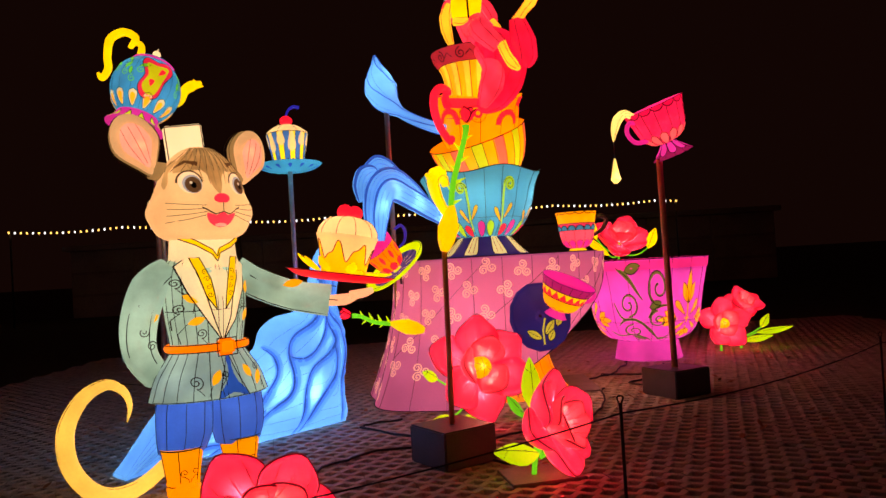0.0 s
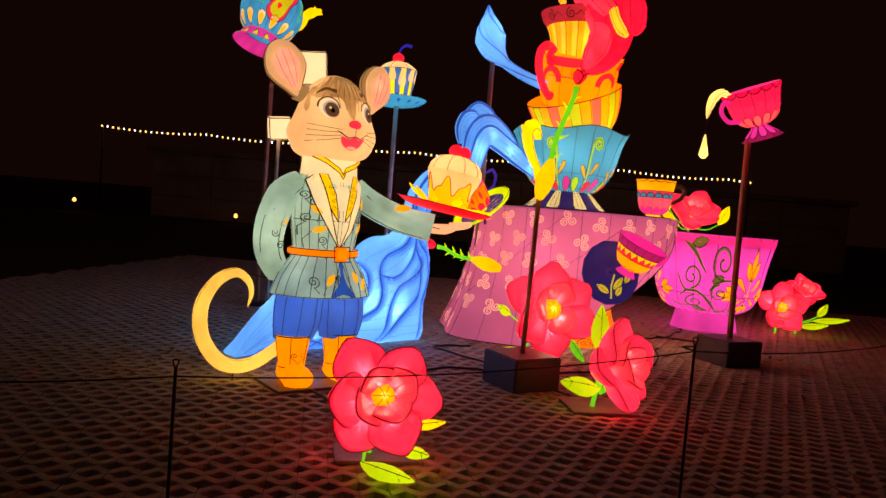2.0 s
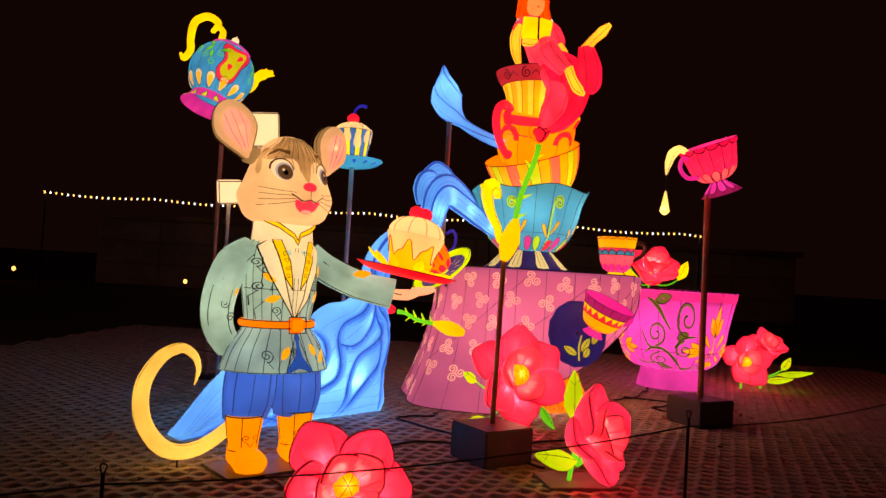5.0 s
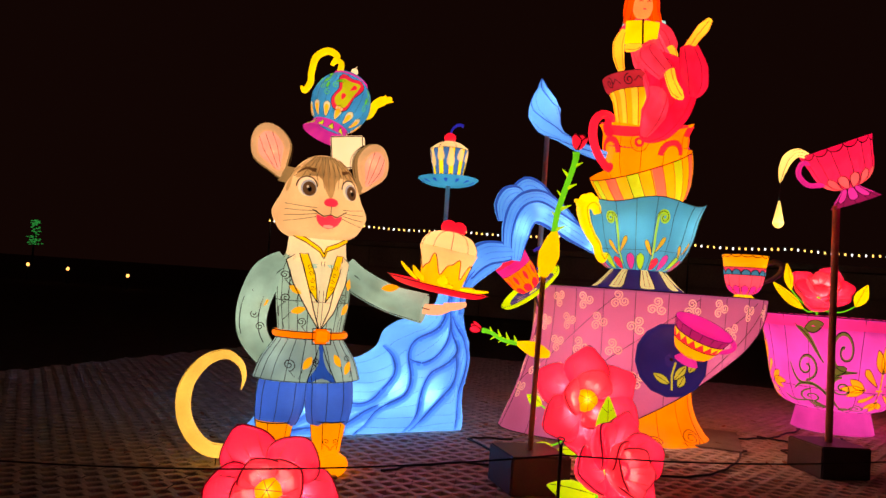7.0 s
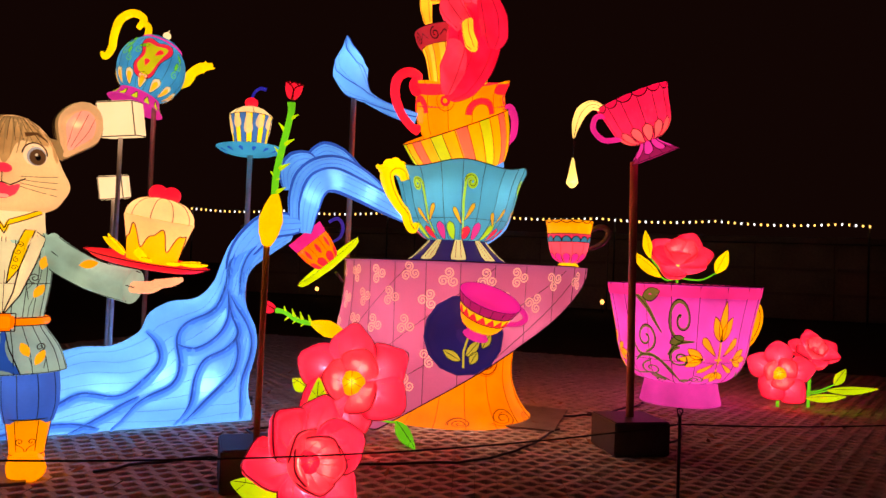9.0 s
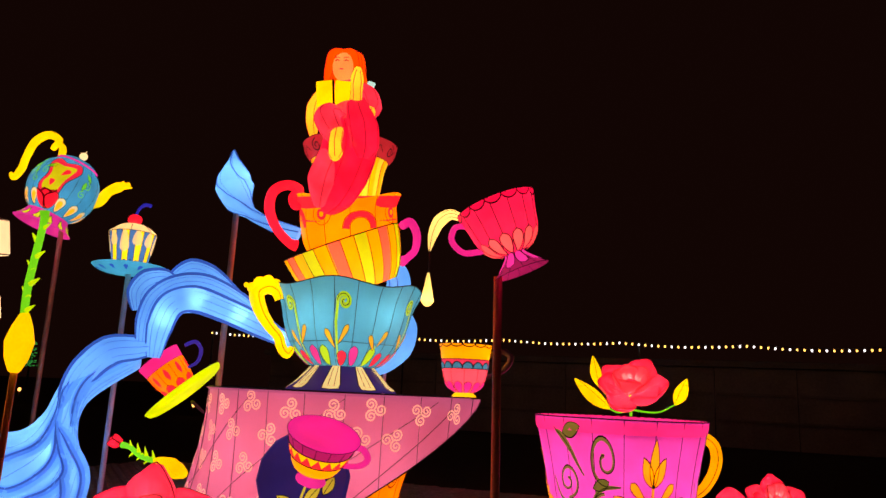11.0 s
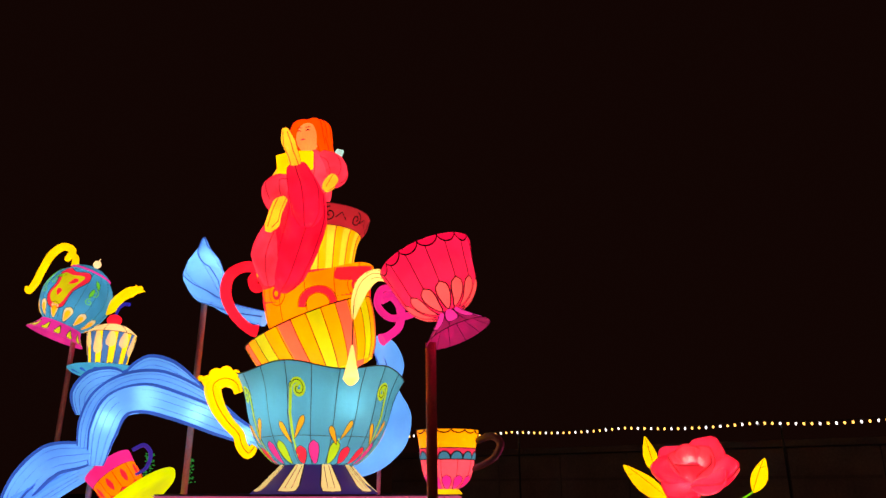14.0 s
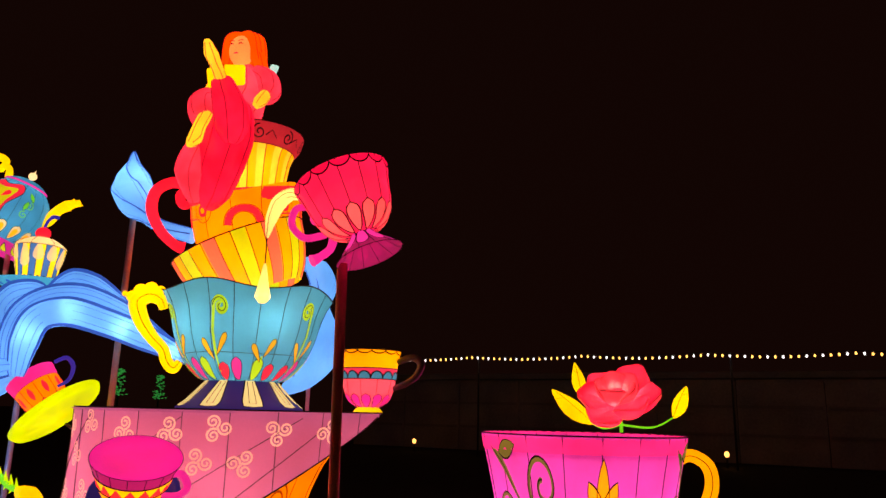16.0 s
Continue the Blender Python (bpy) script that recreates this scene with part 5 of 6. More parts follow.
def pink_cup():
    """It pours to one side from its pole; cream drops hang from its lip."""
    M = axis((2.65, 8.09, 2.67), (-0.40, -0.13, 1), 198) @ Matrix.Scale(0.83, 4)
    t = thing("pink_cup", "hot-pink teacup with scalloped bands, tilted on a rusty pole", "teacup", M)
    foot = Rev([(0.28, 0.0), (0.22, 0.05), (0.11, 0.16), (0.10, 0.20)])
    part("foot", foot.bm(48), lantern("plum_foot_silk", "a01c5c", 0.85), t, "flared plum foot")
    body = Rev([(0.10, 0.19), (0.22, 0.24), (0.31, 0.36), (0.355, 0.54), (0.40, 0.72)])
    part("cup", body.bm(72), lantern("rose_pink_silk", "f02858", 0.9), t)
    bm, bk = bmesh.new(), bmesh.new()
    for i in range(14):
        f = body.patch(i / 14, 0.05)
        o = lobe2(0, 0, 90, 0.30, 0.14)
        fill(bm, f, o, 0.005, 3)
        line(bk, f, o, 0.011, 0.008, True)
    pieces("petal_band", bm, lantern("salmon_silk", "ff6a6a", 0.9), t)
    rim = bmesh.new()
    scallops(rim, bk, body, 15, 0.995, 0.07, -1)
    pieces("rim_scallop", rim, lantern("deep_pink_silk", "e01a50", 0.9), t)
    fp = bmesh.new()
    for i in range(9):
        o = lobe2(0, 0, 270, 0.19, 0.13)
        fill(fp, foot.patch((i + 0.5) / 9, 0.97), o, 0.005, 4)
        line(bk, foot.patch((i + 0.5) / 9, 0.97), o, 0.009, 0.008, True)
    pieces("foot_petal", fp, lantern("orchid_silk", "e838a8", 0.95), t)
    body.seams(bk, 14, (1.0,), 0.0035)
    foot.seams(bk, 12, (0.02,), 0.003)
    part("seam", bk, SEAM, t)
    part("lining", Rev([(0.398, 0.72), (0.35, 0.62), (0.2, 0.5), (0.0, 0.48)], k=3).bm(56), PINK, t, "pink lining")
    handle(t, [(0.33, 0, 0.60), (0.45, 0, 0.64), (0.53, 0, 0.53), (0.47, 0, 0.38), (0.33, 0, 0.33), (0.25, 0, 0.32)], [0.025, 0.03, 0.03, 0.03, 0.03, 0.02], MAGENTA, label="slim magenta handle")
    lip = M @ Vector((0.40, 0, 0.71))
    cream = lantern("cream_drop_silk", "ffe08a", 0.95)
    d = thing("cream_drop_lantern", "cream drops of tea hanging from the pink cup's lip", "lantern")
    bm = bmesh.new()
    out = Vector((-0.95, -0.3, 0))
    P = smooth([lip - out * 0.04 + Vector((0, 0, 0.01)), lip + out * 0.06 + Vector((0, 0, 0.04)), lip + out * 0.15 + Vector((0, 0, -0.02)), lip + out * 0.2 + Vector((0, 0, -0.14)), lip + out * 0.22 + Vector((0, 0, -0.27))])
    tube(bm, P, [0.03, 0.045, 0.055, 0.04, 0.006], 16)
    spill = part("spill", bm, cream, d)
    bm = bmesh.new()
    for q in (-0.7, 0.0, 0.7):
        n = Vector((0.3, -0.95, 0)) * math.cos(q) + Vector((0, 0, 1)) * math.sin(q)
        tube(bm, [p + n * r for p, r in zip(P, ramp([0.031, 0.046, 0.056, 0.041, 0.007], len(P)))], 0.002, 4, cap=False)
    part("seam", bm, SEAM, spill)
    bm = bmesh.new()
    B = P[-1]
    tube(bm, [B, B - Vector((0.0, 0, 0.24))], 0.005, 5)
    part("wire", bm, CABLE, d)
    bm = bmesh.new()
    tube(bm, smooth([B - Vector((0, 0, 0.18)), B - Vector((0, 0, 0.31)), B - Vector((0, 0, 0.41)), B - Vector((0, 0, 0.455))]), [0.006, 0.034, 0.055, 0.015], 14)
    part("drop", bm, cream, d)
    bulb("drop_bulb", B - Vector((0, 0, 0.39)), 0.12, (1, 0.9, 0.7), None, 0.01)
    s = thing("cup_stand", "rusty steel pole on a black base box", "stand", pose(2.5, 8.05, 0))
    bm = bmesh.new()
    tube(bm, [(0, 0, 0.28), (-0.03, -0.02, 2.62)], 0.035, 12)
    part("pole", bm, RUST, s)
    bm = bmesh.new()
    block(bm, (0, 0, 0.15), (0.52, 0.52, 0.3), pose(0, 0, 0, 0, 0, 28), bevel=0.012)
    part("base_box", bm, BOXM, s)
    bulb("pink_bulb", (0, 0, 0.5), 3, (1, 0.8, 0.8), t)


pink_cup()


def table_cup():
    t = thing("small_cup", "small pink and yellow teacup at the table's edge", "teacup", pose(1.75, 9.37, 1.655) @ Matrix.Diagonal((1.1, 1.1, 1.0, 1)))
    foot = Rev([(0.115, 0.0), (0.1, 0.02), (0.08, 0.04)])
    part("foot", foot.bm(32), YELLOW, t)
    lo = Rev([(0.08, 0.04), (0.15, 0.09), (0.19, 0.18), (0.205, 0.27)])
    part("cup", lo.bm(48), lantern("rose_silk", "f2506a", 0.9), t)
    mid = Rev([(0.205, 0.27), (0.215, 0.36)], k=4)
    part("band", mid.bm(48), lantern("crimson_band_silk", "c8305a", 0.85), t)
    hi = Rev([(0.215, 0.36), (0.225, 0.44), (0.24, 0.51)])
    part("rim_band", hi.bm(48), AMBER, t)
    bm, bk, bl = bmesh.new(), bmesh.new(), bmesh.new()
    for i in range(12):
        o = lobe2(0, 0, 90, 0.15, 0.09)
        fill(bm, lo.patch(i / 12, 0.02), o, 0.004)
        line(bk, lo.patch(i / 12, 0.02), o, 0.005, 0.006, True)
    scallops(bl, bk, mid, 14, 0.05, 0.06)
    scallops(bmesh.new(), bk, hi, 14, 0.98, 0.035, -1)
    pieces("petal_band", bm, MAGENTA, t)
    pieces("scallop", bl, TEAL, t)
    lo.seams(bk, 10, (), 0.002)
    for r in (lo, mid, hi):
        tube(bk, [r.p(i / 48, 1, 0.002) for i in range(49)], 0.004, 5, cap=False)
    part("seam", bk, SEAM, t)
    part("lining", Rev([(0.238, 0.51), (0.2, 0.42), (0.0, 0.4)], k=3).bm(40), AMBER, t)
    bm = bmesh.new()
    tube(bm, smooth([(0.22, 0, 0.42), (0.34, 0, 0.46), (0.41, 0, 0.40), (0.36, 0, 0.29), (0.25, 0, 0.22), (0.19, 0, 0.2)]), [0.025, 0.03, 0.03, 0.028, 0.025, 0.02], 12)
    bm.transform(pose(0, 0, 0, 0, 0, 20))
    part("handle", bm, matter("unlit_grey_handle", "747a82", 0.35), t, "unlit dark grey handle")
    bulb("cup_bulb", (0, 0, 0.3), 0.8, (1, 0.85, 0.7), t)


table_cup()


def tipped_cup():
    ax = Vector((-0.25, -0.15, 0.33))
    t = thing("tilted_saucer", "yellow-green saucer with violet stripes, standing aslant", "saucer", axis((-0.53, 8.07, 1.57), ax))
    rv = Rev([(0.0, -0.01), (0.2, 0.0), (0.33, 0.03), (0.385, 0.06), (0.39, 0.045), (0.33, 0.0), (0.0, -0.035)], k=3)
    part("plate", rv.bm(64, lambda u, v: (2 if int(u * 24) % 2 else 1) if v < 0.3 else 0), [lantern("lime_saucer_silk", "c8dc20", 0.9), lantern("violet_saucer_silk", "5a3a8a", 0.75), lantern("navy_stripe_silk", "2a2468", 0.75)], t)
    bm = bmesh.new()
    for i in range(12):
        f = rv.patch(i / 12, 0.17)
        fill(bm, f, [(-0.02, -0.1), (0.02, -0.1), (0.035, 0.06), (-0.035, 0.06)], 0.004)
    pieces("stripe", bm, CREAM, t)
    bk = bmesh.new()
    tube(bk, [rv.p(i / 64, 0.5, 0.003) for i in range(65)], 0.005, 5, cap=False)
    part("rim_wire", bk, SEAM, t)
    bm = bmesh.new()
    tube(bm, [(-0.5, 8.12, 1.5), (-0.5, 8.3, 1.4)], 0.015, 6)
    bm.transform(t.matrix_basis.inverted())
    part("bracket", bm, BOXM, t)
    c = thing("tipped_cup", "orange teacup with red flames, tipped in its saucer", "teacup", axis((-0.545, 8.05, 1.585), ax))
    lo = Rev([(0.06, 0.0), (0.13, 0.04), (0.17, 0.16), (0.185, 0.29)])
    part("cup", lo.bm(48), ORANGE, c)
    hi = Rev([(0.185, 0.29), (0.20, 0.40)], k=4)
    part("rim_band", hi.bm(48), MAGENTA, c)
    bm, bk = bmesh.new(), bmesh.new()
    for i in range(9):
        o = lobe2(0, 0, 90, 0.16, 0.1)
        fill(bm, lo.patch(i / 9, 0.1), o, 0.004)
        line(bk, lo.patch(i / 9, 0.1), o, 0.005, 0.006, True)
        o = leaf2(0, 0, 90, 0.1, 0.04)
        fill(bm, lo.patch((i + 0.5) / 9, 0.62), o, 0.004)
    pieces("flame", bm, RED, c)
    lo.seams(bk, 9, (1,), 0.002)
    part("seam", bk, SEAM, c)
    part("lining", Rev([(0.198, 0.4), (0.15, 0.32), (0.0, 0.3)], k=3).bm(40), RED, c)
    Mh = c.matrix_basis.inverted() @ axis((-0.50, 7.98, 1.95), (0, 0, 1), 45)
    handle(c, [(-0.03, 0, 0.06), (0.06, 0, 0.1), (0.12, 0, 0.03), (0.1, 0, -0.08), (0.02, 0, -0.14)], [0.015, 0.018, 0.018, 0.016, 0.012], lantern("violet_handle_silk", "3c2aa0", 0.8), Mh)


tipped_cup()


def navy_dish():
    up = Vector((0.36, -0.92, 0.14))
    t = thing("navy_dish", "dark navy round dish with painted yellow leaves", "dish", axis((1.0, 7.72, 0.97), up))
    rv = Rev([(0.0, 0.0), (0.25, 0.0), (0.345, 0.03), (0.36, 0.02), (0.345, -0.01), (0.0, -0.03)], k=3)
    part("plate", rv.bm(14), NAVY, t)
    Mi = t.matrix_basis.inverted().to_3x3()
    X = (Mi @ Vector((0.93, 0.36, 0))).normalized()
    Y = (Mi @ Vector((-0.05, 0.14, 1))).normalized()

    def f(a, b, off):
        return X * a + Y * b + Vector((0, 0, 0.012 + off))
    bm, bk = bmesh.new(), bmesh.new()
    for x, y, a, l in ((-0.02, -0.24, 150, 0.2), (0.02, -0.2, 50, 0.2), (0.06, -0.27, 60, 0.14), (0.17, -0.12, 60, 0.16)):
        o = leaf2(x, y, a, l, 0.085)
        fill(bm, f, o, 0.004)
        line(bk, f, o, 0.006, 0.007, True)
        line(bk, f, [(x, y), (x + l * 0.9 * math.cos(radians(a)), y + l * 0.9 * math.sin(radians(a)))], 0.005, 0.007)
    line(bm, f, [(0.0, -0.3), (0.0, -0.15), (0.04, -0.02)], 0.02, 0.004)
    pieces("painted_leaf", bm, lantern("dull_yellow_dye", "c8b43c", 0.85), t)
    part("seam", bk, SEAM, t)
    bm = bmesh.new()
    tube(bm, [(1.0, 7.75, 0.97), (0.9, 8.1, 0.97)], 0.02, 6)
    bm.transform(t.matrix_basis.inverted())
    part("bracket", bm, BOXM, t)
    ax = Vector((0.15, -0.1, 0.36))
    c = thing("zigzag_cup", "yellow teacup with red zigzag band and magenta rim", "teacup", axis((1.14, 7.60, 0.98), ax))
    foot = Rev([(0.12, 0.0), (0.09, 0.04), (0.07, 0.07)])
    part("foot", foot.bm(32), MAGENTA, c)
    lo = Rev([(0.07, 0.07), (0.17, 0.12), (0.22, 0.22)])
    part("cup", lo.bm(48), AMBER, c)
    z = Rev([(0.22, 0.22), (0.25, 0.31)], k=4)
    part("band", z.bm(48), YELLOW, c)
    hi = Rev([(0.25, 0.31), (0.285, 0.40)], k=4)
    part("rim_band", hi.bm(48), lantern("plum_silk", "a81e6a", 0.85), c)
    bm, bk = bmesh.new(), bmesh.new()
    for i in range(18):
        o = [(-0.045, 0.0), (0.045, 0.0), (0.0, 0.085)]
        fill(bm, z.patch(i / 18, 0.04), o, 0.004, 2)
        line(bk, z.patch(i / 18, 0.04), o, 0.004, 0.006, True)
    pieces("zigzag", bm, RED, c)
    bm = bmesh.new()
    for i in range(12):
        o = lobe2(0, 0, 90, 0.11, 0.09)
        fill(bm, lo.patch(i / 12, 0.02), o, 0.004)
        line(bk, lo.patch(i / 12, 0.02), o, 0.004, 0.006, True)
    pieces("petal_band", bm, ORANGE, c)
    for r in (z, hi):
        tube(bk, [r.p(i / 48, 0, 0.003) for i in range(49)], 0.004, 5, cap=False)
    hi.seams(bk, 16, (1,), 0.0025)
    part("seam", bk, SEAM, c)
    part("lining", Rev([(0.284, 0.4), (0.0, 0.385)], k=6).bm(48), lantern("magenta_lining_silk", "d81c98", 0.9), c)
    Mh = c.matrix_basis.inverted() @ axis((1.46, 7.66, 1.16), (0.1, 0, 1), 10)
    handle(c, [(-0.05, 0, 0.06), (0.06, 0, 0.08), (0.12, 0, 0.01), (0.06, 0, -0.05), (-0.06, 0, -0.07)], [0.02, 0.025, 0.025, 0.022, 0.018], MAGENTA, Mh)


navy_dish()


def pole_stand(name, label, x, y, z, r=0.028, mat=POLE, base=0.22):
    s = thing(name, label, "stand", pose(x, y, 0))
    bm = bmesh.new()
    tube(bm, [(0, 0, -0.04), (0, 0, z)], r, 10)
    part("pole", bm, mat, s)
    bm = bmesh.new()
    block(bm, (0, 0, 0.03), (base, base, 0.06), bevel=0.006)
    part("foot", bm, BOXM, s)
    return s


def cupcake():
    pole_stand("cake_stand", "grey steel pole holding up the cupcake plate", -1.73, 8.38, 2.79)
    t = thing("cake_plate", "round blue cake plate on a pole", "plate", axis((-1.73, 8.38, 2.765), (-0.02, 0.02, 1)))
    rv = Rev([(0.0, 0.0), (0.18, 0.01), (0.3, 0.04), (0.365, 0.08), (0.36, 0.09), (0.25, 0.07), (0.0, 0.06)], k=3)
    part("plate", rv.bm(56), lantern("cyan_plate_silk", "2a9ac0", 0.85), t)
    bm = bmesh.new()
    for i in range(14):
        fill(bm, rv.patch(i / 14, 0.25), lobe2(0, 0, 90, 0.12, 0.06), 0.004)
    pieces("painted_lobe", bm, ROYAL, t)
    c = thing("cupcake_lantern", "cupcake in blue and yellow pleated case with cherry", "lantern", axis((-1.735, 8.38, 2.83), (-0.03, 0.03, 1)) @ Matrix.Scale(1.04, 4))
    case = Rev([(0.165, 0.0), (0.19, 0.16), (0.225, 0.36)])
    part("case", case.bm(80, lambda u, v: int(u * 20) % 2), [YELLOW, lantern("blue_stripe_silk", "2c66b0", 0.85)], c)
    bm, bk = bmesh.new(), bmesh.new()
    for i in range(20):
        fill(bm, case.patch((i + 0.5) / 20, 0.02), [(-0.012, 0), (0.012, 0), (0.012, 0.08), (-0.012, 0.08)], 0.006, 2)
    pieces("slot", bm, SEAM, c)
    bm = bmesh.new()
    for i in range(11):
        fill(bm, case.patch(i / 11, 1.0), lobe2(0, 0.02, 270, 0.16 + 0.06 * (i % 2), 0.12), 0.006)
    pieces("icing", bm, CREAM, c)
    dome = Rev([(0.228, 0.36), (0.225, 0.38), (0.15, 0.44), (0.07, 0.47), (0, 0.475)])
    part("dome", dome.bm(14), CREAM, c)
    dome.seams(bk, 7, (0.05,), 0.003)
    case.seams(bk, 20, (), 0.002)
    part("seam", bk, SEAM, c)
    bm = bmesh.new()
    ball(bm, (0, 0, 0.52), (0.07, 0.07, 0.06))
    ch = part("cherry", bm, RED, c)
    bm = bmesh.new()
    tube(bm, smooth([(0, 0, 0.56), (0.03, 0.01, 0.64), (0.09, 0.02, 0.68), (0.15, 0.04, 0.67)]), [0.014, 0.014, 0.018, 0.02], 10)
    part("stalk", bm, lantern("indigo_stalk_silk", "2a2ab0", 0.8), ch)
    bulb("cupcake_bulb", (0, 0, 0.25), 0.8, (1, 0.9, 0.7), c)


cupcake()


def teapot():
    ax = Vector((0.22, 0.28, 1))
    pole_stand("teapot_stand", "rusty brown steel pole carrying the teapot", -3.56, 9.03, 3.62, 0.03, RUST)
    t = thing("teapot_lantern", "blue painted teapot with yellow handle and spout", "teapot", axis((-3.73, 8.88, 3.50), ax))
    foot = Rev([(0.35, 0.0), (0.29, 0.06), (0.245, 0.16)])
    part("foot", foot.bm(48), MAGENTA, t)
    body = Rev([(0.235, 0.16), (0.33, 0.26), (0.40, 0.42), (0.41, 0.58), (0.35, 0.76), (0.24, 0.88)])
    part("body", body.bm(80), lantern("teapot_blue_silk", "1e86b4", 0.85, vary=0.4), t)
    lid = Rev([(0.25, 0.885), (0.2, 0.93), (0.1, 0.97), (0.0, 0.98)])
    lo = part("lid", lid.bm(48), lantern("lid_blue_silk", "1878a0", 0.8), t)
    bm = bmesh.new()
    tube(bm, [(0.245 * math.cos(i / 40 * 2 * math.pi), 0.245 * math.sin(i / 40 * 2 * math.pi), 0.885) for i in range(41)], 0.014, 8, cap=False)
    part("rim", bm, MAGENTA, lo)
    bm = bmesh.new()
    ball(bm, (0, 0, 1.04), (0.05, 0.05, 0.05))
    tube(bm, [(0, 0, 0.97), (0, 0, 1.02)], 0.022, 10)
    tube(bm, [(0, 0, 1.08), (0, 0, 1.13)], [0.01, 0.002], 6)
    part("knob", bm, SUGAR, lo)
    bm, bm2, bm3, bk = bmesh.new(), bmesh.new(), bmesh.new(), bmesh.new()
    for i in range(13):
        f = body.patch(i / 13, 0.06)
        o = lobe2(0, 0, 90, 0.22, 0.14)
        fill(bm, f, o, 0.004)
        line(bk, f, o, 0.006, 0.01, True)
        fill(bm2, f, lobe2(0, 0.02, 90, 0.16, 0.08), 0.008)
        f = foot.patch(i / 13, 0.2)
        fill(bm3, f, lobe2(0, 0.11, 270, 0.13, 0.1), 0.005)
        line(bk, f, lobe2(0, 0.11, 270, 0.13, 0.1), 0.008, 0.008, True)
    pieces("petal_band", bm, CREAM, t)
    pieces("petal_heart", bm2, AMBER, t)
    pieces("foot_lobe", bm3, LIME, t)
    lf, rd, lm = bmesh.new(), bmesh.new(), bmesh.new()
    for k in range(2):
        g2 = body.patch(0.85 + 0.5 * k, 0.58)

        def f(a, b, off, g2=g2):
            return g2(a * 1.35, b * 1.2, off)
        o = [(-0.13, 0.12), (-0.09, 0.21), (0.0, 0.17), (0.09, 0.22), (0.15, 0.12), (0.09, -0.03), (0.06, -0.2), (-0.05, -0.24), (-0.12, -0.14), (-0.09, 0.0)]
        fill(rd, f, [tuple(p)[:2] for p in smooth([(a, b, 0) for a, b in o], 4, True)], 0.005, 4)
        line(bk, f, [tuple(p)[:2] for p in smooth([(a, b, 0) for a, b in o], 4, True)], 0.006, 0.008, True)
        o = [(-0.09, 0.12), (0.0, 0.12), (0.1, 0.14), (0.07, -0.02), (0.035, -0.18), (-0.045, -0.19), (-0.09, -0.12), (-0.06, 0.0)]
        fill(lm, f, [tuple(p)[:2] for p in smooth([(a, b, 0) for a, b in o], 4, True)], 0.009, 3)
        fill(rd, f, lobe2(0.02, 0.02, 60, 0.09, 0.06), 0.012)
        fill(rd, f, lobe2(-0.02, -0.12, 90, 0.08, 0.06), 0.012)
    for u, v, a, s in ((0.70, 0.62, 60, 1), (0.72, 0.75, 130, -1), (0.77, 0.68, 20, 1), (0.66, 0.7, 160, -1), (0.74, 0.52, 100, 1), (0.97, 0.55, 80, 1), (0.0, 0.7, 120, -1), (0.2, 0.6, 60, 1), (0.5, 0.6, 100, -1), (0.56, 0.7, 40, 1)):
        f = body.patch(u, v)
        o = leaf2(0, 0, a, 0.12, 0.05)
        fill(lf, f, o, 0.005)
        line(bk, f, o, 0.004, 0.008, True)
        line(lf, f, curl2(0.03 * s, -0.05, 0.05, 1.3, 90, s), 0.011, 0.005)
    pieces("ornament", rd, RED, t)
    pieces("ornament_fill", lm, LIME, t)
    pieces("painted_leaf", lf, GREEN, t)
    body.seams(bk, 16, (), 0.002)
    part("seam", bk, SEAM, t)
    I = t.matrix_basis.inverted()
    handle(t, [I @ Vector(p) for p in ((-3.62, 8.92, 4.42), (-3.60, 8.9, 4.52), (-3.66, 8.86, 4.56), (-3.72, 8.86, 4.50), (-3.66, 8.88, 4.62), (-3.78, 8.82, 4.68), (-3.92, 8.76, 4.58), (-3.93, 8.68, 4.35), (-3.90, 8.62, 4.18), (-3.96, 8.58, 4.06), (-4.0, 8.56, 4.12))], [0.045, 0.04, 0.035, 0.03, 0.045, 0.05, 0.05, 0.045, 0.045, 0.04, 0.015], YELLOW)
    handle(t, [I @ Vector(p) for p in ((-3.45, 9.2, 3.84), (-3.33, 9.32, 3.92), (-3.27, 9.4, 4.06), (-3.2, 9.48, 4.14), (-3.1, 9.58, 4.2))], [0.07, 0.075, 0.06, 0.07, 0.02], YELLOW, name="spout", label="yellow curved spout")
    bm = bmesh.new()
    for d in ((0.06, 0.02, 0.06), (0.08, 0.06, 0.0), (-0.02, 0.0, 0.08)):
        tube(bm, [I @ Vector((-3.19, 9.5, 4.15)), I @ (Vector((-3.16, 9.54, 4.16)) + Vector(d))], [0.05, 0.008], 8)
    pieces("spout_frill", bm, YELLOW, t)
    bulb("teapot_bulb", (0.05, -0.1, 0.5), 2.0, (1, 0.95, 0.85), t)


teapot()


def sugar(x, y, z, s, rz, label):
    t = thing("sugar_cube_lantern", label, "lantern", pose(x, y, z, 8, -6, rz), "sugar cubes")
    bm = bmesh.new()
    block(bm, (0, 0, 0), (s, s, s), bevel=0.015)
    part("cube", bm, SUGAR, t)
    bm = bmesh.new()
    h = s / 2 + 0.001
    for a in (-1, 1):
        for b in (-1, 1):
            q = h - 0.012
            tube(bm, [(-q, a * q * 1.01, b * q * 1.01), (q, a * q * 1.01, b * q * 1.01)], 0.006, 5)
            tube(bm, [(a * q * 1.01, -q, b * q * 1.01), (a * q * 1.01, q, b * q * 1.01)], 0.006, 5)
            tube(bm, [(a * q * 1.01, b * q * 1.01, -q), (a * q * 1.01, b * q * 1.01, q)], 0.006, 5)
    part("frame", bm, INK, t)


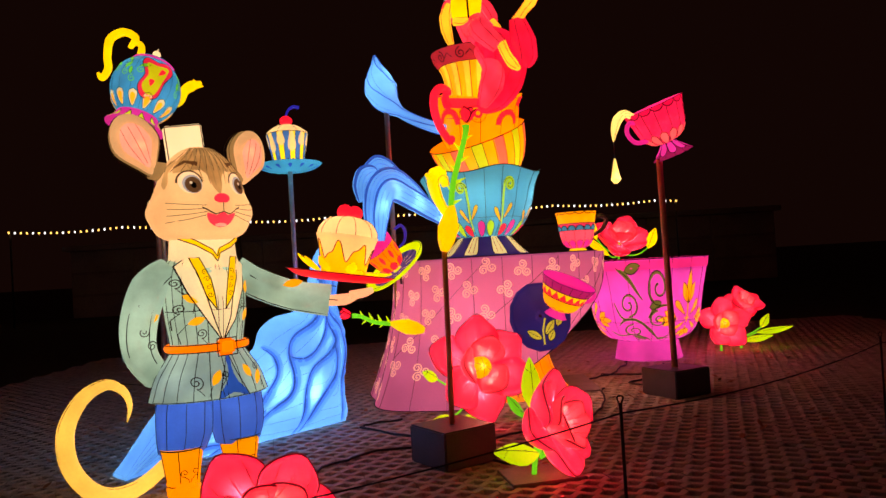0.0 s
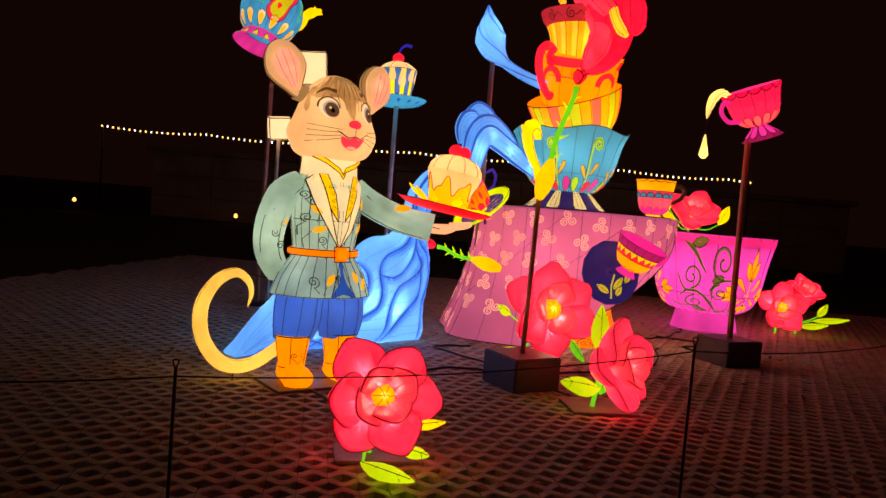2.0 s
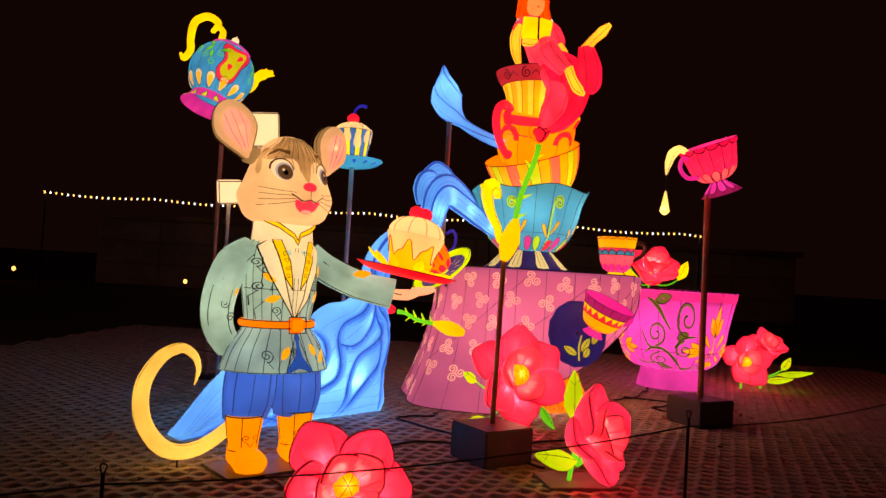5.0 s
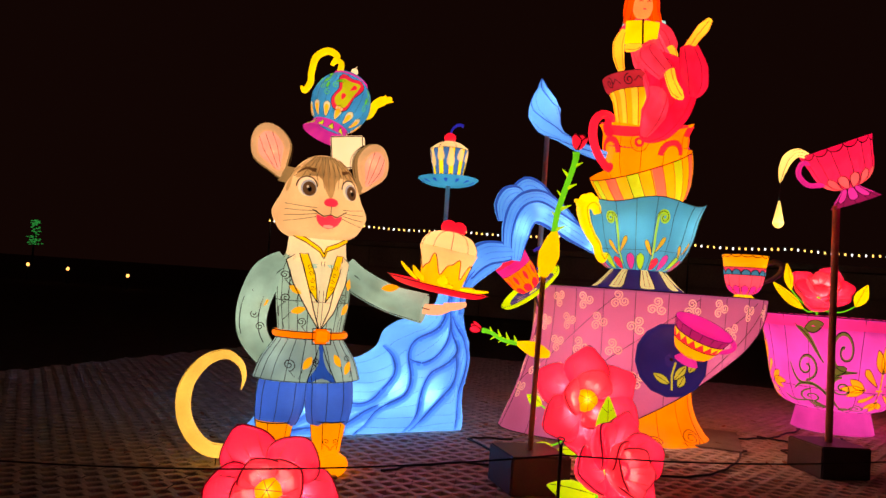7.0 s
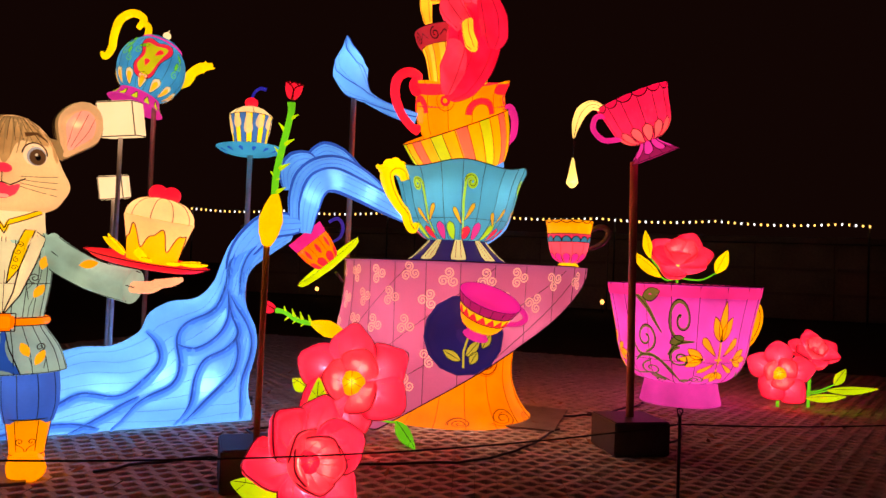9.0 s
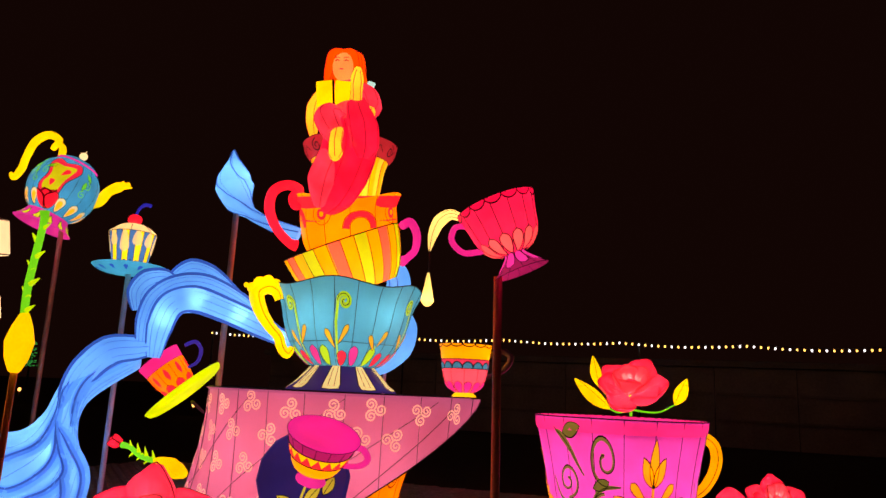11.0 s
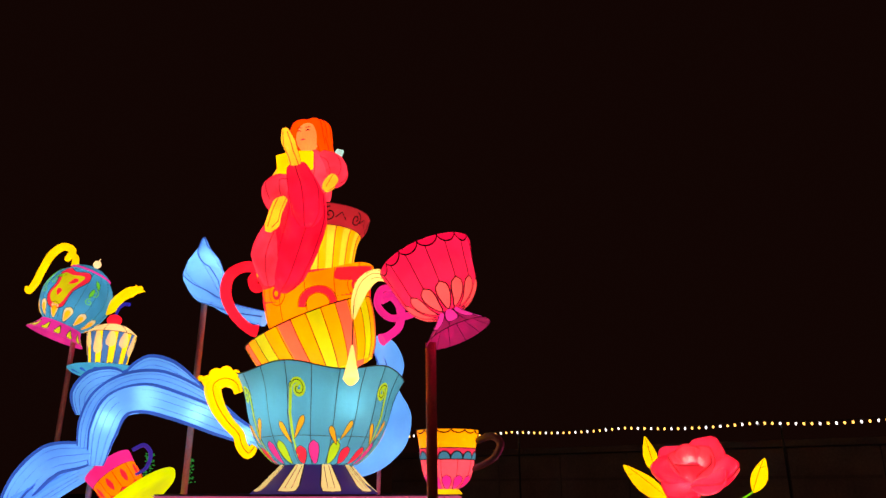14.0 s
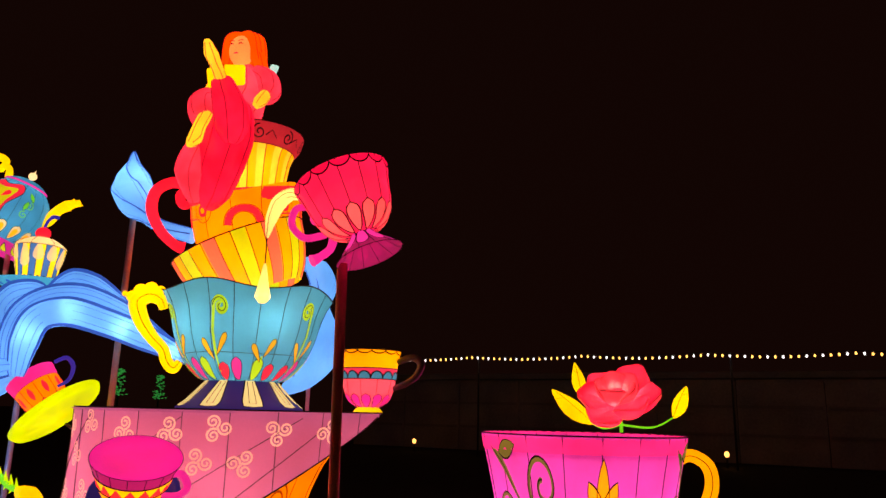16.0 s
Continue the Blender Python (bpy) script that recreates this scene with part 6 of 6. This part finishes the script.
sugar(-2.58, 7.32, 2.97, 0.36, 22, "large white sugar cube lantern on a slim pole")
sugar(-3.0, 7.75, 2.33, 0.26, 22, "small white sugar cube lantern on a slim pole")
pole_stand("sugar_stand", "slim grey pole under the large sugar cube", -2.58, 7.32, 2.8, 0.022)
pole_stand("sugar_stand", "slim grey pole under the small sugar cube", -3.0, 7.75, 2.2, 0.022)


# ---- the big magenta pot ----
def pot():
    t = thing("magenta_pot", "big magenta teacup with green scrolls and orange flower", "teacup", pose(3.04, 11.03, 0))
    mg = lantern("pot_magenta_silk", "cc3aa2", 0.85, vary=0.35)
    foot = Rev([(0.50, 0.0), (0.48, 0.1), (0.45, 0.24), (0.44, 0.3)])
    part("foot", foot.bm(56), mg, t)
    body = Rev([(0.44, 0.29), (0.58, 0.33), (0.70, 0.45), (0.78, 0.65), (0.84, 1.0), (0.95, 1.5)])
    part("cup", body.bm(96), mg, t)
    part("lining", Rev([(0.948, 1.5), (0.88, 1.3), (0.5, 1.2), (0.0, 1.19)], k=3).bm(56), PINK, t)
    bk = bmesh.new()
    body.seams(bk, 18, (0.55,), 0.004)
    tube(bk, [body.p(i / 80, 1, 0.003) for i in range(81)], 0.007, 5, cap=False)
    for k in range(3):
        gr, ye = bmesh.new(), bmesh.new()
        g0 = body.patch(0.705 + k / 3, 0.56)

        def f(a, b, off, g0=g0):
            return g0(a * 1.28, b * 1.28, off)
        for s, x, y, r, st in ((1, -0.18, 0.18, 0.11, 270), (-1, 0.16, 0.3, 0.12, 270), (1, 0.14, 0.02, 0.1, 90), (1, -0.13, -0.14, 0.11, 90), (-1, 0.25, -0.3, 0.08, 90), (1, -0.05, -0.36, 0.06, 0)):
            line(gr, f, curl2(x, y, r, 1.5, st, s, 30), 0.019, 0.006)
            line(bk, f, curl2(x, y, r * 1.1, 1.5, st, s, 30), 0.007, 0.008)
        for P in ([(-0.35, 0.2), (-0.25, 0.05), (-0.1, 0.03), (0.03, -0.1), (0.1, -0.3), (0.15, -0.45)], [(-0.42, -0.15), (-0.3, -0.25), (-0.1, -0.22), (0.05, -0.42)], [(-0.3, 0.42), (-0.15, 0.35), (-0.02, 0.22)], [(-0.3, -0.05), (-0.22, 0.03), (-0.05, 0.0), (0.08, -0.25)], [(0.03, 0.05), (0.12, 0.15), (0.27, 0.17)]):
            q = [tuple(p)[:2] for p in smooth([(a, b, 0) for a, b in P], 6)]
            line(gr, f, q, (0.012, 0.034, 0.028, 0.01), 0.006)
            line(bk, f, q, 0.006, 0.009)
        for x, y, a, l in ((-0.2, 0.4, 10, 0.18), (0.05, 0.15, 20, 0.14), (-0.15, -0.24, -30, 0.2), (0.1, -0.38, 40, 0.12)):
            fill(gr, f, leaf2(x, y, a, l, 0.07), 0.007)
            line(bk, f, leaf2(x, y, a, l, 0.07), 0.006, 0.009, True)
        g1 = body.patch(0.835 + k / 3, 0.58)

        def f(a, b, off, g1=g1):
            return g1(a * 1.4, b * 1.4, off)
        for i in range(4):
            a = 90 * i + 45
            o = lobe2(0.05 * math.cos(radians(a)), 0.05 * math.sin(radians(a)), a, 0.18, 0.07)
            fill(ye, f, o, 0.006)
            line(bk, f, o, 0.006, 0.009, True)
            a = 90 * i
            for d, l in ((-32, 0.16), (0, 0.2), (32, 0.16)):
                b = radians(a)
                o = leaf2(0.14 * math.cos(b), 0.14 * math.sin(b), a + d, l, 0.07)
                fill(ye, f, o, 0.006)
                line(bk, f, o, 0.006, 0.009, True)
            line(ye, f, [(0, 0), (0.16 * math.cos(radians(a)), 0.16 * math.sin(radians(a)))], 0.02, 0.005)
        part("scroll", gr, OLIVE, t)
        part("painted_flower", ye, AMBER, t)
    part("seam", bk, SEAM, t)
    Mh = pose(0, 0, 0, 0, 0, 38)
    h = handle(t, [(0.84, 0, 1.2), (1.05, 0, 1.32), (1.24, 0, 1.22), (1.26, 0, 1.0), (1.1, 0, 0.75), (0.8, 0, 0.58)], [0.05, 0.06, 0.065, 0.065, 0.06, 0.05], AMBER, Mh, label="amber handle")
    bm = bmesh.new()
    for o in (-0.062, 0.062):
        tube(bm, [Mh @ Vector((p.x, o * 0.5, p.z)) + Vector((0, -0.045, 0)) for p in smooth([(0.84, 0, 1.2), (1.05, 0, 1.32), (1.24, 0, 1.22), (1.26, 0, 1.0), (1.1, 0, 0.75), (0.8, 0, 0.58)])], 0.004, 5)
    part("seam", bm, SEAM, h)
    for a in (240, 300, 180, 0):
        bulb("pot_bulb", (0.45 * math.cos(radians(a)), 0.45 * math.sin(radians(a)), 0.95), 4, (1, 0.8, 0.95), t)


pot()


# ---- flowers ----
# inner petals: oranger red, with their brighter glow put into the colour
INNER = lantern("lit_salmon_vinyl", "f23448", 0.95, 0.14, 0.45)


def petal(parent, M, length, width, thick, bend, mat, tip=0.0):
    """A puffed, cupped petal with a soft point."""
    def wide(u):
        return width / 2 * (0.5 + 0.72 * u - 0.42 * max(0.0, u - 0.62) ** 1.3)

    def reach(u, w):
        k = max(0.0, min(1.0, (u - 0.45) / 0.5))
        return u * length * (1 + (0.10 + tip) * k * k * math.exp(-(w / 0.3) ** 2) - 0.05 * k * w * w)
    bm = bmesh.new()
    vs = ball(bm, (0, 0, 0), (1, 1, 1), seg=22, ring=16)
    for v in vs:
        u, w, h = (v.co.x + 1) / 2, v.co.y, v.co.z
        z = h * thick * (1 - 0.15 * math.exp(-(w / 0.12) ** 2) * (h > 0)) + bend * length * (u * u) + 0.26 * width * w * w * u
        v.co = M @ Vector((reach(u, w), w * wide(u), z))
    ob = part("petal", bm, mat, parent)
    bm = bmesh.new()
    for w in (-0.5, 0.0, 0.5):
        tube(bm, [M @ Vector((reach(u, w), w * wide(u), thick * math.sqrt(max(0, 1 - (2 * u - 1) ** 2 - w * w)) * (0.86 if w == 0 else 1) + bend * length * u * u + 0.26 * width * w * w * u + 0.0005)) for u in (0.14, 0.3, 0.5, 0.7, 0.86)], 0.0024, 4, cap=False)
    rim = []
    for q in range(33):
        a = 2 * math.pi * q / 32
        u, w = (math.cos(a) + 1) / 2, math.sin(a)
        rim.append(M @ Vector((reach(u, w), w * wide(u), bend * length * (u * u) + 0.26 * width * w * w * u)))
    tube(bm, rim, 0.0055, 5, cap=False)
    part("seam", bm, lantern_seam, ob)
    return ob


lantern_seam = lantern("dark_red_seam", "780818", 0.35)


def flower(label, at, facing, size, spin=0, outer=5, inner=3, cup=0.12, leaves=(), mat=None, open_=True, height=None, lamps=2.6):
    t = thing("flower_lantern", label, "flower", axis(at, facing, spin), "flower lanterns")
    mat = mat or CORAL
    r = size / 2
    rnd = random.Random(int(size * 100) + spin)
    for i in range(outer):
        M = pose(0, 0, 0, 0, 0, 360 * i / outer + rnd.uniform(-9, 9)) @ pose(0.1 * r, 0, -0.12 * r + 0.08 * (i % 2) * r, rnd.uniform(-16, 16), -12 - 10 * (i % 2) - rnd.uniform(0, 8), 0)
        petal(t, M, rnd.uniform(0.92, 1.0) * r, rnd.uniform(0.9, 1.0) * r, 0.21 * r, cup * 0.9, mat, rnd.uniform(-0.06, 0.05))
        if lamps:
            # lamp added close behind the front skin to stand in for a glossy streak
            bulb("added_petal_lamp", M @ Vector((0.5 * r, 0, 0.085 * r)), lamps * size * size, (1, 0.82, 0.78), t, 0.012)
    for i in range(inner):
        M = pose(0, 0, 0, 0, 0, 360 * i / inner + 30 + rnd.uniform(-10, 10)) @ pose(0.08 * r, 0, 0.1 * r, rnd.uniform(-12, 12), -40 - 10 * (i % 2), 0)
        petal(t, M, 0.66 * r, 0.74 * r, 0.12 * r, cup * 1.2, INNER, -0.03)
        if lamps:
            # weaker lamp added to brighten the inner petal
            bulb("added_petal_lamp", M @ Vector((0.33 * r, 0, 0.03 * r)), 0.4 * lamps * size * size, (1, 0.82, 0.7), t, 0.01)
    bm = bmesh.new()
    ball(bm, (0, 0, 0.26 * r), (0.22 * r, 0.22 * r, 0.19 * r))
    c = part("heart", bm, AMBER if open_ else mat, t, "yellow heart")
    bm = bmesh.new()
    for i in range(3):
        a = math.pi * i / 3
        tube(bm, [Vector((0.22 * r * math.cos(q) * math.cos(a), 0.22 * r * math.cos(q) * math.sin(a), 0.26 * r + 0.192 * r * math.sin(q))) for q in [math.pi * j / 10 for j in range(11)]], 0.002, 4)
    part("seam", bm, SEAM, c)
    I = t.matrix_basis.inverted()
    for b, w, l, wd, m in leaves:
        leaf_lantern(t, I @ Vector(b), I.to_3x3() @ Vector(w), l, wd, m, face=I.to_3x3() @ Vector((0.1, -0.5, 0.85)))
    for b, w, l, wd, m in leaves:
        bm = bmesh.new()
        e, f = Vector(b), Vector(at) - Vector(facing).normalized() * 0.2 * r - Vector((0, 0, 0.3 * r))
        tube(bm, [I @ p for p in smooth([f, f.lerp(e, 0.6) - Vector((0, 0, 0.12 * (e - f).length)), e + Vector(w).normalized() * 0.02])], [0.014, 0.011, 0.008], 7)
        part("twig", bm, GREEN, t)
    # a short stalk down to the ground
    bm = bmesh.new()
    q = Vector(at) - Vector(facing).normalized() * 0.12 * r
    g = height if height is not None else 0.0
    tube(bm, [I @ p for p in smooth([q, q - Vector(facing).normalized() * 0.15 * r - Vector((0, 0, 0.1)), Vector((q.x - facing[0] * 0.1, q.y - facing[1] * 0.1, g))])], 0.02, 8)
    part("stalk", bm, GREEN, t)
    # fill lamp added in open air before the heart to brighten the petals
    bulb("flower_fill_lamp", (0, 0, 0.5 * r), 0.9 * size * size + 0.2, (1, 0.75, 0.6), t)
    return t


flower("large coral-red flower lantern with yellow heart on a plate", (-0.94, 3.5, 0.40), (0.38, -0.9, 0.32), 0.70, 20, 6, 4, 0.1,
       leaves=(((-0.72, 3.4, 0.28), (1, 0.1, 0.12), 0.2, 0.08, YELLOW), ((-0.76, 3.35, 0.16), (0.8, -0.3, -0.1), 0.18, 0.1, LIME), ((-0.98, 3.28, 0.08), (0.8, -0.55, -0.04), 0.42, 0.13, LIME)))
foot_plate(-0.95, 3.62, 0.5, 0.3, 15, "flat dark steel plate under the red flower")
flower("large coral-red flower lantern with yellow heart before the cloth", (0.25, 6.95, 0.56), (0.30, -0.92, 0.28), 0.98, 50, 6, 3, 0.1,
       leaves=(((-0.12, 6.85, 0.5), (-0.8, -0.1, 0.4), 0.17, 0.16, LIME), ((0.0, 6.85, 0.14), (-0.6, -0.1, -0.1), 0.2, 0.12, LIME), ((0.25, 6.8, 0.14), (-0.8, -0.3, -0.1), 0.2, 0.12, LIME), ((0.55, 7.2, 0.24), (0.35, 0.1, -0.55), 0.3, 0.15, GREEN)))
flower("coral-red flower lantern turned sideways over a flat plate", (0.67, 5.19, 0.38), (0.74, -0.62, 0.26), 0.74, 0, 6, 5, 0.2, open_=False,
       leaves=(((0.62, 5.5, 0.42), (-0.05, 0.15, 1), 0.42, 0.17, LIME), ((0.60, 5.15, 0.2), (-1, -0.15, 0.05), 0.34, 0.22, LIME), ((0.62, 5.3, 0.12), (0.1, 0, 0.3), 0.12, 0.08, GREEN)))
foot_plate(0.62, 5.3, 0.55, 0.42, 12, "flat grey steel plate under the sideways flower")
flower("coral-red flower lantern beside the magenta pot", (4.2, 11.06, 0.42), (-0.1, -0.95, 0.25), 0.78, 10, 5, 3, 0.12,
       leaves=(((4.5, 11.05, 0.16), (0.9, -0.1, 0.06), 0.45, 0.16, LIME), ((4.75, 11.15, 0.26), (1, 0.05, 0.03), 0.58, 0.15, LIME), ((4.85, 11.2, 0.32), (0.6, 0, 0.9), 0.25, 0.13, LIME)))
flower("small coral-red flower lantern leaning behind another", (4.62, 11.3, 0.66), (0.15, -0.65, 0.75), 0.6, 40, 6, 4, 0.2, open_=False)
flower("coral-red flower lantern rising behind the magenta pot", (3.02, 12.3, 1.79), (0.1, -0.66, 0.75), 0.92, 15, 6, 5, 0.22, open_=False,
       leaves=(((2.78, 12.1, 1.58), (-0.85, -0.1, 0.6), 0.58, 0.28, YELLOW), ((2.62, 12.25, 1.85), (-0.25, 0, 1), 0.42, 0.16, YELLOW), ((3.55, 12.5, 1.66), (0.45, 0.1, 0.9), 0.38, 0.2, YELLOW)))


def rose_stem(name_label, a, b, stand):
    """A yellow bulb, a thorny green stem and a small red rose."""
    A, B = Vector(a), Vector(b)
    t = thing("rose_lantern", name_label, "flower")
    d = (B - A).normalized()
    bm = bmesh.new()
    tube(bm, smooth([A - d * 0.05, A + d * 0.04, A + d * 0.14, A + d * 0.24, A + d * 0.33]), [0.03, 0.07, 0.085, 0.06, 0.02], 16)
    part("bud", bm, lantern("bud_yellow_silk", "f8c41c", 0.95), t, "glowing yellow bud")
    bm = bmesh.new()
    side = d.cross(Vector((0, 1, 0))).normalized()
    tube(bm, smooth([A + d * 0.28, A + d * 0.5 + side * 0.02, B - d * 0.12 - side * 0.01, B - d * 0.02]), [0.024, 0.024, 0.022, 0.03], 10)
    st = part("stem", bm, GREEN, t)
    bm = bmesh.new()
    L = (B - A).length
    for i in range(7):
        s = 1 if i % 2 else -1
        p = A + d * (0.34 + (L - 0.48) * i / 6)
        tube(bm, [p, p + side * 0.07 * s + d * 0.05], [0.02, 0.003], 6)
    pieces("thorn", bm, LIME, st)
    for i in range(6):
        M = axis(B, d, 60 * i) @ pose(0.01, 0, 0, 0, -55 - 10 * (i % 2), 0)
        petal(t, M, 0.11, 0.1, 0.015, 0.2, RED)
    return t


rose_stem("upright thorny rose lantern with yellow bud on a pole", (0.02, 5.82, 1.74), (0.24, 5.68, 2.70), None)
s = thing("rose_stand", "rusty steel pole on a black base box", "stand", pose(-0.01, 5.84, 0))
bm = bmesh.new()
tube(bm, [(0, 0, 0.28), (0.02, -0.01, 1.76)], 0.022, 12)
part("pole", bm, RUST, s)
bm = bmesh.new()
block(bm, (0, 0, 0.15), (0.5, 0.5, 0.3), pose(0, 0, 0, 0, 0, 35), bevel=0.012)
part("base_box", bm, BOXM, s)
rose_stem("lying thorny rose lantern with yellow bud by the cloth", (-0.30, 7.84, 0.90), (-1.05, 7.88, 1.09), None)


def cables():
    t = thing("power_cables", "loose black power cables on the pavers", "cable")
    rnd = random.Random(9)
    for P in ([(2.0, 9.6), (2.6, 9.3), (2.2, 8.8), (2.9, 8.5), (3.0, 10.2)], [(1.5, 9.0), (2.2, 9.7), (2.6, 10.6)], [(-1.2, 5.6), (-0.6, 6.3), (0.2, 6.2), (-0.9, 7.2), (-0.5, 7.5)], [(-2.0, 5.2), (-1.2, 4.4), (-0.9, 3.8)], [(0.4, 5.6), (0.2, 6.3), (1.4, 7.2), (1.8, 8.6)]):
        bm = bmesh.new()
        tube(bm, [p + Vector((rnd.uniform(-0.03, 0.03), rnd.uniform(-0.03, 0.03), 0)) for p in smooth([(x, y, 0.012) for x, y in P], 9)], 0.011, 6)
        part("cable", bm, CABLE, t)


cables()


def fallen_leaves():
    rnd = random.Random(21)
    bm = bmesh.new()
    for i in range(160):
        x, y, a = rnd.uniform(-4, 5), rnd.uniform(2.2, 11), rnd.uniform(0, 6.28)
        l, w = rnd.uniform(0.03, 0.06), rnd.uniform(0.015, 0.03)
        M = pose(x, y, 0.012, rnd.uniform(-25, 25), rnd.uniform(-25, 25), math.degrees(a))
        vs = [bm.verts.new(M @ Vector(p)) for p in ((-l, 0, 0), (-l * 0.3, w, 0.008), (l * 0.5, w * 0.7, 0.004), (l, 0, 0.012), (l * 0.4, -w, 0.006), (-l * 0.4, -w * 0.8, 0))]
        bm.faces.new(vs)
    tagged(link("fallen_leaves", bm, matter("dry_leaf", "9a6a48", 0.8)), "dry brown leaves strewn over the pavers", "leaves", kind="stuff")


fallen_leaves()


# ---- grid pavers, last ----
LX, LY, AMP, WID, DEEPZ = 0.165, 0.118, 0.029, 0.071, 0.04


def paver_points(flip, n=6):
    """One wave of a paver band: top and both flanks."""
    vs, fs = [], []
    for i in range(n + 1):
        x = LX * (i / n) * 0.985
        y = AMP * math.cos(2 * math.pi * i / n) * flip
        for dy, z in ((-WID / 2 - 0.004, -DEEPZ), (-WID / 2, -0.006), (-WID / 2 + 0.006, 0.0), (WID / 2 - 0.006, 0.0), (WID / 2, -0.006), (WID / 2 + 0.004, -DEEPZ)):
            vs.append((x, y + dy, z))
    for i in range(n):
        for j in range(5):
            a = i * 6 + j
            fs.append((a, a + 6, a + 7, a + 1))
    return vs, fs


def paving():
    meshes = []
    for flip in (1, -1):
        me = bpy.data.meshes.new("paver")
        vs, fs = paver_points(flip)
        me.from_pydata(vs, [], fs)
        me.materials.append(PAVE)
        meshes.append(me)
    turn = radians(14)
    c, s = math.cos(turn), math.sin(turn)
    rnd = random.Random(5)
    V, Fc = [], []
    single = 0
    shapes = [paver_points(1), paver_points(-1)]
    for k in range(-30, 165):
        for i in range(-90, 100):
            u, v = i * LX, 0.5 + k * LY
            x, y = c * u - s * v, s * u + c * v
            if not (-7.5 < x < 8.5 and 1.4 < y < 15.5):
                continue
            dz = rnd.uniform(-0.004, 0.004)
            if -1.2 < x < 0.5 and 2.9 < y < 6.3 and single < 300:
                o = new("paver", meshes[k % 2])
                o.matrix_basis = Matrix.Translation((x, y, dz)) @ Matrix.Rotation(turn, 4, "Z")
                o.parent = ground
                single += 1
                continue
            vs, fs = shapes[k % 2]
            n0 = len(V)
            V += [(x + c * a - s * b, y + s * a + c * b, z + dz) for a, b, z in vs]
            Fc += [tuple(n0 + q for q in f) for f in fs]
    me = bpy.data.meshes.new("pavers")
    me.from_pydata(V, [], Fc)
    me.materials.append(PAVE)
    o = new("pavers", me)
    o.parent = ground
    tagged(o, "wavy concrete grid pavers with soil-filled gaps", kind="stuff")


paving()
